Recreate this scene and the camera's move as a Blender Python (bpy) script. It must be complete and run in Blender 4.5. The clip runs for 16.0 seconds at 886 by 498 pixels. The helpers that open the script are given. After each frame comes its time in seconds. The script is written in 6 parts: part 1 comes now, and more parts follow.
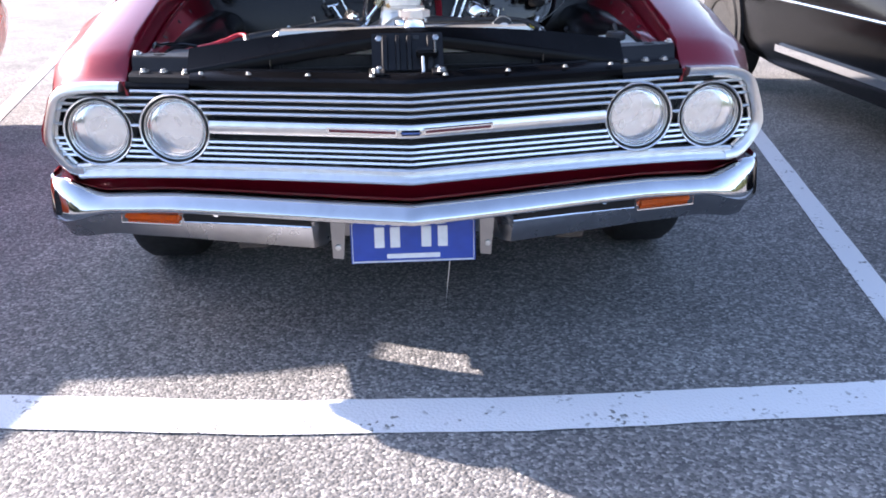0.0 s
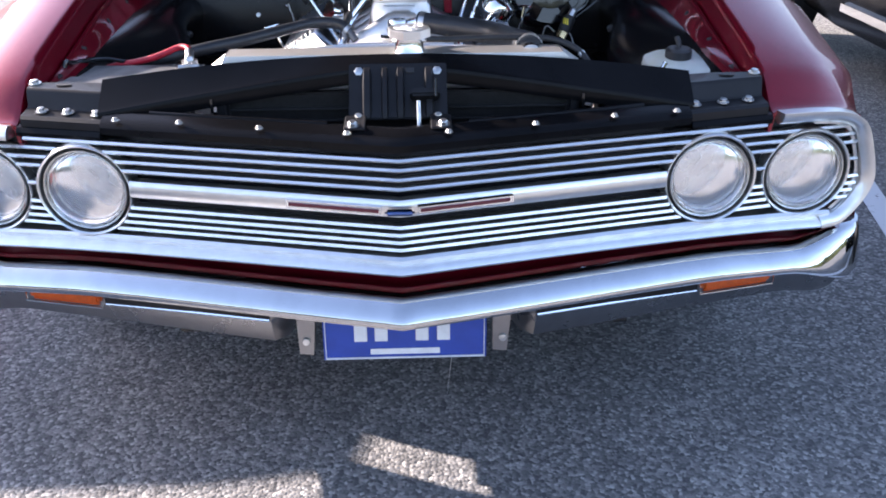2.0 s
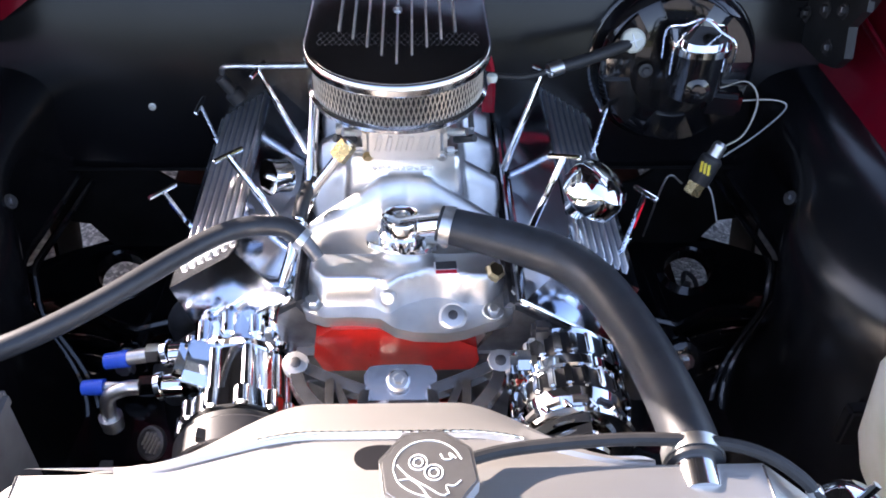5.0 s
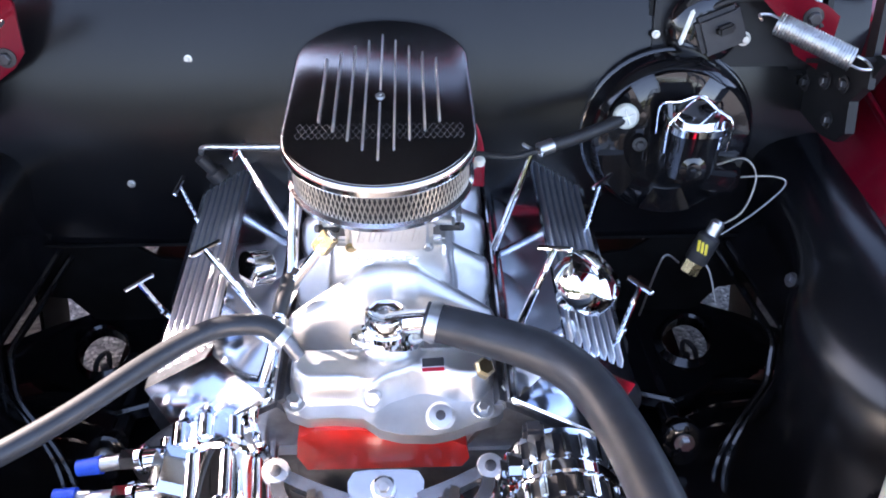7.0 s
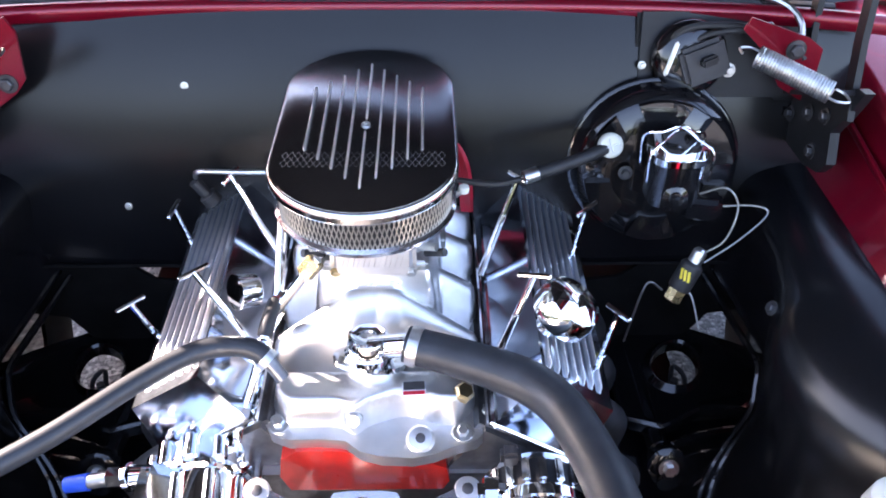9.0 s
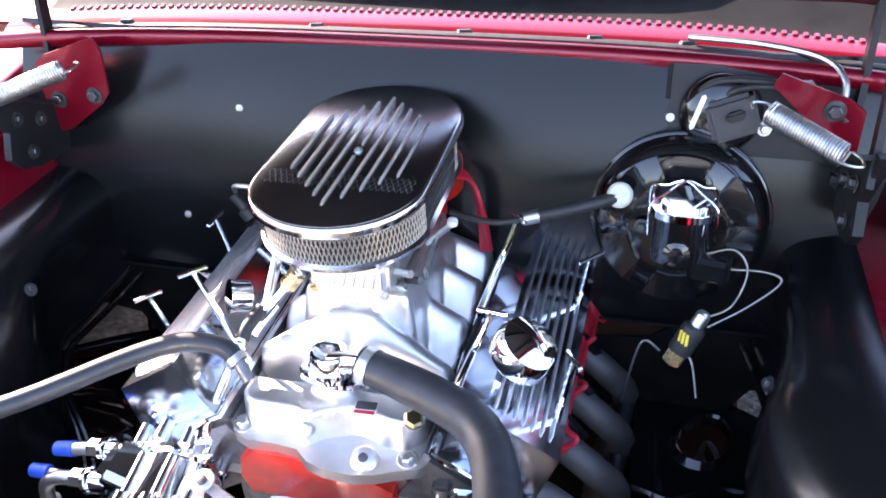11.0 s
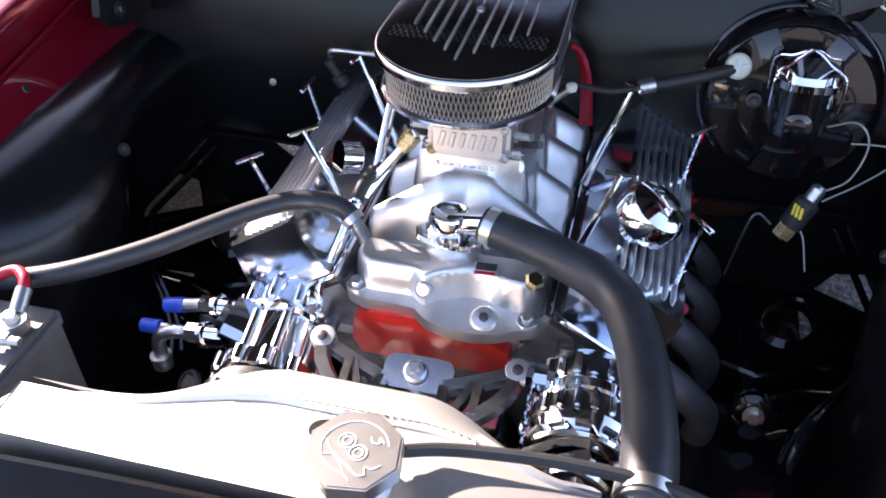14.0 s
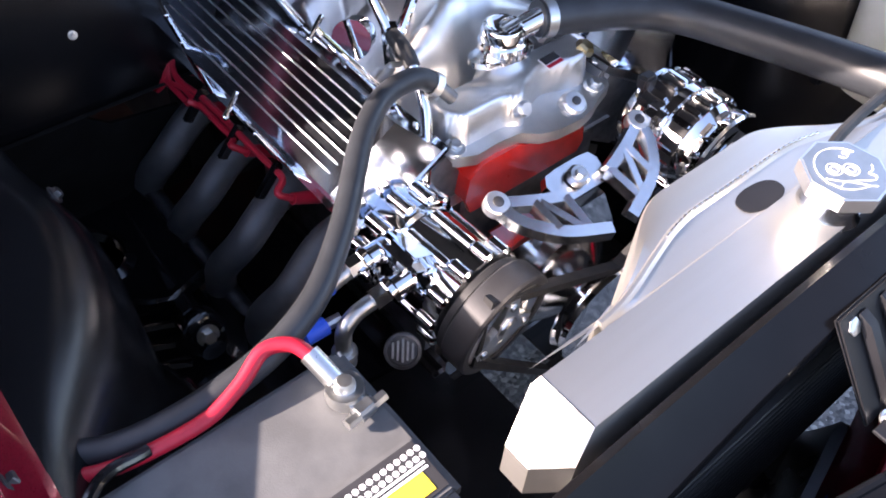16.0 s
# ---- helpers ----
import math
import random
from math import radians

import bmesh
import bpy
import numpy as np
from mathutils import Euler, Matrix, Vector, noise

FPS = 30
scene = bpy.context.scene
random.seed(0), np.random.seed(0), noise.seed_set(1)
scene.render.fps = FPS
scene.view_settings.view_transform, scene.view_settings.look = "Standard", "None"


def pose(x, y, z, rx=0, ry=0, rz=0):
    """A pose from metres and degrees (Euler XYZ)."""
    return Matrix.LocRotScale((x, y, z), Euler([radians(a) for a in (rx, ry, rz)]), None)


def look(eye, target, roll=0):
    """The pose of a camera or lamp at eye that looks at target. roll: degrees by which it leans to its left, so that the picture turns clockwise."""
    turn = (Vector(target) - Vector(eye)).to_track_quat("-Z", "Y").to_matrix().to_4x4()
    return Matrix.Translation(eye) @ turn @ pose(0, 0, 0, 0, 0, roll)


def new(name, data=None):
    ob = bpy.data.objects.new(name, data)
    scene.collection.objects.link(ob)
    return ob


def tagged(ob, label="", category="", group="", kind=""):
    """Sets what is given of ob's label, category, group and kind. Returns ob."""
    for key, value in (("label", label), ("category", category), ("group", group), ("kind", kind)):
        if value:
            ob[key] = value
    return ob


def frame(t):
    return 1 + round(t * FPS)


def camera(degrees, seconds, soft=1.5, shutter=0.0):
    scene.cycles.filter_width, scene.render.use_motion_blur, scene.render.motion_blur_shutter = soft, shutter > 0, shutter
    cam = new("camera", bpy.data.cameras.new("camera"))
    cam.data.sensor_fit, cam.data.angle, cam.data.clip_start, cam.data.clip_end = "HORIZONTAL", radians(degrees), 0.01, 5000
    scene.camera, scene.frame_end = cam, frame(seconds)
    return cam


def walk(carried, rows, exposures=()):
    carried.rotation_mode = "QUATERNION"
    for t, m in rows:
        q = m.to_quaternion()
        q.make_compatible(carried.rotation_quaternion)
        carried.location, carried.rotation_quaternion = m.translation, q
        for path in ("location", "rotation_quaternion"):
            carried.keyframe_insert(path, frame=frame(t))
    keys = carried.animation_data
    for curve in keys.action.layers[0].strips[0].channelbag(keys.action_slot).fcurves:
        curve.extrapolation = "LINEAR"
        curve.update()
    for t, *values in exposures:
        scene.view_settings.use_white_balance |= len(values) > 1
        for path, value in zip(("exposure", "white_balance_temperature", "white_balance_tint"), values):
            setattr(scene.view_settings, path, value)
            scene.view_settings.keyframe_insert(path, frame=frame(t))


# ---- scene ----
cam = camera(54.0, 16.0, soft=1.8)
PATH = [
    (0, (-0.029, 0.794, 1.09), (0.066, 2.656, 0.367), -0.9),
    (0.5, (0.0, 0.836, 1.101), (0.096, 2.69, 0.356), -0.7),
    (1, (0.085, 0.937, 1.099), (0.132, 2.789, 0.344), -0.7),
    (1.5, (0.079, 1.143, 1.114), (0.096, 2.977, 0.316), -0.0),
    (2, (0.029, 1.402, 1.208), (0.085, 3.189, 0.311), -0.4),
    (2.5, (0.066, 1.697, 1.243), (0.14, 3.453, 0.288), -0.2),
    (3, (0.099, 1.924, 1.293), (0.127, 3.641, 0.268), 0.3),
    (3.5, (0.042, 2.143, 1.35), (0.095, 3.818, 0.258), 0.4),
    (4, (-0.005, 2.291, 1.372), (0.097, 3.934, 0.237), 1.5),
    (4.5, (0.008, 2.449, 1.393), (0.102, 4.024, 0.164), 0.5),
    (5, (0.011, 2.556, 1.416), (0.075, 4.072, 0.114), 1.2),
    (7.5, (0.032, 2.647, 1.461), (0.093, 4.191, 0.191), 0.4),
    (8, (0.026, 2.648, 1.456), (0.089, 4.201, 0.197), 0.6),
    (8.5, (0.03, 2.647, 1.463), (0.079, 4.202, 0.206), 0.4),
    (9, (0.066, 2.634, 1.479), (0.093, 4.196, 0.231), 0.3),
    (9.2, (0.108, 2.622, 1.475), (0.106, 4.203, 0.249), -0.4),
    (11.3, (0.342, 2.633, 1.453), (-0.168, 4.206, 0.329), -2.2),
    (11.5, (0.302, 2.627, 1.454), (-0.234, 4.191, 0.328), -1.2),
    (12, (0.225, 2.599, 1.445), (-0.345, 4.162, 0.333), 1.0),
    (12.5, (0.212, 2.572, 1.412), (-0.376, 4.139, 0.318), 1.1),
    (13, (0.247, 2.557, 1.387), (-0.315, 4.092, 0.235), -0.3),
    (13.5, (0.245, 2.538, 1.396), (-0.259, 4.045, 0.182), -0.8),
    (14, (0.194, 2.565, 1.405), (-0.21, 4.046, 0.124), -1.2),
    (14.5, (-0.032, 2.56, 1.412), (-0.059, 4.015, 0.04), 0.7),
    (15, (-0.255, 2.599, 1.388), (0.176, 3.912, -0.058), 5.0),
    (15.5, (-0.422, 2.711, 1.37), (0.24, 3.824, -0.154), 5.1),
    (16, (-0.598, 2.772, 1.356), (0.315, 3.717, -0.152), 5.2),
]
walk(cam, [(t, look(eye, target, roll)) for t, eye, target, roll in PATH],
     exposures=[(0, 1.96, 6500, 22), (2, 1.93, 6550, 22), (3, 1.76, 6750, 23), (4, 2.70, 6900, 24), (5, 2.65, 6900, 24), (7.3, 3.24, 6900, 26), (9, 3.32, 6900, 26), (11.3, 3.55, 7000, 26), (12, 3.52, 7000, 26), (12.5, 3.35, 7000, 26), (13.5, 2.62, 7000, 26), (14.5, 2.34, 6950, 26), (15.5, 2.46, 7000, 26), (16, 2.46, 7000, 26)])

# ---- sky, sun ----
SUN = Vector((-2.0, 1.15, 0.98)).normalized()
sky = bpy.data.worlds.new("sky")
scene.world = sky
sky.use_nodes = True
wn = sky.node_tree.nodes
wl = sky.node_tree.links
sky_tex = wn.new("ShaderNodeTexSky")
sky_tex.sky_type = "NISHITA"
sky_tex.sun_disc = False
sky_tex.sun_elevation = math.asin(SUN.z)
sky_tex.sun_rotation = math.atan2(SUN.x, SUN.y)
wl.new(sky_tex.outputs[0], wn["Background"].inputs[0])
wn["Background"].inputs[1].default_value = 0.14
sun_data = bpy.data.lights.new("sun", "SUN")
sun_data.energy, sun_data.angle, sun_data.color = 5.0, radians(0.53), (1.0, 0.93, 0.83)
sun = new("sun", sun_data)
sun.matrix_world = look(SUN * 30, (0, 0, 0))


# ---- materials ----
def material(name, color, rough=0.5, metal=0.0, coat=0.0, grain=0.0, scale=60.0, bump=0.0, bump_scale=400.0, rough_var=0.1,
             second=None, spec=0.5, stretch=(1, 1, 1), transmission=0.0, ior=1.45):
    """A Principled surface with stains at one scale and fine relief at another."""
    m = bpy.data.materials.new(name)
    m.use_nodes = True
    n, l = m.node_tree.nodes, m.node_tree.links
    p = n["Principled BSDF"]
    p.inputs["Base Color"].default_value = (*color, 1)
    p.inputs["Roughness"].default_value = rough
    p.inputs["Metallic"].default_value = metal
    p.inputs["Coat Weight"].default_value = coat
    p.inputs["Coat Roughness"].default_value = 0.03
    p.inputs["Specular IOR Level"].default_value = spec
    p.inputs["Transmission Weight"].default_value = transmission
    p.inputs["IOR"].default_value = ior
    co = n.new("ShaderNodeTexCoord")
    mp = n.new("ShaderNodeMapping")
    mp.inputs["Scale"].default_value = stretch
    l.new(co.outputs["Object"], mp.inputs[0])
    if grain > 0:
        a = n.new("ShaderNodeTexNoise")
        a.inputs["Scale"].default_value = scale
        a.inputs["Detail"].default_value = 6
        l.new(mp.outputs[0], a.inputs[0])
        ramp = n.new("ShaderNodeMix")
        ramp.data_type = "RGBA"
        other = second or tuple(max(0.0, c * (1 - grain)) for c in color)
        ramp.inputs[6].default_value = (*color, 1)
        ramp.inputs[7].default_value = (*other, 1)
        sharp = n.new("ShaderNodeMapRange")
        sharp.inputs[1].default_value, sharp.inputs[2].default_value = 0.4, 0.65
        l.new(a.outputs[0], sharp.inputs[0])
        l.new(sharp.outputs[0], ramp.inputs[0])
        l.new(ramp.outputs[2], p.inputs["Base Color"])
        rr = n.new("ShaderNodeMapRange")
        rr.inputs[3].default_value, rr.inputs[4].default_value = max(0.0, rough - rough_var * 0.5), rough + rough_var
        l.new(a.outputs[0], rr.inputs[0])
        l.new(rr.outputs[0], p.inputs["Roughness"])
    if bump > 0:
        b = n.new("ShaderNodeTexNoise")
        b.inputs["Scale"].default_value = bump_scale
        b.inputs["Detail"].default_value = 4
        l.new(mp.outputs[0], b.inputs[0])
        bu = n.new("ShaderNodeBump")
        bu.inputs["Strength"].default_value = bump
        bu.inputs["Distance"].default_value = 0.002
        l.new(b.outputs[0], bu.inputs["Height"])
        l.new(bu.outputs[0], p.inputs["Normal"])
    return m


def asphalt():
    m = bpy.data.materials.new("asphalt")
    m.use_nodes = True
    n, l = m.node_tree.nodes, m.node_tree.links
    p = n["Principled BSDF"]
    co = n.new("ShaderNodeTexCoord")
    v = n.new("ShaderNodeTexVoronoi")
    v.inputs["Scale"].default_value = 128
    v.inputs["Randomness"].default_value = 1.0
    l.new(co.outputs["Object"], v.inputs["Vector"])
    tone = n.new("ShaderNodeValToRGB")
    tone.color_ramp.elements[0].position, tone.color_ramp.elements[0].color = 0.0, (0.085, 0.085, 0.086, 1)
    tone.color_ramp.elements[1].position, tone.color_ramp.elements[1].color = 1.0, (0.42, 0.405, 0.38, 1)
    e = tone.color_ramp.elements.new(0.45)
    e.color = (0.165, 0.161, 0.157, 1)
    e = tone.color_ramp.elements.new(0.8)
    e.color = (0.262, 0.254, 0.242, 1)
    sep = n.new("ShaderNodeSeparateColor")
    l.new(v.outputs["Color"], sep.inputs[0])
    l.new(sep.outputs[0], tone.inputs[0])
    big = n.new("ShaderNodeTexNoise")
    big.inputs["Scale"].default_value, big.inputs["Detail"].default_value = 2.2, 6
    l.new(co.outputs["Object"], big.inputs["Vector"])
    amount = n.new("ShaderNodeMapRange")
    amount.inputs[1].default_value, amount.inputs[2].default_value = 0.3, 0.75
    amount.inputs[3].default_value, amount.inputs[4].default_value = 1.15, 0.72
    l.new(big.outputs[0], amount.inputs[0])
    mul = n.new("ShaderNodeMix")
    mul.data_type, mul.blend_type = "RGBA", "MULTIPLY"
    mul.inputs[0].default_value = 1.0
    l.new(tone.outputs[0], mul.inputs[6])
    l.new(amount.outputs[0], mul.inputs[7])
    l.new(mul.outputs[2], p.inputs["Base Color"])
    p.inputs["Roughness"].default_value = 0.85
    bu = n.new("ShaderNodeBump")
    bu.inputs["Strength"].default_value, bu.inputs["Distance"].default_value = 0.65, 0.004
    l.new(v.outputs["Distance"], bu.inputs["Height"])
    bu.invert = True
    l.new(bu.outputs[0], p.inputs["Normal"])
    return m


def worn_paint():
    m = bpy.data.materials.new("worn_white_paint")
    m.use_nodes = True
    n, l = m.node_tree.nodes, m.node_tree.links
    p = n["Principled BSDF"]
    co = n.new("ShaderNodeTexCoord")
    v = n.new("ShaderNodeTexVoronoi")
    v.inputs["Scale"].default_value = 115
    l.new(co.outputs["Object"], v.inputs["Vector"])
    big = n.new("ShaderNodeTexNoise")
    big.inputs["Scale"].default_value, big.inputs["Detail"].default_value = 9, 8
    l.new(co.outputs["Object"], big.inputs["Vector"])
    sep = n.new("ShaderNodeSeparateColor")
    l.new(v.outputs["Color"], sep.inputs[0])
    add = n.new("ShaderNodeMath")
    add.operation = "MULTIPLY"
    l.new(sep.outputs[1], add.inputs[0])
    l.new(big.outputs[0], add.inputs[1])
    worn = n.new("ShaderNodeMapRange")
    worn.inputs[1].default_value, worn.inputs[2].default_value = 0.5, 0.58
    l.new(add.outputs[0], worn.inputs[0])
    mix = n.new("ShaderNodeMix")
    mix.data_type = "RGBA"
    mix.inputs[6].default_value, mix.inputs[7].default_value = (0.74, 0.75, 0.76, 1), (0.22, 0.22, 0.21, 1)
    l.new(worn.outputs[0], mix.inputs[0])
    l.new(mix.outputs[2], p.inputs["Base Color"])
    p.inputs["Roughness"].default_value = 0.7
    bu = n.new("ShaderNodeBump")
    bu.inputs["Strength"].default_value, bu.inputs["Distance"].default_value = 0.6, 0.003
    bu.invert = True
    l.new(v.outputs["Distance"], bu.inputs["Height"])
    l.new(bu.outputs[0], p.inputs["Normal"])
    return m


ASPHALT, LINE = asphalt(), worn_paint()
BELT_GREEN = material("unseen_belt_green", (0.045, 0.060, 0.026), 0.8, grain=0.5, scale=1.2, bump=0.3, bump_scale=3)
RED = material("candy_red_paint", (0.26, 0.0035, 0.019), 0.27, 0.50, 0.75, 0.25, 900, second=(0.17, 0.0025, 0.012), rough_var=0.08)
CHROME = material("chrome", (0.86, 0.87, 0.88), 0.045, 1.0, grain=0.06, scale=25, rough_var=0.05)
BUMPER_CHROME = material("bumper_chrome", (0.62, 0.63, 0.645), 0.04, 1.0, grain=0.08, scale=18, rough_var=0.06, bump=0.012, bump_scale=14)
# Chrome greyed and blurred to stand for the asphalt it would mirror.
APRON = material("ground_toned_chrome", (0.36, 0.36, 0.37), 0.26, 1.0, grain=0.15, scale=14, rough_var=0.1)
# Blue in this base colour stands for sky mirrored by the polished metal.
COVER = material("sky_tinted_cast_cover", (0.62, 0.68, 0.78), 0.10, 1.0, grain=0.10, scale=18, rough_var=0.10, bump=0.04, bump_scale=22)
POLISHED = material("polished_aluminium", (0.80, 0.80, 0.80), 0.12, 1.0, grain=0.08, scale=40, rough_var=0.1, bump=0.03, bump_scale=60)
CAST = material("satin_cast_aluminium", (0.74, 0.735, 0.72), 0.36, 1.0, grain=0.12, scale=30, rough_var=0.15, bump=0.08, bump_scale=350)
ANODISED = material("bright_anodised_aluminium", (0.84, 0.84, 0.83), 0.30, 1.0, grain=0.08, scale=35, rough_var=0.08)
BRUSHED = material("brushed_aluminium", (0.69, 0.672, 0.64), 0.42, 1.0, grain=0.14, scale=14, rough_var=0.14, bump=0.05, bump_scale=300, stretch=(0.05, 1, 1))
SATIN = material("satin_black_paint", (0.013, 0.013, 0.015), 0.36, 0.0, grain=0.4, scale=12, rough_var=0.15, spec=0.3, bump=0.03, bump_scale=180)
DECK = material("gloss_black_panel_paint", (0.006, 0.006, 0.007), 0.20, 0.0, grain=0.4, scale=10, rough_var=0.08, spec=0.14, bump=0.012, bump_scale=60)
WALL = material("satin_black_firewall_paint", (0.006, 0.006, 0.007), 0.22, 0.0, grain=0.3, scale=9, rough_var=0.05, spec=0.36, bump=0.01, bump_scale=160)
FENDERBLACK = material("semi_gloss_black_paint", (0.006, 0.006, 0.007), 0.20, 0.0, grain=0.3, scale=9, rough_var=0.06, spec=0.46, bump=0.015, bump_scale=90)
FINNED = material("bright_cast_fins", (0.92, 0.92, 0.92), 0.34, 1.0, grain=0.08, scale=60, rough_var=0.1, bump=0.05, bump_scale=400)
GLOSS = material("gloss_black_paint", (0.006, 0.006, 0.007), 0.12, 0.0, 0.6, grain=0.3, scale=20, rough_var=0.05)
RUBBER = material("black_rubber", (0.022, 0.022, 0.023), 0.52, grain=0.35, scale=50, bump=0.08, bump_scale=500)
HOSE = material("grey_black_rubber_hose", (0.022, 0.025, 0.030), 0.42, grain=0.3, scale=35, bump=0.05, bump_scale=300)
STEEL = material("zinc_steel", (0.62, 0.63, 0.62), 0.3, 1.0, grain=0.2, scale=80, rough_var=0.2)
DARKSTEEL = material("dark_bare_metal", (0.10, 0.10, 0.105), 0.45, 0.8, grain=0.5, scale=40, bump=0.1)
ORANGE_RED = material("engine_red_enamel", (0.62, 0.02, 0.012), 0.28, 0.0, 0.4, grain=0.2, scale=40, bump=0.04)
PLUG_RED = material("red_silicone_rubber", (0.45, 0.012, 0.03), 0.4, grain=0.2, scale=60)
MESHWIRE = material("dull_expanded_metal", (0.46, 0.43, 0.38), 0.38, 1.0, grain=0.2, scale=60)
BRAKE_LINE = material("grey_steel_line", (0.30, 0.30, 0.29), 0.35, 1.0, grain=0.2, scale=80)
BRASS = material("brass", (0.52, 0.40, 0.22), 0.25, 1.0, grain=0.2, scale=80)
BLUE = material("blue_plastic_cap", (0.02, 0.10, 0.62), 0.4, grain=0.15, scale=60)
PLATE_BLUE = material("blue_plate_enamel", (0.012, 0.06, 0.36), 0.35, 0.0, 0.3, grain=0.15, scale=30, bump=0.03)
WHITE = material("white_print", (0.78, 0.79, 0.80), 0.5, grain=0.08, scale=60)
YELLOW = material("yellow_print", (0.8, 0.6, 0.04), 0.5, grain=0.1, scale=60)
POLY = material("translucent_white_plastic", (0.72, 0.73, 0.66), 0.42, grain=0.1, scale=18, second=(0.62, 0.63, 0.52), transmission=0.15)
BATTERY = material("grey_battery_case", (0.10, 0.102, 0.104), 0.5, grain=0.25, scale=30, bump=0.1, bump_scale=600)
LENS_ORANGE = material("amber_lens", (0.80, 0.11, 0.006), 0.15, grain=0.2, scale=120, transmission=0.3)
GLASS = material("headlight_lens_glass", (0.96, 0.97, 0.98), 0.16, transmission=0.97, ior=1.40, bump=0.14, bump_scale=60, stretch=(1.0, 1.0, 0.45))
REFLECTOR = material("silvered_reflector", (0.95, 0.95, 0.95), 0.24, 1.0, grain=0.05, scale=30)
IRON = material("grey_iron", (0.20, 0.20, 0.205), 0.4, 0.8, grain=0.4, scale=40, bump=0.1)
BILLET = material("polished_billet_aluminium", (0.66, 0.66, 0.67), 0.20, 1.0, grain=0.1, scale=50, rough_var=0.12, bump=0.03, bump_scale=250)
HEADER = material("grey_ceramic_coating", (0.12, 0.12, 0.125), 0.5, 0.5, grain=0.25, scale=25, bump=0.05)
TYRE = material("tyre_rubber", (0.02, 0.02, 0.02), 0.7, grain=0.3, scale=40, bump=0.1)
BLACKCAR = material("black_car_paint", (0.003, 0.003, 0.0035), 0.16, 0.0, 0.0, grain=0.2, scale=5, spec=0.22)
ORANGECAR = material("orange_car_paint", (0.75, 0.09, 0.015), 0.25, 0.0, 1.0, grain=0.1, scale=5)
DARKGLASS = material("dark_glass", (0.01, 0.012, 0.014), 0.05, 0.0, 0.0, spec=0.25)
FINS = material("dark_condenser_fins", (0.012, 0.012, 0.0125), 0.5, 0.3, grain=0.4, scale=120, bump=0.2, bump_scale=700)
EMBLEM_RED = material("red_enamel", (0.11, 0.008, 0.02), 0.3, 0.0, 0.5, grain=0.1)
EMBLEM_BLUE = material("blue_enamel", (0.05, 0.12, 0.35), 0.3, 0.0, 0.5, grain=0.1)
DULLBLACK = material("dull_black_underseal", (0.008, 0.008, 0.008), 0.75, 0.0, grain=0.4, scale=20, bump=0.1, bump_scale=200, spec=0.08)
GREY_PLASTIC = material("charcoal_plastic", (0.03, 0.03, 0.033), 0.45, grain=0.25, scale=40, bump=0.06)


# ---- building helpers ----
def thing(name, base, label, category, group="", kind=""):
    ob = new(name)
    ob.location = base
    ob.empty_display_size = 0.05
    return tagged(ob, label, category, group, kind)


def finish(ob, angle=35.0):
    me = ob.data
    me.shade_smooth()
    me.set_sharp_from_angle(angle=radians(angle))
    return ob


def mesh_object(name, bm, mat, angle=35.0):
    bmesh.ops.recalc_face_normals(bm, faces=bm.faces)
    me = bpy.data.meshes.new(name)
    bm.to_mesh(me)
    bm.free()
    for m in mat if isinstance(mat, (list, tuple)) else [mat]:
        me.materials.append(m)
    ob = new(name, me)
    return finish(ob, angle)


def part(name, bm, mat, parent, label="", angle=35.0):
    """One mesh, built in world metres, under a thing or under a part of it."""
    ob = mesh_object(name, bm, mat, angle)
    ob.parent = parent
    if parent.type == "EMPTY":
        ob.matrix_parent_inverse = Matrix.Translation(-parent.location)
    if label:
        ob["label"] = label
    return ob


def share(name, source, m, parent):
    """Another object on the same mesh, moved by m in the world, under the same parent."""
    ob = new(name, source.data)
    ob.parent = parent
    if parent.type == "EMPTY":
        ob.matrix_parent_inverse = Matrix.Translation(-parent.location)
    ob.matrix_basis = m
    return ob


def axis_to(origin, way, up=(0, 0, 1)):
    """A frame whose z points along way."""
    z = Vector(way).normalized()
    x = Vector(up).cross(z)
    if x.length < 1e-4:
        x = Vector((1, 0, 0))
    x.normalize()
    y = z.cross(x)
    m = Matrix((x, y, z)).transposed().to_4x4()
    m.translation = Vector(origin)
    return m


def bevel(bm, width, segments=2, angle=30.0):
    es = [e for e in bm.edges if len(e.link_faces) == 2 and e.calc_face_angle(0) > radians(angle)]
    bmesh.ops.bevel(bm, geom=es, offset=width, segments=segments, affect="EDGES", clamp_overlap=True)
    return bm


def box(size, m=None, width=0.0, segments=2, bm=None):
    own = bmesh.new()
    bmesh.ops.create_cube(own, size=1.0)
    bmesh.ops.scale(own, vec=size, verts=own.verts)
    if width:
        bevel(own, width, segments)
    if m is not None:
        bmesh.ops.transform(own, matrix=m, verts=own.verts)
    return join(bm, own)


def join(bm, own):
    """Adds own to bm, and returns the one that holds all."""
    if bm is None:
        return own
    me = bpy.data.meshes.new("tmp")
    own.to_mesh(me)
    own.free()
    bm.from_mesh(me)
    bpy.data.meshes.remove(me)
    return bm


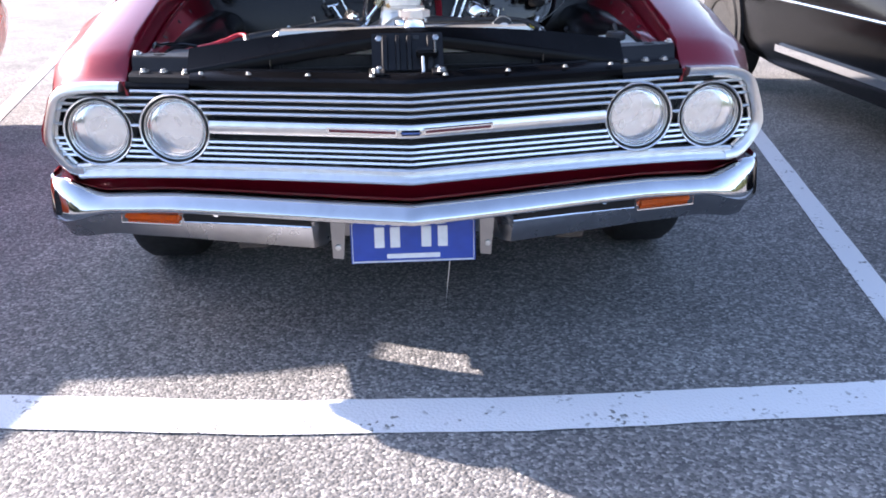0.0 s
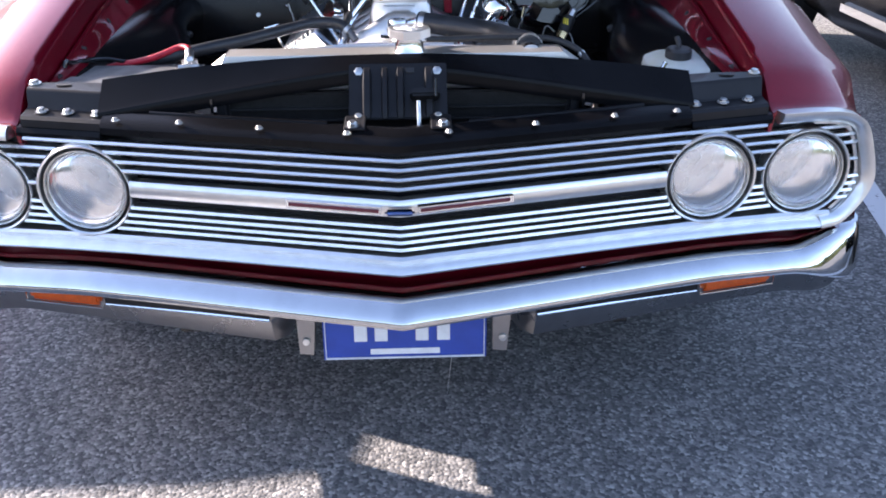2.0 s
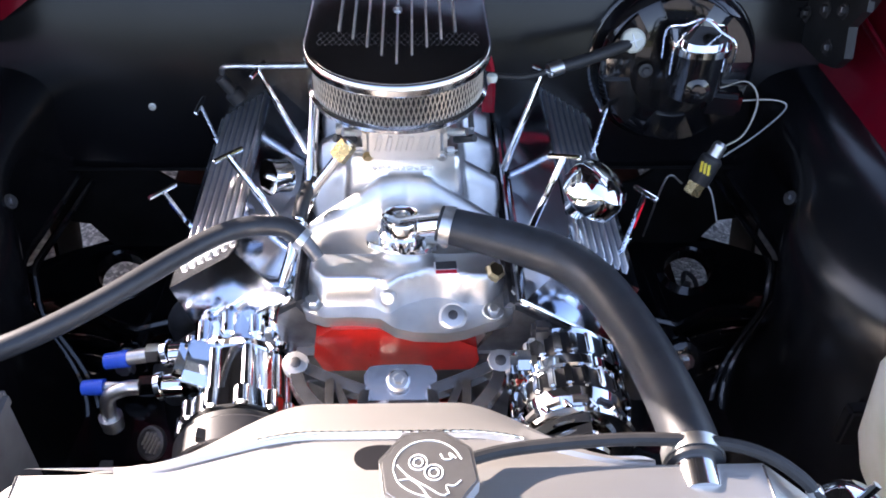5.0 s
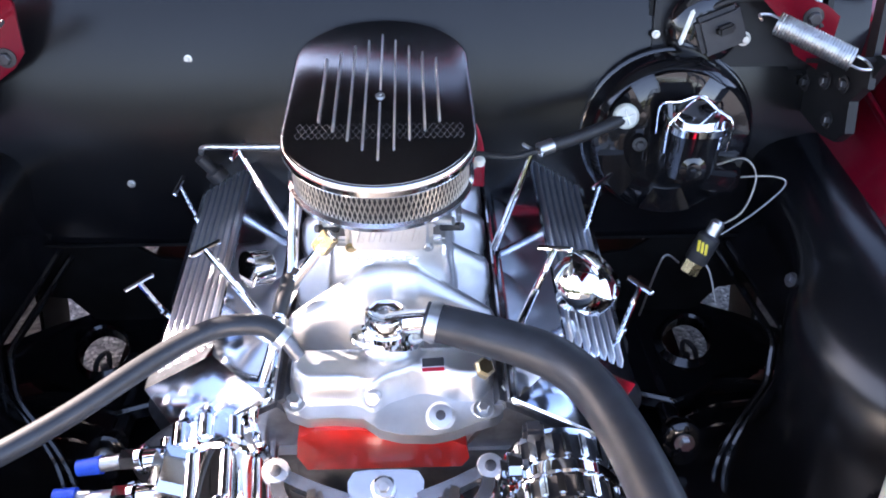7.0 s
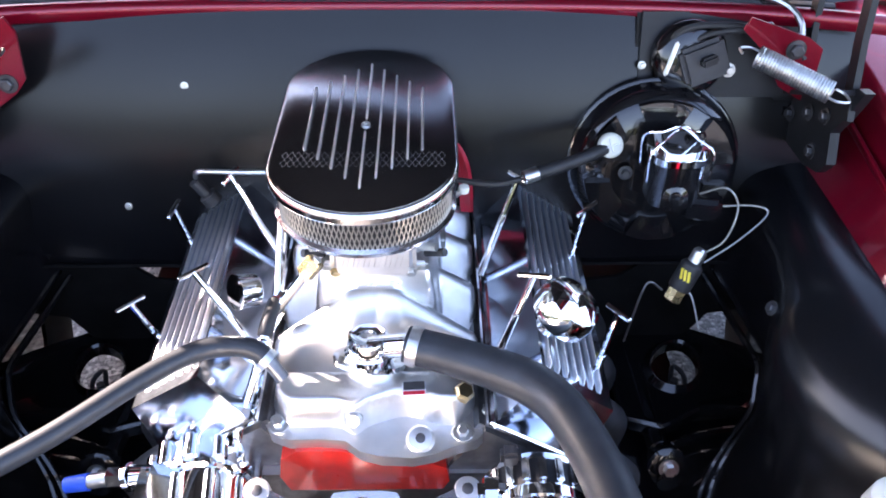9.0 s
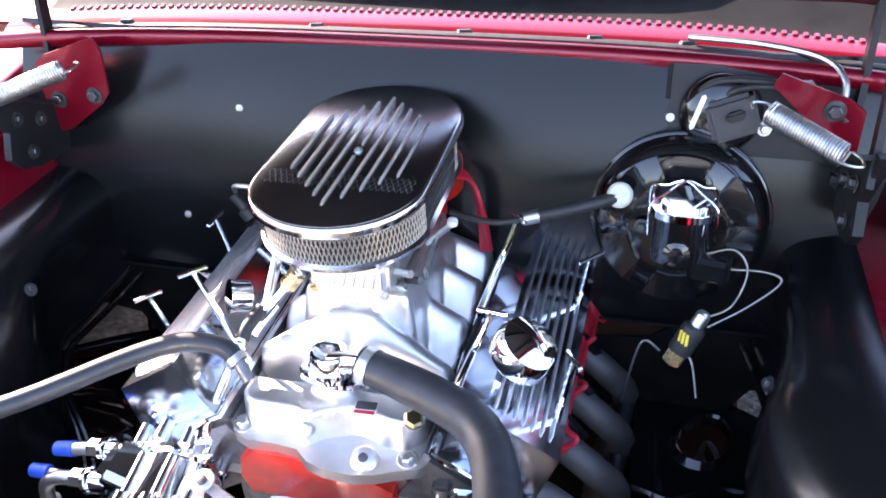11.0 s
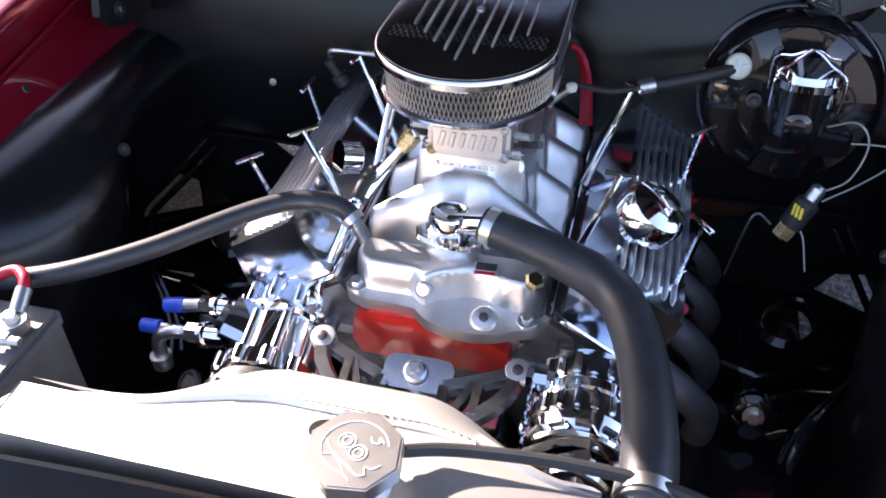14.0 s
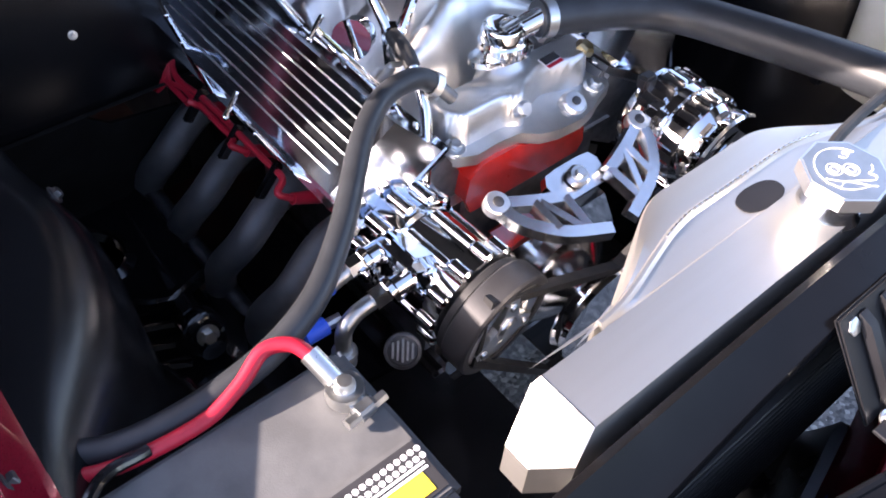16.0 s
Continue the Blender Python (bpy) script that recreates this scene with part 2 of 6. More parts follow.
def lathe(profile, m, seg=32, bm=None, cap=True):
    """Turns (radius, height) pairs round the z axis of m."""
    own = bmesh.new()
    rings = []
    for r, h in profile:
        if r < 1e-6:
            rings.append([own.verts.new((0, 0, h))])
        else:
            rings.append([own.verts.new((r * math.cos(a), r * math.sin(a), h)) for a in (2 * math.pi * k / seg for k in range(seg))])
    for a, b in zip(rings, rings[1:]):
        for k in range(seg):
            q = (k + 1) % seg
            if len(a) == 1 and len(b) > 1:
                own.faces.new((a[0], b[k], b[q]))
            elif len(b) == 1 and len(a) > 1:
                own.faces.new((a[k], a[q], b[0]))
            elif len(a) > 1:
                own.faces.new((a[k], a[q], b[q], b[k]))
    if cap:
        for ring in (rings[0], rings[-1]):
            if len(ring) > 2:
                own.faces.new(ring)
    bmesh.ops.transform(own, matrix=m, verts=own.verts)
    return join(bm, own)


def rod(a, b, r, seg=12, r2=None, bm=None, width=0.0):
    a, b = Vector(a), Vector(b)
    h = (b - a).length
    r2 = r if r2 is None else r2
    prof = [(r, 0), (r2, h)] if not width else [(r - width, 0), (r, width), (r2, h - width), (r2 - width, h)]
    return lathe(prof, axis_to(a, b - a), seg, bm)


def glide(pts, steps=6):
    """A smooth curve through the points."""
    p = [Vector(q) for q in pts]
    p = [2 * p[0] - p[1]] + p + [2 * p[-1] - p[-2]]
    out = []
    for i in range(1, len(p) - 2):
        for k in range(steps):
            t = k / steps
            a, b, c, d = p[i - 1], p[i], p[i + 1], p[i + 2]
            out.append(0.5 * (2 * b + (c - a) * t + (2 * a - 5 * b + 4 * c - d) * t * t + (3 * b - a - 3 * c + d) * t ** 3))
    return out + [p[-2]]


def sweep(path, outline, up=(0, 0, 1), bm=None, closed=False, scale=None):
    """Carries an outline of (side, up) pairs along a path. Ends are capped."""
    own = bmesh.new()
    path = [Vector(q) for q in path]
    rings = []
    n = len(path)
    for i, q in enumerate(path):
        a = path[(i - 1) % n] if closed or i > 0 else q
        b = path[(i + 1) % n] if closed or i < n - 1 else q
        way = (b - a).normalized()
        side = way.cross(Vector(up))
        side = side.normalized() if side.length > 1e-5 else Vector((1, 0, 0))
        top = side.cross(way)
        k = scale(i / (n - 1)) if scale else 1.0
        rings.append([own.verts.new(q + side * u * k + top * v * k) for u, v in outline])
    m = len(outline)
    pairs = list(zip(rings, rings[1:])) + ([(rings[-1], rings[0])] if closed else [])
    for a, b in pairs:
        for k in range(m):
            own.faces.new((a[k], a[(k + 1) % m], b[(k + 1) % m], b[k]))
    if not closed:
        own.faces.new(rings[0])
        own.faces.new(rings[-1])
    return join(bm, own)


def circle(r, n=10, flat=1.0):
    return [(r * math.cos(2 * math.pi * k / n), r * flat * math.sin(2 * math.pi * k / n)) for k in range(n)]


def tube(pts, r, seg=10, steps=6, bm=None, up=None, smooth=True):
    path = glide(pts, steps) if smooth else [Vector(p) for p in pts]
    own = bmesh.new()
    rings = []
    way = (path[1] - path[0]).normalized()
    side = way.orthogonal().normalized()
    for i, q in enumerate(path):
        a, b = path[max(i - 1, 0)], path[min(i + 1, len(path) - 1)]
        way = (b - a).normalized()
        side = (side - way * side.dot(way)).normalized()
        other = way.cross(side)
        rr = r(i / (len(path) - 1)) if callable(r) else r
        rings.append([own.verts.new(q + (side * math.cos(t) + other * math.sin(t)) * rr) for t in (2 * math.pi * k / seg for k in range(seg))])
    for a, b in zip(rings, rings[1:]):
        for k in range(seg):
            own.faces.new((a[k], a[(k + 1) % seg], b[(k + 1) % seg], b[k]))
    own.faces.new(rings[0])
    own.faces.new(rings[-1])
    return join(bm, own)


def prism(outline, low, high, m=None, width=0.0, segments=2, bm=None):
    """A flat outline of (x, y) pairs drawn up from low to high."""
    own = bmesh.new()
    a = [own.verts.new((x, y, low)) for x, y in outline]
    b = [own.verts.new((x, y, high)) for x, y in outline]
    own.faces.new(a)
    own.faces.new(b)
    n = len(outline)
    for k in range(n):
        own.faces.new((a[k], a[(k + 1) % n], b[(k + 1) % n], b[k]))
    if width:
        bevel(own, width, segments)
    if m is not None:
        bmesh.ops.transform(own, matrix=m, verts=own.verts)
    return join(bm, own)


def sheet(grid, thickness=0.0, bm=None):
    """A skin over rows of points, thickened along its normals where asked."""
    own = bmesh.new()
    rows = [[own.verts.new(p) for p in row] for row in grid]
    for a, b in zip(rows, rows[1:]):
        for k in range(len(a) - 1):
            own.faces.new((a[k], a[k + 1], b[k + 1], b[k]))
    bmesh.ops.recalc_face_normals(own, faces=own.faces)
    if thickness:
        bmesh.ops.solidify(own, geom=own.faces[:], thickness=thickness)
    return join(bm, own)


def bolt(at, way, r=0.007, h=0.006, bm=None):
    """A hexagon head on a washer."""
    m = axis_to(at, way)
    bm = lathe([(r * 1.55, 0), (r * 1.55, h * 0.22), (r * 1.2, h * 0.24)], m, 16, bm)
    return lathe([(r, h * 0.2), (r, h * 0.85), (r * 0.8, h)], m, 6, bm)


def oval(hx, hy, n=48, power=3.2):
    out = []
    for k in range(n):
        a = 2 * math.pi * k / n
        c, s = math.cos(a), math.sin(a)
        out.append((hx * math.copysign(abs(c) ** (2 / power), c), hy * math.copysign(abs(s) ** (2 / power), s)))
    return out


# ---- ground ----
gm = bmesh.new()
bmesh.ops.create_grid(gm, x_segments=1, y_segments=1, size=400)
ground = mesh_object("ground", gm, ASPHALT)
tagged(ground, "coarse grey asphalt parking lot with pale aggregate", "ground", kind="structure")


def painted_line(points, width, label):
    """A stripe with slightly ragged edges along a polyline."""
    path = []
    for a, b in zip(points, points[1:]):
        path += [Vector((*a, 0)).lerp(Vector((*b, 0)), k / 40) for k in range(40)]
    path.append(Vector((*points[-1], 0)))
    rows = ([], [])
    for k, q in enumerate(path):
        way = path[min(k + 1, len(path) - 1)] - path[max(k - 1, 0)]
        side = way.normalized().cross(Vector((0, 0, 1)))
        for row, lift in zip(rows, (-1, 1)):
            p = q + side * lift * (width / 2 + 0.004 * noise.noise(q * 9 + Vector((lift * 7, 0, 0))))
            row.append((p.x, p.y, 0.004))
    ob = mesh_object("painted_line", sheet(rows), LINE)
    return tagged(ob, label, "road marking", kind="structure")


painted_line(((-6.0, 3.02), (-1.0, 2.632), (-0.35, 2.553), (0.25, 2.522), (1.10, 2.527), (6.0, 2.66)), 0.145, "worn white painted line across the end of the stall")
painted_line(((1.30, 2.64), (2.95, 10.5)), 0.085, "faded white painted stall line on asphalt")
painted_line(((-1.73, 2.74), (-3.95, 13.8)), 0.085, "faded white painted stall line on asphalt")


# ---- unseen tree-shaped belt, added to darken the horizon in reflections ----
seed = random.Random(41)
verts, faces = [], []
for k in range(300):
    a = 2 * math.pi * (k + seed.uniform(-0.4, 0.4)) / 300
    r = seed.uniform(70, 95)
    h = seed.uniform(6.5, 12.5)
    w = h * seed.uniform(0.32, 0.5)
    base = len(verts)
    for i in range(7):
        v = i / 6
        wide = w * (0.55 + 0.9 * math.sin(math.pi * (0.15 + 0.85 * v)) - 0.45 * v)
        for j in range(9):
            b = 2 * math.pi * j / 9
            s = max(0.1, wide * seed.uniform(0.7, 1.2)) * (1 if i < 6 else 0.3)
            verts.append((r * math.cos(a) + s * math.cos(b), 3.3 + r * math.sin(a) + s * math.sin(b), h * min(1.0, max(-0.01, v + (seed.uniform(-0.06, 0.06) if i else -0.01)))))
    for i in range(6):
        for j in range(9):
            q = (j + 1) % 9
            faces.append((base + 9 * i + j, base + 9 * i + q, base + 9 * i + 9 + q, base + 9 * i + 9 + j))
    faces.append(tuple(base + 54 + j for j in range(9)))
belt = bpy.data.meshes.new("far_trees")
belt.from_pydata(verts, [], faces)
belt.materials.append(BELT_GREEN)
far_trees = new("far_trees", belt)
tagged(far_trees, "unseen dark green belt added along the horizon for reflections", "trees", kind="stuff")

car = thing("muscle_car", (0, 3.6, 0), "dark candy red vintage muscle car with its hood raised", "car")


def nose(x):
    """How far back the front face lies at x: a shallow V."""
    return 2.690 + 0.235 * abs(x)


def fender_top(y):
    """Height of the fender's inner edge: a rounded front, then a long slow rise."""
    s = max(0.0, y - 2.79)
    return 0.735 + 0.22 * s + 0.05 * (1 - math.exp(-s / 0.07)) - 0.08 * max(0.0, s - 0.5)


def skirt_foot(y):
    """Height at which the red skirt meets the black inner fender."""
    return 0.762 + 0.045 * min(1.0, max(0.0, (y - 2.95) / 0.45))


def smooth_step(a, b, v):
    t = min(1.0, max(0.0, (v - a) / (b - a)))
    return t * t * (3 - 2 * t)


# outline of the fender's front edge, round the grille's bright surround
BROW = ((0.652, 0.700), (0.655, 0.722), (0.658, 0.732), (0.668, 0.736), (0.745, 0.732), (0.808, 0.725), (0.836, 0.713), (0.857, 0.690), (0.871, 0.655), (0.889, 0.612), (0.891, 0.585), (0.868, 0.545), (0.838, 0.500))


def fender(side):
    cols = 44
    grid = []
    for i in range(cols + 1):
        u = (i / cols) ** 1.5
        zt = fender_top(2.80 + 1.06 * u)
        xi, xo = 0.655 - 0.02 * u, 0.875 + 0.060 * min(1, u * 2.2)
        dr = 0.030 + 0.085 * min(1.0, 1.8 * u)
        along = ((xi - 0.012, zt - 0.075), (xi, zt - 0.020), (xi + 0.004, zt - 0.006), (xi + 0.016, zt), (0.5 * (xi + xo), zt - 0.22 * dr), (xo - 0.09, zt - 0.50 * dr),
                 (xo - 0.045, zt - 0.72 * dr - 0.006), (xo - 0.014, zt - 0.95 * dr - 0.020), (xo, zt - dr - 0.055), (xo + 0.012, 0.62), (xo + 0.014, 0.55), (xo + 0.004, 0.46), (xo - 0.014, 0.352))
        k = smooth_step(0.0, 0.16, u)
        row = []
        for (x0, z0), (x1, z1) in zip(BROW, along):
            x, z = x0 + (x1 - x0) * k, z0 + (z1 - z0) * (k if x0 > 0.83 else min(1.0, k + smooth_step(0.0, 0.05, u) * 0.6))
            y0 = nose(x) + 0.010
            y = y0 + (3.86 - y0) * u
            arch = 0.413 ** 2 - (y - 3.70) ** 2
            if z < 0.6 and arch > 0:
                z = max(z, 0.33 + math.sqrt(arch))
            row.append((side * x, y, z))
        grid.append(row)
    return part("fender", sheet(grid, 0.006), RED, car, angle=50)


EDGE = ((2.93, 0.44, 0.36), (3.25, 0.43, 0.40), (3.30, 0.438, 0.43), (3.354, 0.446, 0.47), (3.381, 0.464, 0.50), (3.44, 0.528, 0.56), (3.487, 0.540, 0.60), (3.60, 0.510, 0.62), (3.66, 0.480, 0.65), (3.78, 0.44, 0.68))


def wheelhouse_edge(y):
    """The lower edge of the inner fender, with the opening for the suspension arm."""
    for (a, xa, za), (b, xb, zb) in zip(EDGE, EDGE[1:]):
        if y <= b:
            t = (y - a) / (b - a)
            return xa + (xb - xa) * t, za + (zb - za) * t
    return EDGE[-1][1:]


for side in (-1, 1):
    fender(side)
    # inner skirt: the red strip below the fender's edge, then the black wheelhouse
    rows = []
    for i in range(25):
        u = i / 24
        y = 2.93 + (3.75 - 2.93) * u
        zt, zf = fender_top(y), skirt_foot(y)
        x0 = 0.642 - 0.02 * u
        rows.append([(side * x0, y, zt - 0.06), (side * (x0 - 0.010), y, zt - 0.06 + 0.45 * (zf - zt + 0.06)), (side * (x0 - 0.026), y, zf + 0.006), (side * (x0 - 0.034), y, zf - 0.004)])
    part("fender_skirt", sheet(rows, 0.004), RED, car, "red painted strip inside the fender")
    part("fender_lip", sweep([(side * (0.641 - 0.02 * u), 2.90 + 0.85 * u, fender_top(2.90 + 0.85 * u) - 0.052 - 0.012 * (1 - u)) for u in (k / 20 for k in range(21))], circle(0.0042, 8, 1.5)), RED, car, "rolled red lip inside the fender")
    for u in (0.10, 0.26, 0.44, 0.60):
        y = 2.93 + 0.82 * u
        part("fender_bolt", bolt((side * (0.630 - 0.02 * u), y, 0.5 * (fender_top(y) - 0.06 + skirt_foot(y))), (-side, 0, 0.5), 0.0065, 0.006), DARKSTEEL, car)
    rows = []
    for i in range(37):
        u = i / 36
        y = 2.93 + (3.76 - 2.93) * u
        zt = skirt_foot(y) + 0.004
        bulge = math.exp(-((y - 3.44) / 0.27) ** 2)
        dip = math.exp(-((y - 3.12) / 0.10) ** 2)
        row = []
        for k in range(15):
            v = k / 14
            low_x, low_z = wheelhouse_edge(y)
            x0 = 0.610 - 0.02 * u
            x = x0 + (low_x - x0) * v ** 1.15 - 0.020 * math.sin(min(1.0, v * 3.0) * math.pi * 0.5) * (1 - v) - 0.066 * bulge * math.sin(min(1, v * 1.25) * math.pi) ** 1.2 + 0.045 * dip * math.sin(v * math.pi)
            z = zt - (zt - low_z) * v ** 1.45 + 0.03 * bulge * math.sin(v * math.pi)
            row.append((side * x, y, z))
        rows.append(row)
    part("inner_fender", sheet(rows, 0.004), FENDERBLACK, car, "satin black inner fender bulging round the wheel", angle=60)
    seat = min((p for r in rows for p in r), key=lambda p: (p[1] - 3.404) ** 2 + (p[2] - 0.752) ** 2)
    part("fender_bolt", bolt((seat[0] - side * 0.002, seat[1], seat[2] + 0.001), (-side, -0.1, 0.5), 0.006, 0.007), DARKSTEEL, car)
    lip = [Vector(r[-1]) for r in rows if r[-1][1] > 3.26]
    for inset, drop in ((0.0, 0.0), (0.013, 0.012)):
        part("wheelhouse_lip", tube([p + Vector((-side * inset, 0, -drop)) for p in lip], 0.0055, 8, 2), GLOSS, car, "rolled black edge of the wheelhouse opening")

# firewall, leaning back a little, with a raised panel on the driver's side
rows = []
for k in range(13):
    v = k / 12
    z = 0.655 + 0.365 * v
    y = 3.645 + 0.150 * (z - 0.756) + 0.70 * (z - 0.756) ** 2
    rows.append([(x, y + 0.012 * (abs(x) / 0.6) ** 4, z) for x in (-0.64 + 1.28 * j / 24 for j in range(25))])
part("firewall", sheet(rows, 0.006), WALL, car, "smooth satin black firewall", angle=60)
part("toe_board", sheet([[(x, y, z) for x in (-0.64 + 1.28 * j / 8 for j in range(9))] for y, z in ((3.626, 0.660), (3.66, 0.635), (3.76, 0.575), (3.95, 0.44))], 0.004), DULLBLACK, car)
for side in (-1, 1):
    kick = [(0.66, 0.672), (0.41, 0.672), (0.35, 0.622), (0.26, 0.61), (0.26, 0.48), (0.46, 0.48), (0.50, 0.545), (0.56, 0.555), (0.66, 0.56)]
    part("kick_panel", prism([(side * x, z) for x, z in (kick if side > 0 else kick[::-1])], -0.003, 0.003, pose(0, 3.640, 0, 90, 0, 0)), DULLBLACK, car)
part("tunnel", box((0.50, 0.30, 0.26), pose(0, 3.79, 0.52), 0.05, 4), SATIN, car, "black transmission tunnel")
part("firewall_plate", box((0.235, 0.012, 0.125), pose(0.456, 3.700, 0.958, -17, 0, 0), 0.006), SATIN, car)
for x, z in ((-0.263, 0.922), (-0.362, 0.756), (0.347, 0.950), (0.545, 0.965)):
    part("bolt", bolt((x, 3.640 + 0.150 * (z - 0.756) + 0.70 * (z - 0.756) ** 2 - (0.010 if x > 0.3 else 0.0), z), (0, -1, 0.25), 0.0035, 0.005), STEEL, car)

# cowl: red lip, weatherstrip in a groove, louvred edge, black plenum behind
def cowl_strip(profile):
    return [[(x, y - 0.05 * (abs(x) / 0.66) ** 3, z - 0.006 * (abs(x) / 0.66) ** 4) for x in (-0.66 + 1.32 * j / 28 for j in range(29))] for y, z in profile]


part("cowl", sheet(cowl_strip(((3.728, 1.000), (3.722, 1.013), (3.725, 1.020), (3.732, 1.0235), (3.741, 1.0225), (3.747, 1.018), (3.752, 1.014), (3.770, 1.014), (3.776, 1.019), (3.790, 1.023), (3.808, 1.028), (3.818, 1.028), (3.822, 1.020))), 0.004), RED, car, "candy red cowl panel", angle=50)
part("plenum", sheet(cowl_strip(((3.822, 1.016), (3.86, 1.004), (3.90, 1.010), (3.95, 1.030))), 0.004), DULLBLACK, car, "black well behind the cowl")
part("weatherstrip", sweep([(x, 3.761 - 0.05 * (abs(x) / 0.66) ** 3, 1.0175 - 0.006 * (abs(x) / 0.66) ** 4) for x in (-0.60 + 1.20 * j / 24 for j in range(25))], [(-0.008, -0.003), (-0.007, 0.003), (0.0, 0.005), (0.007, 0.003), (0.008, -0.003)]), RUBBER, car, "grey-black rubber strip along the cowl")
first = part("louvre", box((0.0075, 0.011, 0.004), pose(0, 3.814, 1.0295, 8, 0, 0), 0.0015, 1), RED, car)
for j in range(1, 44):
    for x in (-0.01333 * j, 0.01333 * j):
        share("louvre", first, Matrix.Translation((x, -0.05 * (abs(x) / 0.66) ** 3, -0.006 * (abs(x) / 0.66) ** 4)), car)
for x in (-0.46, -0.16, 0.06, 0.24, 0.36):
    part("cowl_clip", box((0.022, 0.010, 0.010), pose(x, 3.766 - 0.05 * (abs(x) / 0.66) ** 3, 1.020, 0, 0, 8), 0.003, 1), DARKSTEEL, car)

# hood, raised on its rear hinges
HOOD = Matrix.Translation((0, 3.77, 1.105)) @ Matrix.Rotation(radians(-42), 4, "X")
rows = []
for i in range(15):
    u = -0.04 + 1.04 * i / 14
    row = []
    for j in range(21):
        w = -1 + 2 * j / 20
        length = 1.03 - 0.15 * abs(w)
        row.append(HOOD @ Vector((0.655 * w * (1.0 + 0.01 * u), -length * u, 0.028 * (1 - w * w) + 0.012 * math.exp(-(w / 0.2) ** 2) - 0.05 * u ** 4)))
    rows.append(row)
hood = part("hood", sheet(rows, 0.004), RED, car, "raised dark red hood panel", angle=60)
for side in (-1, 1):
    edge = [rows[i][0 if side < 0 else -1] for i in range(15)]
    part("side_flange", sheet([[p, p + HOOD.to_3x3() @ Vector((0, 0, -0.045))] for p in edge], 0.004), RED, hood)
liner = [[p + HOOD.to_3x3() @ Vector((0, 0, -0.014)) for p in row[1:-1]] for row in rows[:-1]]
part("liner", sheet(liner, 0.003), SATIN, hood, "black painted underside")
for a, b in (((-0.58, -0.06), (-0.58, -0.84)), ((0.58, -0.06), (0.58, -0.84)), ((-0.58, -0.06), (0.58, -0.06)), ((-0.58, -0.84), (0, -0.96)), ((0, -0.96), (0.58, -0.84)),
             ((-0.5, -0.10), (0, -0.92)), ((0.5, -0.10), (0, -0.92))):
    p, q = HOOD @ Vector((*a, -0.022)), HOOD @ Vector((*b, -0.030))
    part("brace", sweep([p, q], [(-0.035, -0.012), (-0.028, 0.012), (0.028, 0.012), (0.035, -0.012)], up=HOOD.to_3x3() @ Vector((0, 0, -1))), SATIN, hood, "black pressed brace under the hood")

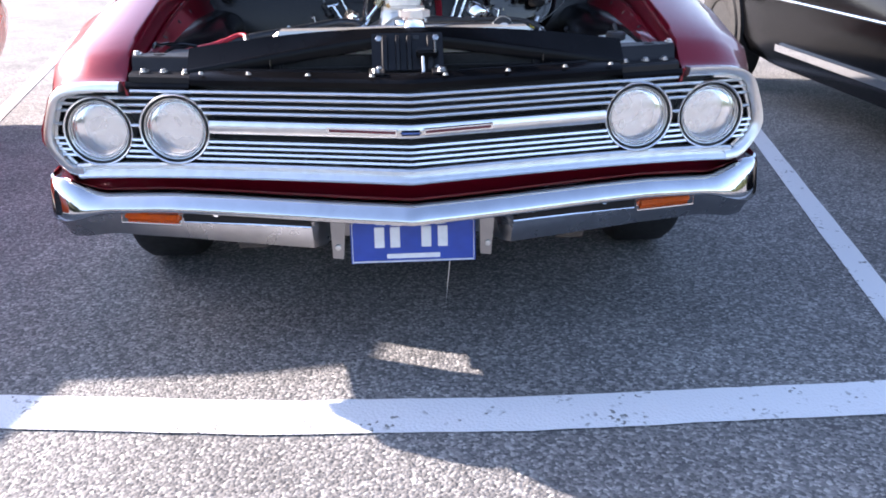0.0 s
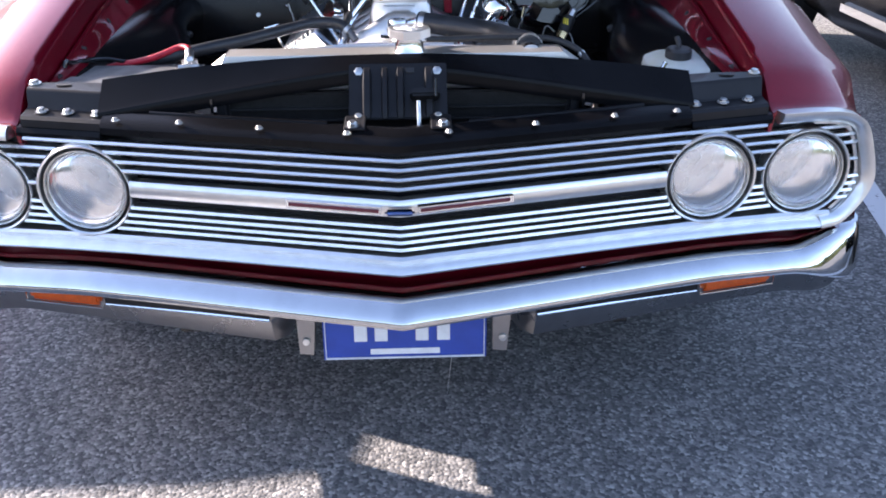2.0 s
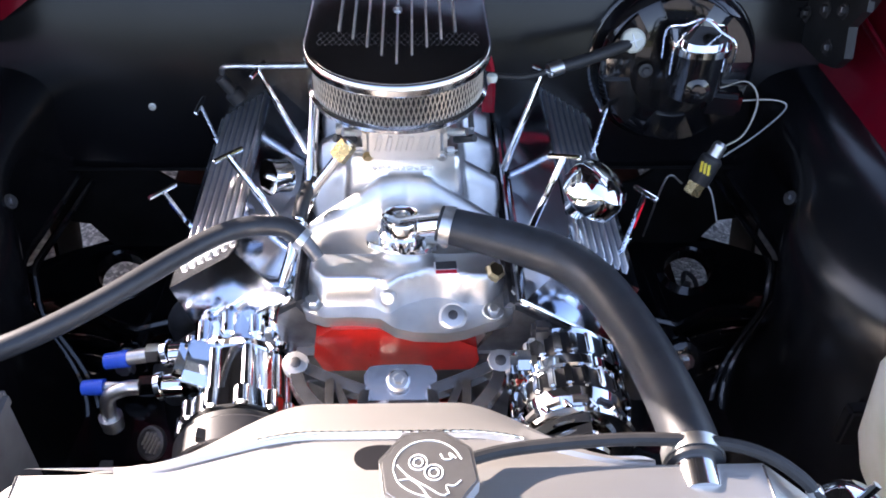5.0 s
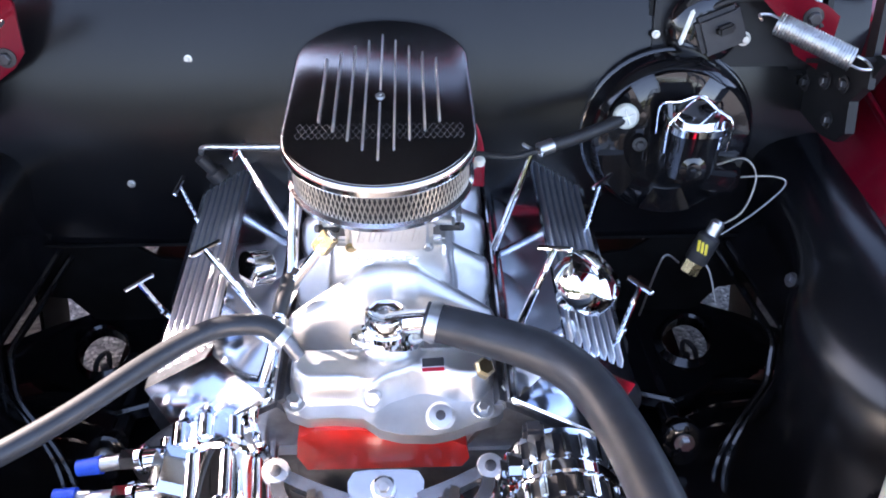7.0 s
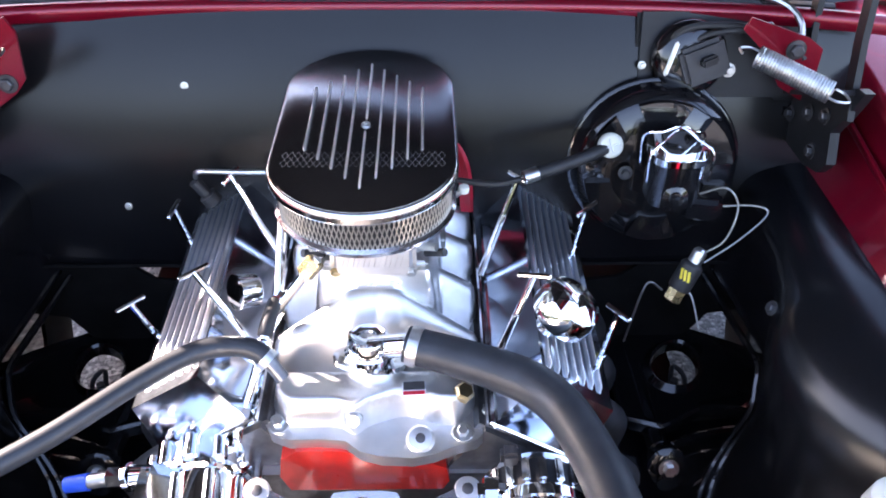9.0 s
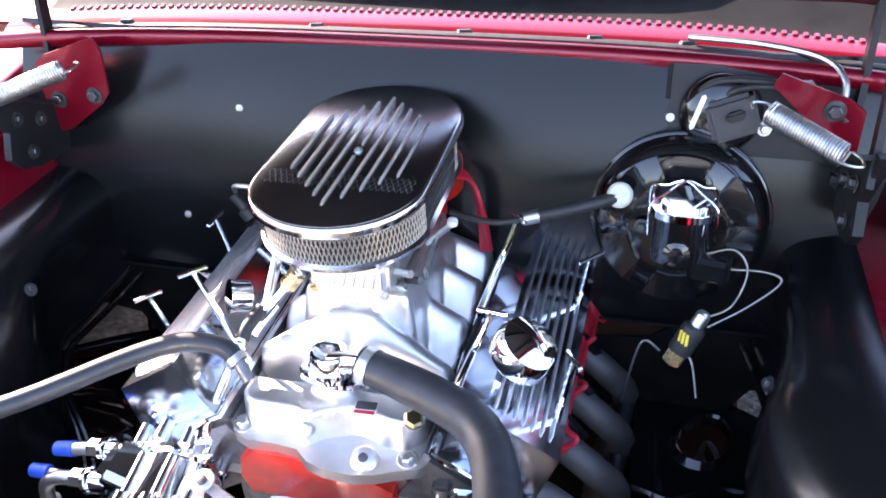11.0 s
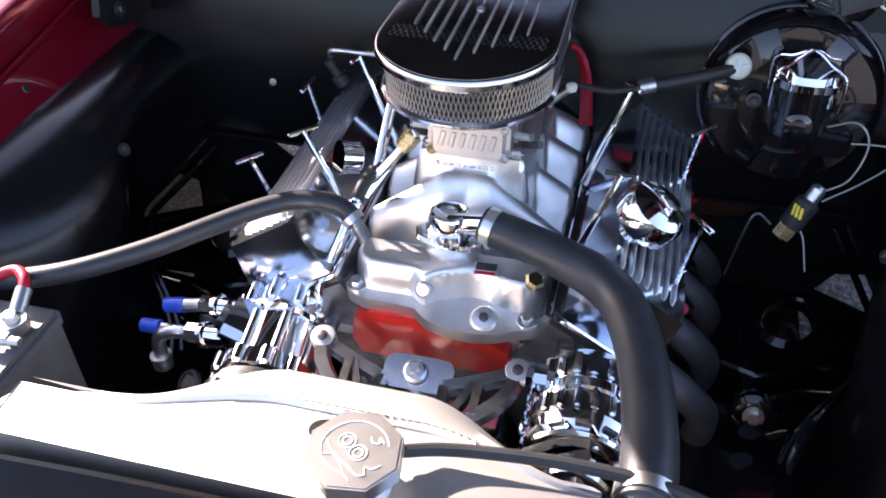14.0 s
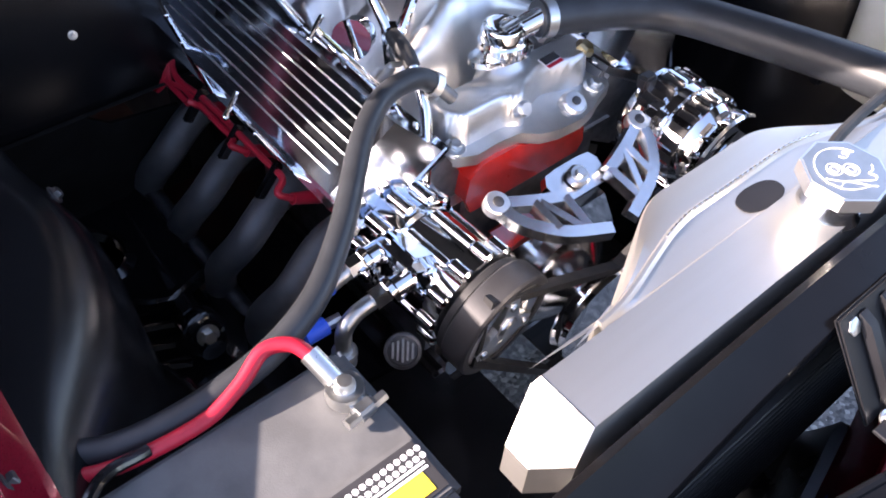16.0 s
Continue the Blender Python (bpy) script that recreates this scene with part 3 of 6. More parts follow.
# hinges with their springs
for side in (-1, 1):
    out = [(3.745, 0.872), (3.70, 0.906), (3.62, 0.948), (3.525, 1.000), (3.508, 1.002), (3.532, 0.958), (3.556, 0.922), (3.542, 0.885), (3.56, 0.862), (3.60, 0.848), (3.675, 0.842)]
    side_m = Matrix(((0, 0, 1, side * 0.566), (1, 0, 0, 0), (0, 1, 0, 0), (0, 0, 0, 1)))
    hinge = part("hood_hinge", prism(out, -0.006, 0.006, side_m, 0.002, 1), SATIN, car, "black stamped hood hinge with a spring")
    part("flange", sweep([(side * 0.556, 3.70, 0.902), (side * 0.553, 3.62, 0.944), (side * 0.556, 3.53, 0.992)], [(-0.012, -0.003), (-0.012, 0.003), (0.012, 0.003), (0.012, -0.003)]), SATIN, hinge)
    bm = sweep([(side * 0.560, 3.530, 0.955), (side * 0.566, 3.565, 1.04), (side * 0.570, 3.60, 1.22)], [(-0.010, -0.004), (-0.010, 0.004), (0.010, 0.004), (0.010, -0.004)], up=(side, 0, 0))
    part("arm", bm, SATIN, hinge)
    bm = sweep([(side * 0.562, 3.670, 0.930), (side * 0.568, 3.70, 1.00), (side * 0.570, 3.72, 1.12)], [(-0.010, -0.004), (-0.010, 0.004), (0.010, 0.004), (0.010, -0.004)], up=(side, 0, 0))
    part("arm", bm, SATIN, hinge)
    gusset = [(0.570, 0.875), (0.570, 0.985), (0.550, 1.000), (0.462, 1.030), (0.452, 1.010), (0.458, 0.945), (0.475, 0.925), (0.540, 0.880)]
    if side > 0:
        gusset = [(0.570, 0.905), (0.570, 0.985), (0.550, 1.000), (0.470, 1.028), (0.462, 1.012), (0.498, 0.978), (0.525, 0.932)]
    plate = part("cowl_gusset", prism([(side * x, z) for x, z in (gusset if side < 0 else gusset[::-1])], -0.002, 0.002, Matrix.Translation((0, 3.660, 0)) @ Matrix.Rotation(radians(90), 4, "X"), 0.001, 1), RED, car, "red gusset between cowl and fender")
    for x, z in ((0.482, 0.940), (0.545, 0.930)) if side < 0 else ((0.535, 0.985),):
        part("bolt", bolt((side * x, 3.6575, z), (0, -1, 0.1), 0.0085, 0.009), DARKSTEEL, plate)
    a, b = Vector((side * 0.452, 3.572, 1.018)), Vector((side * 0.528, 3.522, 0.996))
    m = axis_to(a, b - a)
    h = (b - a).length
    coil = [m @ Vector((0.0125 * math.cos(t), 0.0125 * math.sin(t), h * t / (2 * math.pi * 27))) for t in (2 * math.pi * 27 * k / 378 for k in range(379))]
    spring = part("spring", tube(coil, 0.0016, 6, smooth=False), STEEL, hinge, "bare steel coil spring")
    bm = tube([m @ Vector(p) for p in ((0.014, 0, 0), (0.012, 0, -0.012), (0, 0, -0.022), (-0.010, 0, -0.016))], 0.0017, 6, 5)
    part("hook", bm, STEEL, spring)
    bm = tube([m @ Vector(p) for p in ((-0.014, 0, h), (-0.012, 0, h + 0.012), (0, 0, h + 0.022), (0.012, 0, h + 0.014), (0.014, 0, h + 0.002))], 0.0017, 6, 5)
    part("hook", bm, STEEL, spring)
    for y, z in ((3.575, 0.935), (3.62, 0.915), (3.67, 0.885), (3.585, 0.878)):
        part("bolt", bolt((side * 0.558, y, z), (-side, 0, 0.1), 0.007, 0.008), DARKSTEEL, hinge)

# ---- front end ----
# radiator support: the black deck, its front slope and the triangular filler panel behind the grille
def loft_x(sections, xs, thickness=0.005):
    return sheet([[(x, *sections(x, k)) for x in xs] for k in range(sections(0, -1))], thickness)


XS = [-0.66 + 1.32 * j / 44 for j in range(45)]


def deck(x, k):
    a = abs(x)
    rear = 0.838 - 0.023 * (a / 0.40) ** 2
    front = 0.824 - 0.150 * (math.sqrt((max(0.0, a - 0.02)) ** 2 + 0.05 ** 2) - 0.05)
    y = 2.860 - 0.020 * (a / 0.5) ** 2
    pts = ((2.902, rear - 0.035), (2.899, rear - 0.004), (2.892, rear), (y + 0.007, front + 0.004), (y, front), (y - 0.003, front - 0.007), (y - 0.001, front - 0.026), (y + 0.016, front - 0.030))
    return len(pts) if k < 0 else pts[k]


part("radiator_support", loft_x(deck, [x for x in XS if abs(x) < 0.53]), DECK, car, "satin black radiator support panel")


def filler(x, k):
    a = abs(x)
    lip = nose(x) + 0.002
    back = 2.738 + 0.232 * a
    pts = ((lip + 0.004, 0.728), (lip, 0.741), (lip + 0.006, 0.748), (lip + 0.022, 0.752), (back - 0.010, 0.757), (back, 0.7575), (back + 0.004, 0.754), (back + 0.006, 0.715))
    return len(pts) if k < 0 else pts[k]


part("filler_panel", loft_x(filler, [-0.50 + 1.0 * j / 40 for j in range(41)]), DECK, car, "black V-shaped panel above the grille", angle=45)
for side in (-1, 1):
    part("filler_rib", tube([(side * 0.115, 2.764, 0.7565), (side * 0.42, 2.8345, 0.7565)], 0.0045, 8), DECK, car)
    # lower strip over the headlights, and the stepped bracket that joins support and fender
    rows = [[(side * x, nose(x) + d, z) for x in (0.503, 0.55, 0.60, 0.656)] for d, z in ((0.004, 0.716), (0.002, 0.724), (0.008, 0.731), (0.050, 0.735))]
    part("lamp_strip", sheet(rows, 0.004), DECK, car)
    rows = [[(side * x, min(nose(x) + d, 2.932), z) for x in (0.486, 0.49, 0.53, 0.58, 0.63, 0.648)] for d, z in ((0.012, 0.728), (0.013, 0.744), (0.018, 0.749), (0.050, 0.752), (0.055, 0.757), (0.060, 0.778), (0.066, 0.784), (0.110, 0.786), (0.130, 0.780), (0.132, 0.745))]
    bracket = part("corner_bracket", sheet(rows, 0.004), SATIN, car, "black stepped bracket between radiator support and fender")
    for x, y, z in ((0.513, 2.846, 0.753), (0.566, 2.858, 0.753), (0.614, 2.869, 0.753), (0.640, 2.926, 0.786)):
        part("bolt", bolt((side * x, y, z), (0, -0.1, 1), 0.0068, 0.007), STEEL, bracket)
    part("slot", prism([(side * x, y) for x, y in oval(0.014, 0.005, 16, 2.0)], 0, 0.0012, pose(side * 0.585, 2.912, 0.7862, 0, 0, 0)), RUBBER, bracket)
    part("guide_pin", rod((side * 0.318, 2.846, 0.752), (side * 0.318, 2.848, 0.776), 0.0028, 8), GLOSS, car)
for x, y in ((0.081, 2.719), (0.224, 2.752), (0.360, 2.786), (0.470, 2.806)):
    for side in (-1, 1):
        part("screw", bolt((side * x, y, 0.7545), (0, 0, 1), 0.0044, 0.005), STEEL, car)

# air conditioning condenser in front of the radiator
cond = thing("condenser", (0, 2.86, 0.40), "black air conditioning condenser with thin fins", "condenser")
part("core", box((0.60, 0.018, 0.36), pose(0.0, 2.872, 0.60), 0.003), FINS, cond)
for k in range(16):
    part("tube", box((0.585, 0.026, 0.004), pose(0, 2.868, 0.445 + 0.0205 * k), 0.001, 1), FINS, cond)
for side in (-1, 1):
    part("end_tank", box((0.022, 0.035, 0.37), pose(side * 0.302, 2.870, 0.60), 0.006), SATIN, cond)
part("pipe", tube([(-0.31, 2.86, 0.735), (-0.345, 2.845, 0.74), (-0.385, 2.835, 0.735), (-0.40, 2.835, 0.70)], 0.0075, 10), STEEL, cond)
part("pipe_nut", lathe([(0.012, 0), (0.012, 0.022)], axis_to((-0.335, 2.850, 0.739), (-1, -0.25, 0.05)), 6), STEEL, cond)

# hood latch bracket in the middle: a plate with pressed ribs, leaning back from the filler panel to the support
m = pose(0, 2.830, 0.790, -40, 0, 0)
latch = part("hood_latch", box((0.165, 0.005, 0.100), m, 0.002), SATIN, car, "dark stamped latch bracket with ribs and bolts")
for x, wdt in ((-0.052, 0.008), (-0.022, 0.006), (0.004, 0.007), (0.052, 0.008)):
    part("rib", sweep([m @ Vector((x, -0.001, -0.048)), m @ Vector((x, -0.007, -0.036)), m @ Vector((x, -0.007, 0.030)), m @ Vector((x, -0.001, 0.040))], [(-wdt, -0.003), (-wdt * 0.6, 0.004), (wdt * 0.6, 0.004), (wdt, -0.003)], up=m.to_3x3() @ Vector((0, -1, 0))), SATIN, latch)
part("slot", box((0.015, 0.002, 0.010), m @ pose(0.020, -0.0030, 0.036), 0.0008, 1), RUBBER, latch)
part("hook_plate", box((0.050, 0.036, 0.014), m @ pose(0.045, -0.018, -0.014, 6, 0, 0), 0.004), SATIN, latch)
part("release_lever", box((0.004, 0.010, 0.030), m @ pose(0.062, -0.040, -0.012, 20, 0, 0), 0.001, 1), GLOSS, latch)
part("release_pin", rod((0.034, 2.790, 0.785), (0.034, 2.772, 0.748), 0.0035, 10), STEEL, latch)
for side in (-1, 1):
    part("bolt", bolt((side * 0.066, 2.8535, 0.8165), m.to_3x3() @ Vector((0, -1, 0)), 0.0080, 0.006), STEEL, latch)
    part("bolt", bolt((side * 0.066, 2.790, 0.757), (0, -0.5, 0.9), 0.0055, 0.008), STEEL, latch)
    part("bolt", bolt((side * 0.073, 2.744, 0.759), (0, -0.3, 1), 0.0072, 0.009), STEEL, latch)
    part("foot", box((0.034, 0.060, 0.004), pose(side * 0.070, 2.762, 0.7580, 2, 0, 0), 0.001, 1), SATIN, latch)

# grille: dark backing, bright slats bent to a V, broad middle bar with its emblem
grille = part("grille", sheet([[(x, nose(x) + 0.045, z) for x in XS if abs(x) <= 0.86] for z in (0.515, 0.740)], 0.004), SATIN, car, "bright slatted grille between paired headlights")


LAMPS = ((0.545, 0.628), (0.735, 0.618))


def vee(half, z, dy=0.0, n=20, z_end=0.0):
    return [(half * w, nose(half * w) + dy, z + z_end * abs(w)) for w in (-1 + 2 * k / n for k in range(n + 1))]


LOW_SLAT = [(-0.014, -0.0028), (0.0050, -0.0036), (0.0066, -0.0022), (0.0046, 0.0026), (0.0032, 0.0030), (-0.014, 0.0022)]
SLAT = [(-0.014, -0.0022), (0.003, -0.0034), (0.006, 0.0), (0.003, 0.0034), (-0.014, 0.0022)]


def clear_of_lamps(half, z):
    """The stretches of a slat that no headlight covers."""
    cuts = sorted((s * x - math.sqrt(0.082 ** 2 - (z - zc) ** 2), s * x + math.sqrt(0.082 ** 2 - (z - zc) ** 2)) for s in (-1, 1) for x, zc in LAMPS if abs(z - zc) < 0.081)
    at, out = -half, []
    for a, b in cuts:
        if a > at:
            out.append((at, a))
        at = max(at, b)
    if at < half:
        out.append((at, half))
    return [(a, b) for a, b in out if b - a > 0.012]


def vee_span(a, b, z, dy, z_end):
    xs = sorted({a, b, *[x for x in (-0.6, -0.4, -0.2, -0.02, 0.0, 0.02, 0.2, 0.4, 0.6) if a < x < b]})
    return [(x, nose(x) + dy, z + z_end * abs(x) / 0.8) for x in xs]


for z, half in ((0.7155, 0.645), (0.6995, 0.815), (0.683, 0.828), (0.667, 0.836), (0.634, 0.845), (0.6005, 0.852), (0.5865, 0.850), (0.573, 0.845), (0.5595, 0.838)):
    for a, b in clear_of_lamps(half, z):
        if z != 0.634 or abs(a + b) > 0.9:
            part("slat", sweep(vee_span(a, b, z, 0.006, -0.003), SLAT if z > 0.62 else LOW_SLAT), ANODISED, grille)
bar = part("centre_bar", sweep(vee(0.463, 0.634, 0.004, z_end=-0.001), [(-0.012, -0.016), (0.002, -0.015), (0.005, -0.011), (0.007, 0.0), (0.005, 0.011), (0.002, 0.015), (-0.012, 0.016)]), ANODISED, grille, "broad satin bright middle bar")
for side in (-1, 1):
    m_pts = [(side * 0.030, nose(0.03) - 0.012, 0.636), (side * 0.187, nose(0.187) - 0.012, 0.637)]
    part("emblem_frame", sweep(m_pts, [(-0.004, -0.0068), (0.003, -0.0058), (0.003, 0.0058), (-0.004, 0.0068)]), CHROME, bar)
    m_pts = [(side * 0.034, nose(0.034) - 0.016, 0.636), (side * 0.182, nose(0.182) - 0.016, 0.637)]
    part("emblem_bar", sweep(m_pts, [(-0.002, -0.0030), (0.0005, -0.0030), (0.0005, 0.0030), (-0.002, 0.0030)]), EMBLEM_RED, bar)
part("emblem_badge", box((0.048, 0.008, 0.012), pose(0, 2.674, 0.636, 0, 0, 0), 0.004), EMBLEM_BLUE, bar, "small blue bow shaped badge")
part("lower_moulding", sweep([(x, nose(x) + 0.0, 0.532 - 0.014 * (abs(x) / 0.80) ** 4) for x in (-0.80 + 1.6 * j / 40 for j in range(41))], [(-0.02, -0.018), (0.008, -0.018), (0.014, -0.012), (0.009, -0.004), (0.002, 0.001), (0.007, 0.008), (0.011, 0.013), (0.006, 0.018), (-0.02, 0.018)]), ANODISED, grille)

for side in (-1, 1):
    # bright surround at the outer end, and the lattice between it and the lamps
    pts = [(0.666, 0.7255), (0.74, 0.7235), (0.795, 0.717), (0.830, 0.699), (0.849, 0.662), (0.866, 0.610), (0.866, 0.580), (0.847, 0.546), (0.820, 0.520), (0.785, 0.514)]
    path = glide([(side * x, nose(x) - 0.002, z) for x, z in pts], 4)
    part("surround", sweep(path, [(-0.012, -0.012), (0.002, -0.014), (0.009, -0.010), (0.010, 0.002), (0.004, 0.009), (-0.006, 0.013), (-0.012, 0.013)], up=(0, -1, 0)), ANODISED, grille, "bright moulding round the headlights")
    rows = [[(side * (0.47 + (far - 0.47) * j / 5), nose(0.47 + (far - 0.47) * j / 5) + 0.030, z) for j in range(6)] for z, far in ((0.516, 0.80), (0.56, 0.845), (0.61, 0.858), (0.66, 0.842), (0.70, 0.805), (0.715, 0.78))]
    part("lamp_backing", sheet(rows, 0.003), SATIN, grille)
    for f in (0.945, 0.875):
        path = glide([(side * (0.735 + (x - 0.735) * f), nose(x) + 0.006, 0.618 + (z - 0.618) * f) for x, z in pts[1:9]], 3)
        part("slat", sweep(path, [(-0.004, -0.0022), (0.003, -0.0028), (0.003, 0.0028), (-0.004, 0.0022)], up=(0, -1, 0)), ANODISED, grille)
    for x, z, r in ((*LAMPS[0], 0.073), (*LAMPS[1], 0.073)):
        c = Vector((side * x, nose(x) - 0.002, z))
        way = Vector((side * 0.06, -1, 0.02))
        m = axis_to(c, way)
        lamp = part("headlight", lathe([(r * 1.06, -0.05), (r * 1.06, 0.002), (r * 1.075, 0.007), (r * 1.11, 0.009), (r * 1.14, 0.006), (r * 1.15, -0.002), (r * 1.15, -0.05)], m, 48, cap=False), ANODISED, car, "round sealed headlight in a bright bezel")
        part("groove", lathe([(r * 1.06, -0.006), (r * 0.97, -0.010)], m, 48, cap=False), DARKSTEEL, lamp)
        part("retaining_ring", lathe([(r * 1.00, -0.012), (r * 1.005, 0.0), (r * 0.985, 0.004), (r * 0.955, 0.003), (r * 0.94, -0.004), (r * 0.93, -0.012)], m, 48, cap=False), STEEL, lamp)
        prof = [(0.0, -0.0190)] + [(r * 0.93 * k / 10, -0.019 + 0.015 * (k / 10) ** 2) for k in range(1, 11)]
        part("reflector", lathe(prof, m, 40, cap=False), REFLECTOR, lamp)
        part("lens", lathe([(r * 0.94 * math.cos(a), -0.002 + 0.016 * math.sin(a)) for a in (math.pi / 2 * k / 7 for k in range(0, 7))] + [(0.0, 0.014), (0.0, 0.0115)] + [(r * 0.92 * math.cos(a), -0.0045 + 0.016 * math.sin(a)) for a in (math.pi / 2 * k / 7 for k in range(6, -1, -1))] + [(r * 0.94, -0.002)], m, 40, cap=False), GLASS, lamp)

# red valance rolled under the grille, and its ends
ROLL = ((0.062, 0.524), (0.070, 0.505), (0.076, 0.480), (0.082, 0.450), (0.090, 0.41))
part("valance", sheet([[(x, nose(x) + d, z - 0.012 * (abs(x) / 0.8) ** 4) for x in XS if abs(x) <= 0.67] for d, z in ROLL], 0.004), RED, car, "dark red valance rolled under above the bumper")
for side in (-1, 1):
    part("valance_end", sheet([[(side * x, nose(x) + d + 0.001 + 1.2 * max(0.0, x - 0.80) ** 1.5, z - 0.012 * (x / 0.8) ** 4) for x in (0.655, 0.70, 0.74, 0.78, 0.81, 0.835, 0.855)] for d, z in ROLL], 0.004), RED, car)
    part("bucket", box((0.30, 0.08, 0.15), pose(side * 0.645, 2.948, 0.62, 0, 0, side * 13), 0.01), SATIN, car)


# bumper
def bumper_at(x):
    """Where the bumper's crease runs."""
    a = abs(x)
    y = 2.655 + 0.245 * a + 0.35 * max(0.0, a - 0.83) ** 1.2
    z = 0.430 + 0.004 * smooth_step(0.1, 0.5, a) - 0.008 * smooth_step(0.55, 0.75, a) - 0.030 * smooth_step(0.72, 0.87, a)
    return y, z


BUMP = ((0.085, 0.031), (0.070, 0.037), (0.058, 0.0395), (0.046, 0.0390), (0.034, 0.0355), (0.024, 0.030), (0.0155, 0.0225), (0.009, 0.0145), (0.0045, 0.0075), (0.002, 0.002), (0.0028, -0.003), (0.008, -0.006), (0.016, -0.0065),
        (0.026, -0.0070), (0.031, -0.014), (0.036, -0.028), (0.044, -0.050), (0.054, -0.074), (0.066, -0.098), (0.105, -0.112))
bx = [-0.872 + 1.744 * j / 80 for j in range(81)]
rows = []
for d, h in BUMP:
    row = []
    for x in bx:
        y, z = bumper_at(x)
        lower = 1.0 - 0.40 * (abs(x) / 0.9) ** 4
        recess = 0.10 * min(1.0, max(0.0, (0.225 - abs(x)) / 0.03)) if h < -0.02 else 0.0
        wing = smooth_step(0.74, 0.86, abs(x))
        row.append((x, y + d * (1.0 - 0.35 * wing * (h > 0)) + recess, z + h * (lower if h < -0.03 else 1.0 + 1.35 * wing if h > 0 else 1.0)))
    for sx, at in ((-1, 0), (1, len(row))):
        ex, ey, ez = row[0] if sx < 0 else row[-1]
        lift = 0.55 * max(0.0, -0.03 - h)
        wrap = [(sx * 0.886, ey + 0.012, ez + 0.3 * lift), (sx * 0.897, ey + 0.036, ez + 0.002 + 0.6 * lift), (sx * 0.903, ey + 0.09, ez + 0.003 + 0.9 * lift), (sx * 0.905, ey + 0.18, ez + 0.003 + lift)]
        row = wrap[::-1] + row if sx < 0 else row + wrap
    rows.append(row)
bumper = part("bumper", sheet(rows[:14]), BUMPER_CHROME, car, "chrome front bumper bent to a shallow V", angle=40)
apron = part("apron", sheet(rows[13:]), APRON, bumper, "lower chrome face with the ground's reflection put into its grey", angle=40)
for ob in (bumper, apron):
    shell = ob.modifiers.new("thickness", "SOLIDIFY")
    shell.thickness = 0.003
    shell.use_even_offset = False
for side in (-1, 1):
    y, z = bumper_at(0.633)
    m = pose(side * 0.633, y + 0.036, z - 0.026, -12, 0, side * 13.5)
    signal = part("turn_signal", box((0.150, 0.022, 0.028), m, 0.008, 3), LENS_ORANGE, bumper, "amber turn signal lens")
    part("bezel", sweep([m @ Vector(p) for p in ((-0.078, -0.008, -0.016), (0.078, -0.008, -0.016), (0.082, -0.008, 0.015), (-0.082, -0.008, 0.015))], circle(0.0028, 6), up=(0, -1, 0), closed=True), CHROME, signal)
    pts = []
    for k in range(9):
        x = 0.240 + 0.312 * k / 8
        y, z = bumper_at(x)
        pts.append((side * x, y + 0.034, z - 0.030 - 0.004 * k / 8))
    part("slot", sweep(pts, [(-0.006, -0.001), (0.006, -0.001), (0.006, 0.021), (-0.006, 0.021)], scale=lambda u: 0.45 + 0.55 * min(1, u * 1.2)), SATIN, bumper)
    part("slot_edge", sweep([(x, y - 0.003, z - 0.003) for x, y, z in pts], circle(0.0032, 6)), CHROME, bumper)
    y, z = bumper_at(0.45)
    part("bolt", lathe([(0.008, 0), (0.007, 0.004), (0, 0.006)], axis_to((side * 0.47, y + 0.030, z - 0.010), (0, -1, -0.2)), 14), CHROME, bumper)
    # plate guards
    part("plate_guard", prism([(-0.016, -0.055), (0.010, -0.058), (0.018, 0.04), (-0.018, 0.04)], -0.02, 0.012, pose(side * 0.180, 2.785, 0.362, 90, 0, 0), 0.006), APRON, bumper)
    part("bolt", lathe([(0.008, 0), (0.007, 0.004), (0, 0.006)], axis_to((side * 0.182, 2.772, 0.335), (0, -1, 0)), 14), STEEL, bumper)

# number plate: blue enamel, with plain bars for what is written on it
plate = part("number_plate", box((0.305, 0.004, 0.155), pose(0, 2.783, 0.366, -4, 0, 0), 0.0015, 1), PLATE_BLUE, car, "blue number plate with white lettering bars")
m = pose(0, 2.783, 0.366, -4, 0, 0)
part("rim", sweep([m @ Vector((x, -0.0035, z)) for x, z in ((-0.148, -0.073), (0.148, -0.073), (0.148, 0.073), (-0.148, 0.073))], circle(0.0022, 6), up=(0, -1, 0), closed=True), WHITE, plate)
for x, w in ((-0.082, 0.030), (-0.044, 0.030), (0.032, 0.030), (0.072, 0.030)):
    part("lettering_bar", box((w * 0.8, 0.003, 0.052), m @ pose(x, -0.0035, -0.012), 0.001, 1), WHITE, plate)
part("lettering_bar", box((0.130, 0.002, 0.012), m @ pose(0, -0.003, -0.060), 0.0008, 1), WHITE, plate)
part("lettering_bar", box((0.130, 0.002, 0.012), m @ pose(0, -0.003, 0.052), 0.0008, 1), WHITE, plate)


def reach(start, way, polygon):
    """How far a ray from start goes until it leaves the polygon."""
    best = 9.0
    for a, b in zip(polygon, polygon[1:] + polygon[:1]):
        ex, ey = b[0] - a[0], b[1] - a[1]
        det = way.x * ey - way.y * ex
        if abs(det) > 1e-9:
            t = ((a[0] - start.x) * ey - (a[1] - start.y) * ex) / det
            s = ((a[0] - start.x) * way.y - (a[1] - start.y) * way.x) / det
            if t > 0 and -1e-6 <= s <= 1 + 1e-6:
                best = min(best, t)
    return best


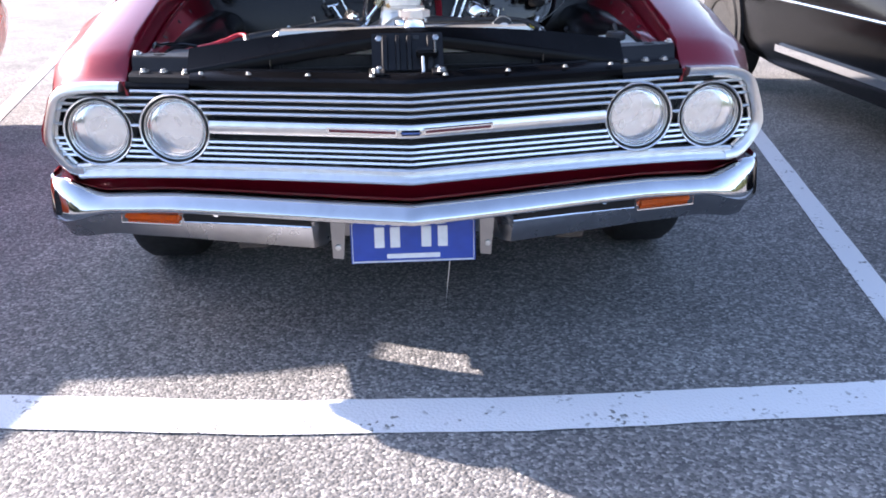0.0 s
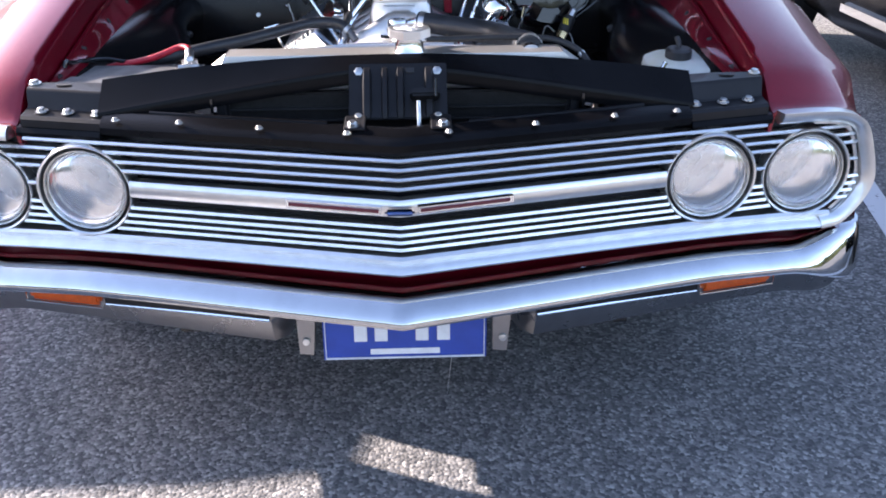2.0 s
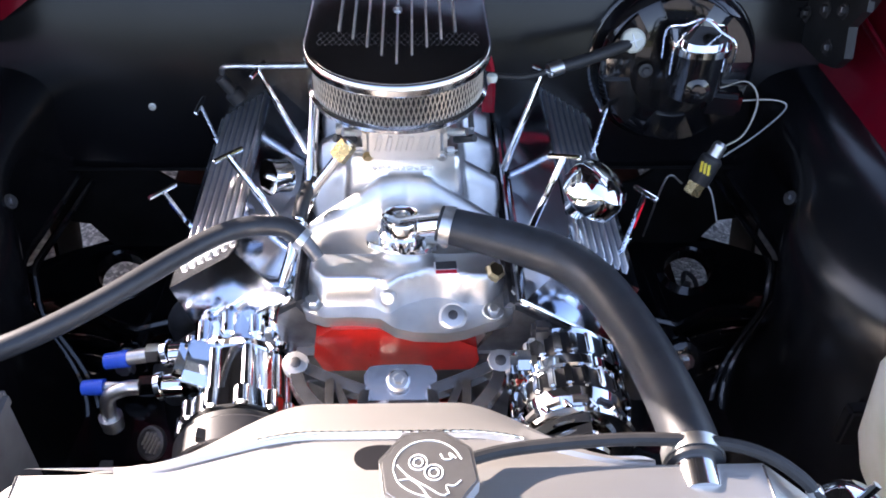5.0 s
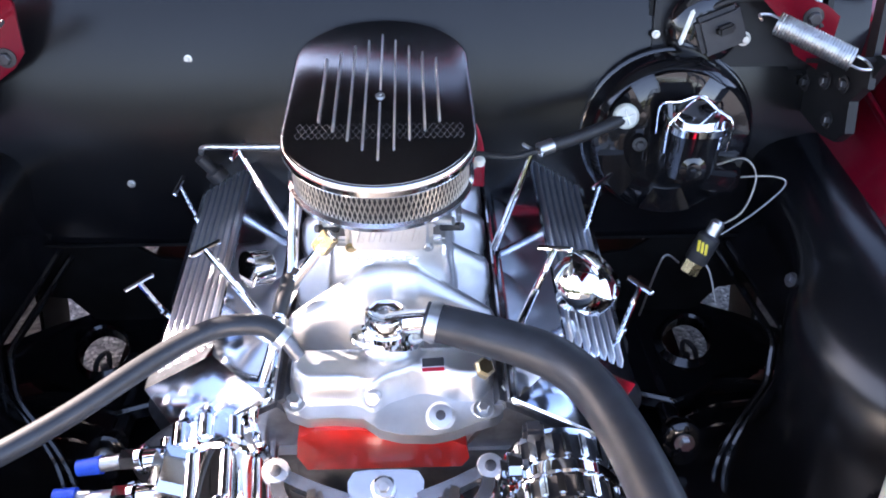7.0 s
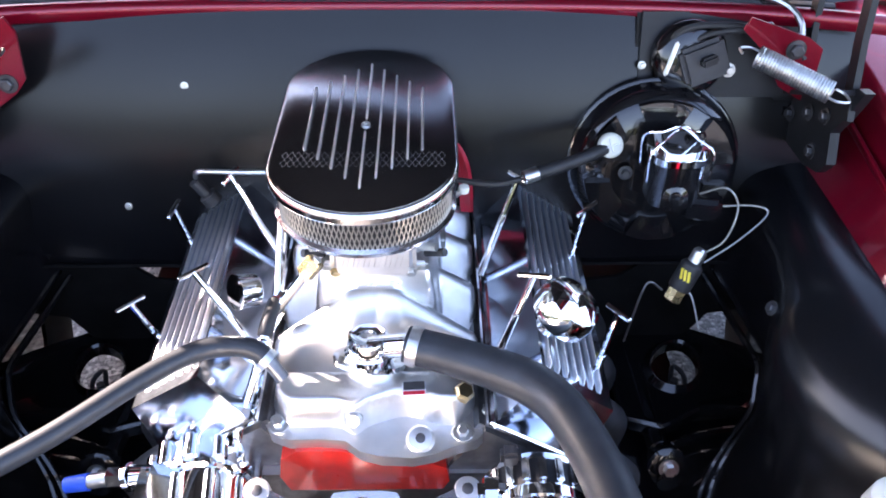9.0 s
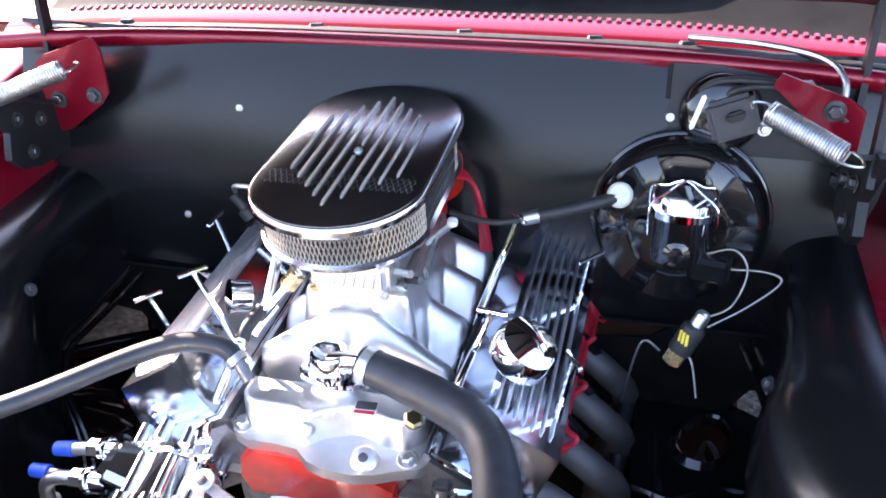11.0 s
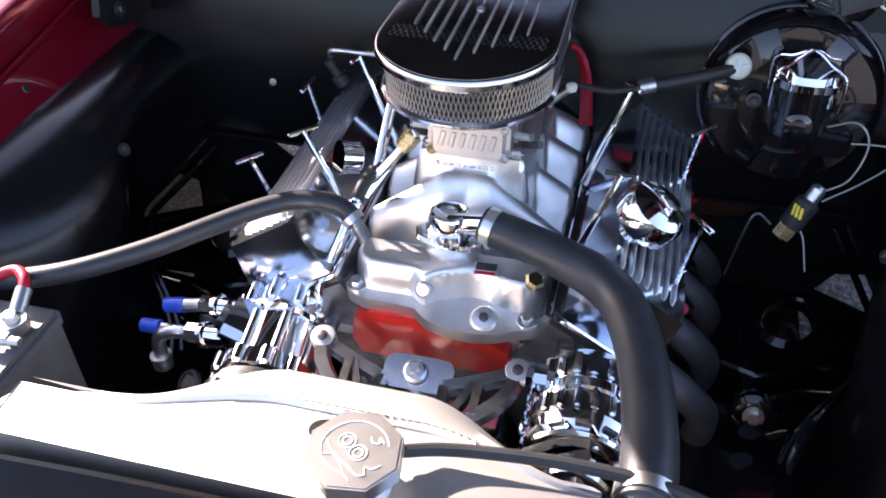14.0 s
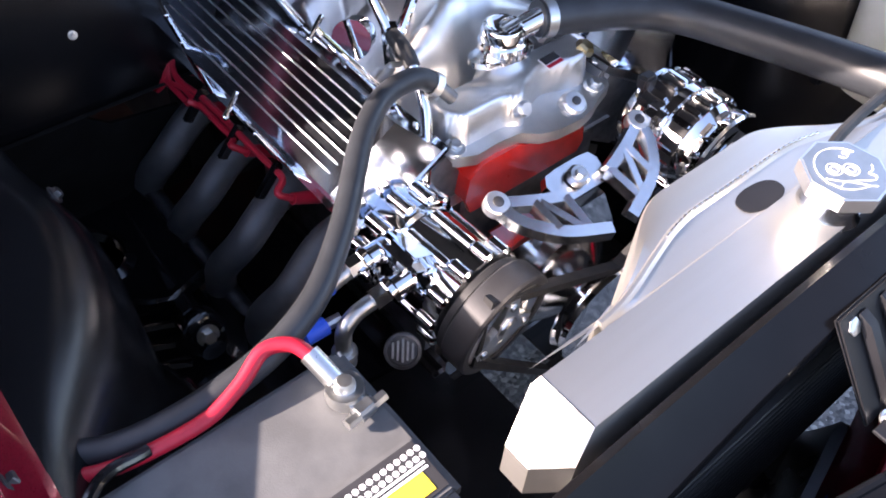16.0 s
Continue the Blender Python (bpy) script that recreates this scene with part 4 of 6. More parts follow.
# wheels, frame and suspension under the engine bay
def wheel(owner, x, y, r, w, side, rim_material):
    m = axis_to((x, y, r), (side, 0, 0))
    hub = part("wheel", lathe([(0.0, w * 0.30), (0.05, w * 0.32), (0.06, w * 0.22), (r * 0.58, w * 0.25), (r * 0.64, w * 0.42), (r * 0.66, w * 0.44), (r * 0.66, -w * 0.4), (0, -w * 0.4)], m, 40), rim_material, owner)
    part("tyre", lathe([(r * 0.64, -w * 0.42), (r * 0.80, -w * 0.50), (r * 0.95, -w * 0.46), (r, -w * 0.34), (r, w * 0.34), (r * 0.95, w * 0.46), (r * 0.80, w * 0.50), (r * 0.64, w * 0.43)], m, 48, cap=False), TYRE, hub)


for side in (-1, 1):
    wheel(car, side * 0.785, 3.69, 0.335, 0.20, side, CHROME)
    part("frame_rail", sweep([(side * 0.40, 2.86, 0.36), (side * 0.40, 3.1, 0.34), (side * 0.36, 3.35, 0.33), (side * 0.36, 3.95, 0.30)], [(-0.035, -0.05), (-0.035, 0.05), (0.035, 0.05), (0.035, -0.05)]), GLOSS, car)
    # upper control arm: a stamped plate with a half-moon opening, on a cross shaft beside the spring tower
    centre = Vector((0.446, 3.570))
    plate_out = [(0.340, 3.46), (0.340, 3.70), (0.44, 3.668), (0.545, 3.615), (0.625, 3.56), (0.66, 3.50), (0.62, 3.455), (0.53, 3.475), (0.46, 3.478), (0.40, 3.44)]
    hole = [(0.032 * math.cos(a) - 0.010 * max(0.0, -math.cos(a)), 0.044 * math.sin(a) + 0.010 * math.cos(a)) for a in (2 * math.pi * k / 28 for k in range(28))]
    bm = bmesh.new()
    rings = []
    for z, grow, cut in ((0.484, 0.0, 1.0), (0.502, 0.0, 1.0), (0.506, -0.004, 1.08), (0.498, -0.020, 1.30)):
        rings.append(([], []))
        for hx, hy in hole:
            way = Vector((hx, hy)).normalized()
            far = reach(centre, way, plate_out) + grow
            rings[-1][0].append(bm.verts.new((side * (centre.x + way.x * far), centre.y + way.y * far, z)))
            rings[-1][1].append(bm.verts.new((side * (centre.x + hx * cut), centre.y + hy * cut, z)))
    n = len(hole)
    loops = [rings[0][1], rings[0][0], rings[1][0], rings[2][0], rings[3][0], rings[3][1], rings[2][1], rings[1][1], rings[0][1]]
    for a, b in zip(loops, loops[1:]):
        for k in range(n):
            bm.faces.new((a[k], a[(k + 1) % n], b[(k + 1) % n], b[k]))
    arm = part("control_arm", bm, GLOSS, car, "gloss black stamped suspension arm with an opening")
    part("cross_shaft", rod((side * 0.389, 3.36, 0.485), (side * 0.375, 3.70, 0.485), 0.016, 12), GLOSS, arm)
    part("bushing", lathe([(0.026, 0), (0.028, 0.004), (0.028, 0.026), (0.022, 0.030), (0.012, 0.031)], axis_to((side * 0.389, 3.40, 0.49), (0, -0.9, 0.4)), 20), GLOSS, arm)
    part("bolt", bolt((side * 0.389, 3.371, 0.503), (0, -0.9, 0.4), 0.009, 0.010), STEEL, arm)
    part("spring_tower", prism([(0.30, 3.25), (0.58, 3.26), (0.64, 3.46), (0.56, 3.505), (0.46, 3.495), (0.40, 3.47), (0.30, 3.47)] if side > 0 else [(-0.30, 3.47), (-0.40, 3.47), (-0.46, 3.495), (-0.56, 3.505), (-0.64, 3.46), (-0.58, 3.26), (-0.30, 3.25)], 0.28, 0.455, pose(0, 0, 0), 0.012), GLOSS, car, "gloss black frame tower")
    for k in range(3):
        part("tower_rib", tube([(side * (0.395 + 0.01 * k), 3.435 - 0.030 * k, 0.458), (side * 0.46, 3.458 - 0.034 * k, 0.464), (side * 0.535, 3.475 - 0.040 * k, 0.458)], 0.0085, 8), GLOSS, car)
    part("ball_joint", lathe([(0.020, 0.44), (0.020, 0.462), (0.014, 0.474), (0.006, 0.478), (0.006, 0.492)], pose(side * 0.438, 3.545, 0.0), 18), DARKSTEEL, car)
    part("shock_line", tube([(side * 0.436, 3.55, 0.47), (side * 0.446, 3.585, 0.478), (side * 0.462, 3.575, 0.47), (side * 0.468, 3.56, 0.44)], 0.004, 8), RUBBER, car)
    part("steering_shaft", rod((side * 0.31, 3.20, 0.40), (side * 0.33, 3.72, 0.52), 0.012, 12), DARKSTEEL, car)
part("crossmember", sweep([(-0.40, 3.42, 0.27), (0, 3.40, 0.22), (0.40, 3.42, 0.27)], [(-0.09, -0.04), (-0.09, 0.04), (0.09, 0.04), (0.09, -0.04)]), GLOSS, car)
# Unseen panels added to keep the bay floor black and trim the sunlight.
for side in (-1, 1):
    part("splash_shield", prism([(side * x, y) for x, y in ((0.05, 3.06), (0.05, 3.72), (0.62, 3.72), (0.62, 3.30), (0.400, 3.30), (0.400, 3.06))][::side], 0.262, 0.268, pose(0, 0, 0)), SATIN, car, "added black panel hiding the ground under the engine")
part("floor_pan", box((1.06, 1.50, 0.012), pose(0, 4.48, 0.245), 0.004), SATIN, car, "black floor pan")
part("lower_support", box((0.80, 0.03, 0.07), pose(0, 2.90, 0.36), 0.01), SATIN, car)

# cabin and tail of the car
rows = []
for y, w, z0, z1 in ((3.86, 0.935, 0.30, 0.985), (4.4, 0.945, 0.28, 1.0), (5.3, 0.945, 0.28, 0.99), (6.4, 0.93, 0.30, 0.96), (7.3, 0.90, 0.34, 0.92), (7.52, 0.84, 0.42, 0.84)):
    rows.append([(-w + 0.03, y, z0), (-w - 0.005, y, 0.5), (-w, y, z1 - 0.12), (-w + 0.06, y, z1 - 0.02), (0, y, z1 + 0.02), (w - 0.06, y, z1 - 0.02), (w, y, z1 - 0.12), (w + 0.005, y, 0.5), (w - 0.03, y, z0)])
part("body", sheet(rows, 0.006), RED, car, "dark red body behind the engine bay")
part("windshield", sheet([[(-0.70, 3.98, 1.02), (-0.35, 3.93, 1.035), (0, 3.92, 1.04), (0.35, 3.93, 1.035), (0.70, 3.98, 1.02)], [(-0.58, 4.48, 1.35), (-0.3, 4.45, 1.365), (0, 4.44, 1.37), (0.3, 4.45, 1.365), (0.58, 4.48, 1.35)]], 0.006), DARKGLASS, car)
part("roof", sheet([[(-0.60, y, z - 0.02), (-0.3, y, z + 0.01), (0, y, z + 0.02), (0.3, y, z + 0.01), (0.60, y, z - 0.02)] for y, z in ((4.46, 1.36), (4.9, 1.385), (5.5, 1.37))], 0.02), RED, car)
part("rear_window", sheet([[(-0.58, 5.5, 1.35), (0, 5.52, 1.38), (0.58, 5.5, 1.35)], [(-0.68, 6.25, 0.99), (0, 6.3, 1.0), (0.68, 6.25, 0.99)]], 0.006), DARKGLASS, car)
for side in (-1, 1):
    part("side_window", sheet([[(side * 0.86, 4.05, 0.99), (side * 0.87, 5.2, 0.99), (side * 0.85, 6.1, 0.98)], [(side * 0.62, 4.5, 1.345), (side * 0.62, 5.0, 1.36), (side * 0.61, 5.5, 1.345)]], 0.006), DARKGLASS, car)
    wheel(car, side * 0.79, 6.45, 0.325, 0.20, side, CHROME)


# ---- neighbouring cars ----
def neighbour(name, x, y, width, paint, label, rear, rim):
    ob = thing(name, (x, y, 0), label, "car")
    w = width / 2
    rows = []
    for d, k, z0, z1 in ((-2.25, 0.86, 0.34, 0.60), (-2.15, 0.95, 0.26, 0.66), (-1.2, 1.0, 0.24, 0.71), (-0.3, 1.0, 0.24, 0.78), (1.2, 1.0, 0.24, 0.84), (2.2, 0.96, 0.30, 0.80), (2.45, 0.88, 0.36, 0.72)):
        row = []
        for a, z in ((-w * k + 0.05, z0), (-w * k, z0 + 0.10), (-w * k - 0.01, 0.55), (-w * k + 0.02, z1 - 0.08), (-w * k + 0.10, z1), (0, z1 + 0.03), (w * k - 0.10, z1), (w * k - 0.02, z1 - 0.08), (w * k + 0.01, 0.55), (w * k, z0 + 0.10), (w * k - 0.05, z0)):
            row.append((x + a, y + d, z))
        rows.append(row)
    part("body", sheet(rows, 0.01), paint, ob)
    rows = []
    for d, k, z in ((-0.35, 0.86, 0.79), (0.10, 0.74, 1.24), (0.6, 0.74, 1.30), (1.4, 0.72, 1.27), (2.1, 0.80, 0.83)):
        rows.append([(x - w * k, y + d, z - 0.03), (x - w * k * 0.5, y + d, z), (x + w * k * 0.5, y + d, z), (x + w * k, y + d, z - 0.03)])
    part("roof", sheet(rows, 0.02), paint, ob)
    for s in (-1, 1):
        part("side_window", sheet([[(x + s * w * 0.93, y - 0.30, 0.77), (x + s * w * 0.93, y + 0.7, 0.81), (x + s * w * 0.93, y + 2.0, 0.81)], [(x + s * w * 0.74, y + 0.12, 1.21), (x + s * w * 0.74, y + 0.6, 1.27), (x + s * w * 0.72, y + 1.4, 1.24)]], 0.006), DARKGLASS, ob)
        for d in (-1.4, rear):
            part("wheel_arch", lathe([(0.36, 0.0), (0.36, 0.02), (0, 0.021)], axis_to((x + s * (w - 0.012), y + d, 0.34), (s, 0, 0)), 32), RUBBER, ob)
            wheel(ob, x + s * (w - 0.07), y + d, 0.325, 0.20, s, rim)
        part("rocker_trim", sweep([(x + s * (w + 0.004), y - 1.03, 0.36), (x + s * (w + 0.006), y + 1.05, 0.36)], [(-0.012, -0.018), (0.008, -0.016), (0.012, 0.0), (0.008, 0.016), (-0.012, 0.018)]), CHROME, ob, "bright rocker moulding")
        part("belt_trim", sweep([(x + s * (w + 0.002), y - 2.0, 0.60), (x + s * (w + 0.004), y + 2.0, 0.62)], circle(0.008, 8)), CHROME, ob)
    return ob


neighbour("black_car", 3.01, 4.55, 1.82, BLACKCAR, "black vintage car with bright rocker moulding parked alongside", 1.95, SATIN)
neighbour("orange_car", -3.26, 4.12, 1.82, ORANGECAR, "bright orange car with chrome wheels parked alongside", 1.5, CHROME)


ENGRAVED = material("bright_engraving", (0.88, 0.88, 0.87), 0.5, 0.2, grain=0.1)
CAPFACE = material("grey_satin_cap_face", (0.50, 0.495, 0.49), 0.36, 1.0, grain=0.15, scale=40, rough_var=0.1)

# ---- radiator ----
rad = thing("radiator", (0, 2.945, 0.40), "brushed aluminium radiator with a welded fan shroud", "radiator")
part("core", box((0.60, 0.05, 0.39), pose(0, 2.945, 0.60), 0.004), DARKSTEEL, rad)
TANK = [(-0.345, 2.928), (-0.318, 2.908), (0.306, 2.908), (0.338, 2.930), (0.338, 2.952), (0.300, 2.972), (-0.306, 2.970), (-0.345, 2.952)]
bm = bmesh.new()
low = [bm.verts.new((x, y, 0.762)) for x, y in TANK]
mid = [bm.verts.new((x, y, 0.800 if abs(x) > 0.31 else 0.820)) for x, y in TANK]
top = [bm.verts.new((x, y, 0.832)) for x, y in ((-0.302, 2.931), (-0.302, 2.913), (0.290, 2.913), (0.290, 2.933), (0.290, 2.952), (0.290, 2.968), (-0.302, 2.966), (-0.302, 2.950))]
for a, b in ((low, mid), (mid, top)):
    for k in range(8):
        bm.faces.new((a[k], a[(k + 1) % 8], b[(k + 1) % 8], b[k]))
bm.faces.new(low)
bm.faces.new(top)
bevel(bm, 0.003, 2, 12)
part("top_tank", bm, BRUSHED, rad, "brushed aluminium top tank", angle=25)
for x in (-0.302, 0.290):
    part("weld_seam", tube([(x, 2.914, 0.8318), (x, 2.966, 0.8318)], 0.0010, 6), DARKSTEEL, rad)
c = Vector((0.020, 2.938, 0.0))
part("filler_neck", lathe([(0.030, 0.828), (0.026, 0.834), (0.024, 0.852), (0.032, 0.853), (0.032, 0.858)], pose(*c), 28), POLISHED, rad)
m = pose(c.x, c.y, 0.858, 0, 0, 8)
EIGHT = [(math.cos(a), math.sin(a)) for a in (math.pi / 4 * (k + 0.5) for k in range(8))]
cap = part("cap", prism([(0.0385 * x, 0.0385 * y) for x, y in EIGHT], 0, 0.014, m, 0.0025, 2), ANODISED, rad, "octagonal polished aluminium cap with an engraved badge")
part("cap_face", prism([(0.0362 * x, 0.0362 * y) for x, y in EIGHT], 0.0125, 0.0146, m, 0.0005, 1), CAPFACE, cap, "grey satin face")
badge = m @ pose(0, 0, 0.0148, 0, 0, -28)


def curl(pts):
    part("engraved_curl", tube([badge @ Vector((x, y, 0)) for x, y in pts], 0.00055, 6, 5), ENGRAVED, cap)


curl([(0.0265 * math.cos(radians(a)), 0.0265 * math.sin(radians(a))) for a in range(200, 20, -20)])
curl([(-0.0245, -0.0095), (-0.0165, -0.0185), (-0.004, -0.0225), (0.008, -0.0225), (0.0135, -0.0245)])
curl([(-0.0235, -0.0040), (-0.012, -0.0105), (0.004, -0.0145), (0.016, -0.0175), (0.0205, -0.0140)])
curl([(-0.0175, -0.0160), (-0.010, -0.0125), (0.0, -0.0165), (0.008, -0.0225)])
curl([(0.0205, -0.0140), (0.0165, -0.0085), (0.022, -0.0070), (0.0255, -0.0010)])
curl([(0.004, 0.0160), (0.008, 0.0125), (0.013, 0.0150), (0.010, 0.0190), (0.016, 0.0165)])
for dx, dy in ((-0.0095, 0.0035), (0.0045, -0.0010)):
    for r in (0.0036, 0.0068):
        curl([(dx + r * math.cos(radians(a)), dy + r * math.sin(radians(a))) for a in range(0, 361, 30)])
# shroud: a flat crescent behind the tank, with a rolled lip and a deep rim
def plate_edge(x):
    return 2.974 + 0.033 * smooth_step(0.22, 0.060, abs(x + 0.012))


def crescent(x, k):
    y = plate_edge(x)
    ring = 0.031 * smooth_step(0.185, 0.060, abs(x + 0.020))
    pts = ((2.966, 0.820), (2.971, 0.8235), (y - 0.004, 0.8242), (y - 0.001, 0.8275), (y + 0.002, 0.8275), (y + 0.004, 0.8245), (y + 0.004 + 0.6 * ring, 0.8250), (y + 0.004 + ring, 0.8225), (y + 0.006 + ring, 0.817), (y + 0.006 + ring, 0.70))
    return len(pts) if k < 0 else pts[k]


part("fan_shroud", loft_x(crescent, [-0.230 + 0.435 * j / 60 for j in range(61)], 0.003), BRUSHED, rad, "brushed aluminium arched fan shroud", angle=25)
bead = [(x, plate_edge(x) + 0.0005, 0.8282) for x in (-0.12 + 0.22 * j / 120 for j in range(121))]
part("weld_seam", sweep(bead, circle(0.0010, 6), scale=lambda u: 1.0 + 0.4 * math.sin(u * 190)), POLISHED, rad, "row of weld beads along the shroud")
m = pose(-0.012, 2.9830, 0.8233, 0, 0, -4)
part("shroud_slot", prism(oval(0.028, 0.0135, 32, 2.3), 0, 0.0015, m), SATIN, rad, "dark oval opening in the shroud")
part("inlet", rod((0.238, 2.950, 0.818), (0.238, 3.000, 0.826), 0.0195, 20), POLISHED, rad)

tank_hose = thing("overflow_hose", (0.3, 2.93, 0.79), "thin black overflow hose along the radiator", "hose")
part("hose", tube([(0.035, 2.958, 0.848), (0.09, 2.978, 0.842), (0.19, 2.986, 0.842), (0.275, 2.978, 0.840), (0.322, 2.955, 0.826), (0.345, 2.93, 0.80), (0.36, 2.93, 0.78)], 0.0055, 10), RUBBER, tank_hose)
for at, way in (((0.046, 2.963, 0.847), (0.055, 0.020, -0.006)), ((0.330, 2.949, 0.819), (0.023, -0.025, -0.026))):
    part("clip", lathe([(0.0056, -0.003), (0.0066, -0.003), (0.0066, 0.003), (0.0056, 0.003)], axis_to(at, way), 16, cap=False), STEEL, tank_hose, "small steel spring clip")

for x, y in ((0.386, 2.966), (0.478, 2.964)):
    can = thing("chrome_canister", (x, y, 0.60), "chrome overflow canister with a domed lid", "canister", "canisters beside the radiator")
    part("can", lathe([(0.029, 0.60), (0.029, 0.752), (0.026, 0.756)], pose(x, y, 0), 32), CHROME, can)
    part("lid", lathe([(0.030, 0.753), (0.031, 0.760), (0.030, 0.768), (0.022, 0.775), (0.010, 0.779), (0, 0.780)], pose(x, y, 0), 32), CHROME, can)
    part("nipple", rod((x, y, 0.776), (x + 0.012, y + 0.004, 0.796), 0.004, 10), CHROME, can)

# ---- engine ----
eng = thing("engine", (0, 3.45, 0.25), "small-block V8 engine with polished aluminium and chrome dress-up parts", "engine")
part("block", box((0.26, 0.44, 0.34), pose(0, 3.475, 0.50), 0.02), IRON, eng, "grey engine block")
part("front_wall", prism([(-0.098, 0.630), (0.078, 0.630), (0.086, 0.645), (0.082, 0.668), (0.060, 0.680), (0.0, 0.686), (-0.035, 0.700), (-0.085, 0.700), (-0.104, 0.686), (-0.108, 0.655)], -0.020, 0.020, pose(0, 3.270, 0, 90, 0, 0), 0.010), ORANGE_RED, eng, "bright red front wall of the block")
part("timing_cover", prism([(-0.10, 0.40), (0.10, 0.40), (0.12, 0.52), (0.08, 0.60), (-0.08, 0.60), (-0.12, 0.52)], -0.02, 0.02, pose(0, 3.215, 0, 90, 0, 0), 0.008), CHROME, eng)
part("water_pump", lathe([(0.075, 0.0), (0.075, 0.03), (0.05, 0.05), (0.035, 0.06), (0.02, 0.09)], axis_to((0, 3.20, 0.52), (0, -1, 0)), 28), POLISHED, eng)
part("fan_pulley", lathe([(0.02, 0.08), (0.075, 0.082), (0.078, 0.086), (0.070, 0.092), (0.078, 0.098), (0.075, 0.104), (0.02, 0.106)], axis_to((0, 3.20, 0.52), (0, -1, 0)), 36), CHROME, eng)
part("oil_pan", box((0.26, 0.46, 0.12), pose(0, 3.46, 0.27), 0.02), CHROME, eng)
part("belt", sweep([(0.0 + x, 3.105, z) for x, z in ((-0.21, 0.70), (0.0, 0.60), (0.19, 0.70), (0.21, 0.62), (0.08, 0.46), (-0.08, 0.46), (-0.22, 0.61))], [(-0.005, -0.006), (-0.005, 0.006), (0.005, 0.006), (0.005, -0.006)], up=(0, -1, 0), closed=True), RUBBER, eng)


# intake manifold as one cast body
def soft_max(values, k=0.006):
    top = max(values)
    return top + k * math.log(sum(math.exp((v - top) / k) for v in values))


def intake_height(x, y):
    a = abs(x)
    edge = smooth_step(0.135, 0.118, a)
    base = 0.640 + 0.055 * smooth_step(0.20, 0.10, a)
    cross = 0.640 + 0.114 * smooth_step(0.130, 0.106, a) * smooth_step(-0.010, 0.008, y - 3.272 - 0.030 * smooth_step(0.09, 0.125, a) - 0.014 * math.exp(-((x - 0.035) / 0.03) ** 2) + 0.012 * math.exp(-((x + 0.02) / 0.012) ** 2)) * smooth_step(3.350, 3.318, y)
    pad = 0.640 + 0.186 * smooth_step(0.092, 0.062, a) * smooth_step(3.392, 3.412, y) * smooth_step(3.63, 3.60, y)
    ridge = 0.0
    for yy, lean in ((3.405, -0.25), (3.475, -0.06), (3.545, 0.08), (3.60, 0.25)):
        d = (y - (yy + lean * a)) / 0.040
        ridge = max(ridge, math.exp(-d * d))
    runner = 0.640 + (0.165 - 0.60 * max(0.0, a - 0.03)) * (0.45 + 0.55 * ridge) * smooth_step(3.335, 3.375, y) * edge
    snout = 0.640 + 0.150 * math.exp(-(a / 0.060) ** 4) * smooth_step(3.345, 3.400, y) * smooth_step(3.62, 3.58, y)
    boss = 0.640 + 0.128 * math.exp(-((x / 0.046) ** 2 + ((y - 3.322) / 0.036) ** 2) ** 2)
    return soft_max((base if y > 3.30 else 0.640, cross, pad, runner, snout, boss))


nx, ny = 72, 104
rows = [[(-0.14 + 0.28 * i / nx, 3.256 + 0.386 * j / ny, intake_height(-0.14 + 0.28 * i / nx, 3.256 + 0.386 * j / ny)) for i in range(nx + 1)] for j in range(ny + 1)]
intake = part("intake_manifold", sheet(rows), CAST, eng, "satin cast aluminium intake manifold", angle=70)
LIP = [(-0.130, 3.302), (-0.126, 3.284), (-0.112, 3.264), (-0.092, 3.255), (-0.060, 3.256), (-0.030, 3.253), (-0.012, 3.238), (0.010, 3.231), (0.045, 3.229), (0.068, 3.234), (0.090, 3.244), (0.116, 3.253), (0.131, 3.272), (0.133, 3.312), (-0.130, 3.312)]
part("front_lip", prism(LIP, 0.699, 0.714, pose(0, 0, 0), 0.005, 3), CAST, intake, "scalloped cast lip with bolts")
for x, y, z, r in ((-0.106, 3.277, 0.716, 0.0075), (0.100, 3.262, 0.716, 0.0070), (0.128, 3.290, 0.716, 0.0060)):
    part("bolt", bolt((x, y, z), (0, -0.25, 0.95), r, 0.008), STEEL, intake)
    part("boss", lathe([(0.0135, -0.014), (0.0135, 0.0), (0.011, 0.003)], axis_to((x, y, z - 0.002), (0, -0.25, 0.95)), 20), CAST, intake)
part("boss", lathe([(0.016, -0.016), (0.016, 0.004), (0.013, 0.007), (0.006, 0.008)], axis_to((0.053, 3.252, 0.716), (0, -0.45, 0.9)), 24), CAST, intake)
part("bolt", lathe([(0.0055, 0.006), (0.0055, 0.010), (0.003, 0.0105)], axis_to((0.053, 3.252, 0.716), (0, -0.45, 0.9)), 12), DARKSTEEL, intake)
part("boss", lathe([(0.010, -0.03), (0.010, 0.002), (0.007, 0.005)], axis_to((-0.020, 3.262, 0.738), (0, -0.8, 0.5)), 18), CAST, intake)
part("boss", lathe([(0.004, 0.0), (0.0036, 0.002), (0, 0.0022)], axis_to((-0.020, 3.2604, 0.7392), (0, -0.8, 0.5)), 12), DARKSTEEL, intake)
part("plug", lathe([(0.012, 0), (0.012, 0.008), (0.009, 0.011)], axis_to((0.100, 3.290, 0.748), (0.3, -0.3, 0.9)), 6), BRASS, intake, "brass plug")
part("sticker", box((0.026, 0.019, 0.001), pose(0.046, 3.290, 0.7575, 6, 0, 3)), WHITE, intake, "small printed sticker with illegible bars")
sticker = intake.children[-1]
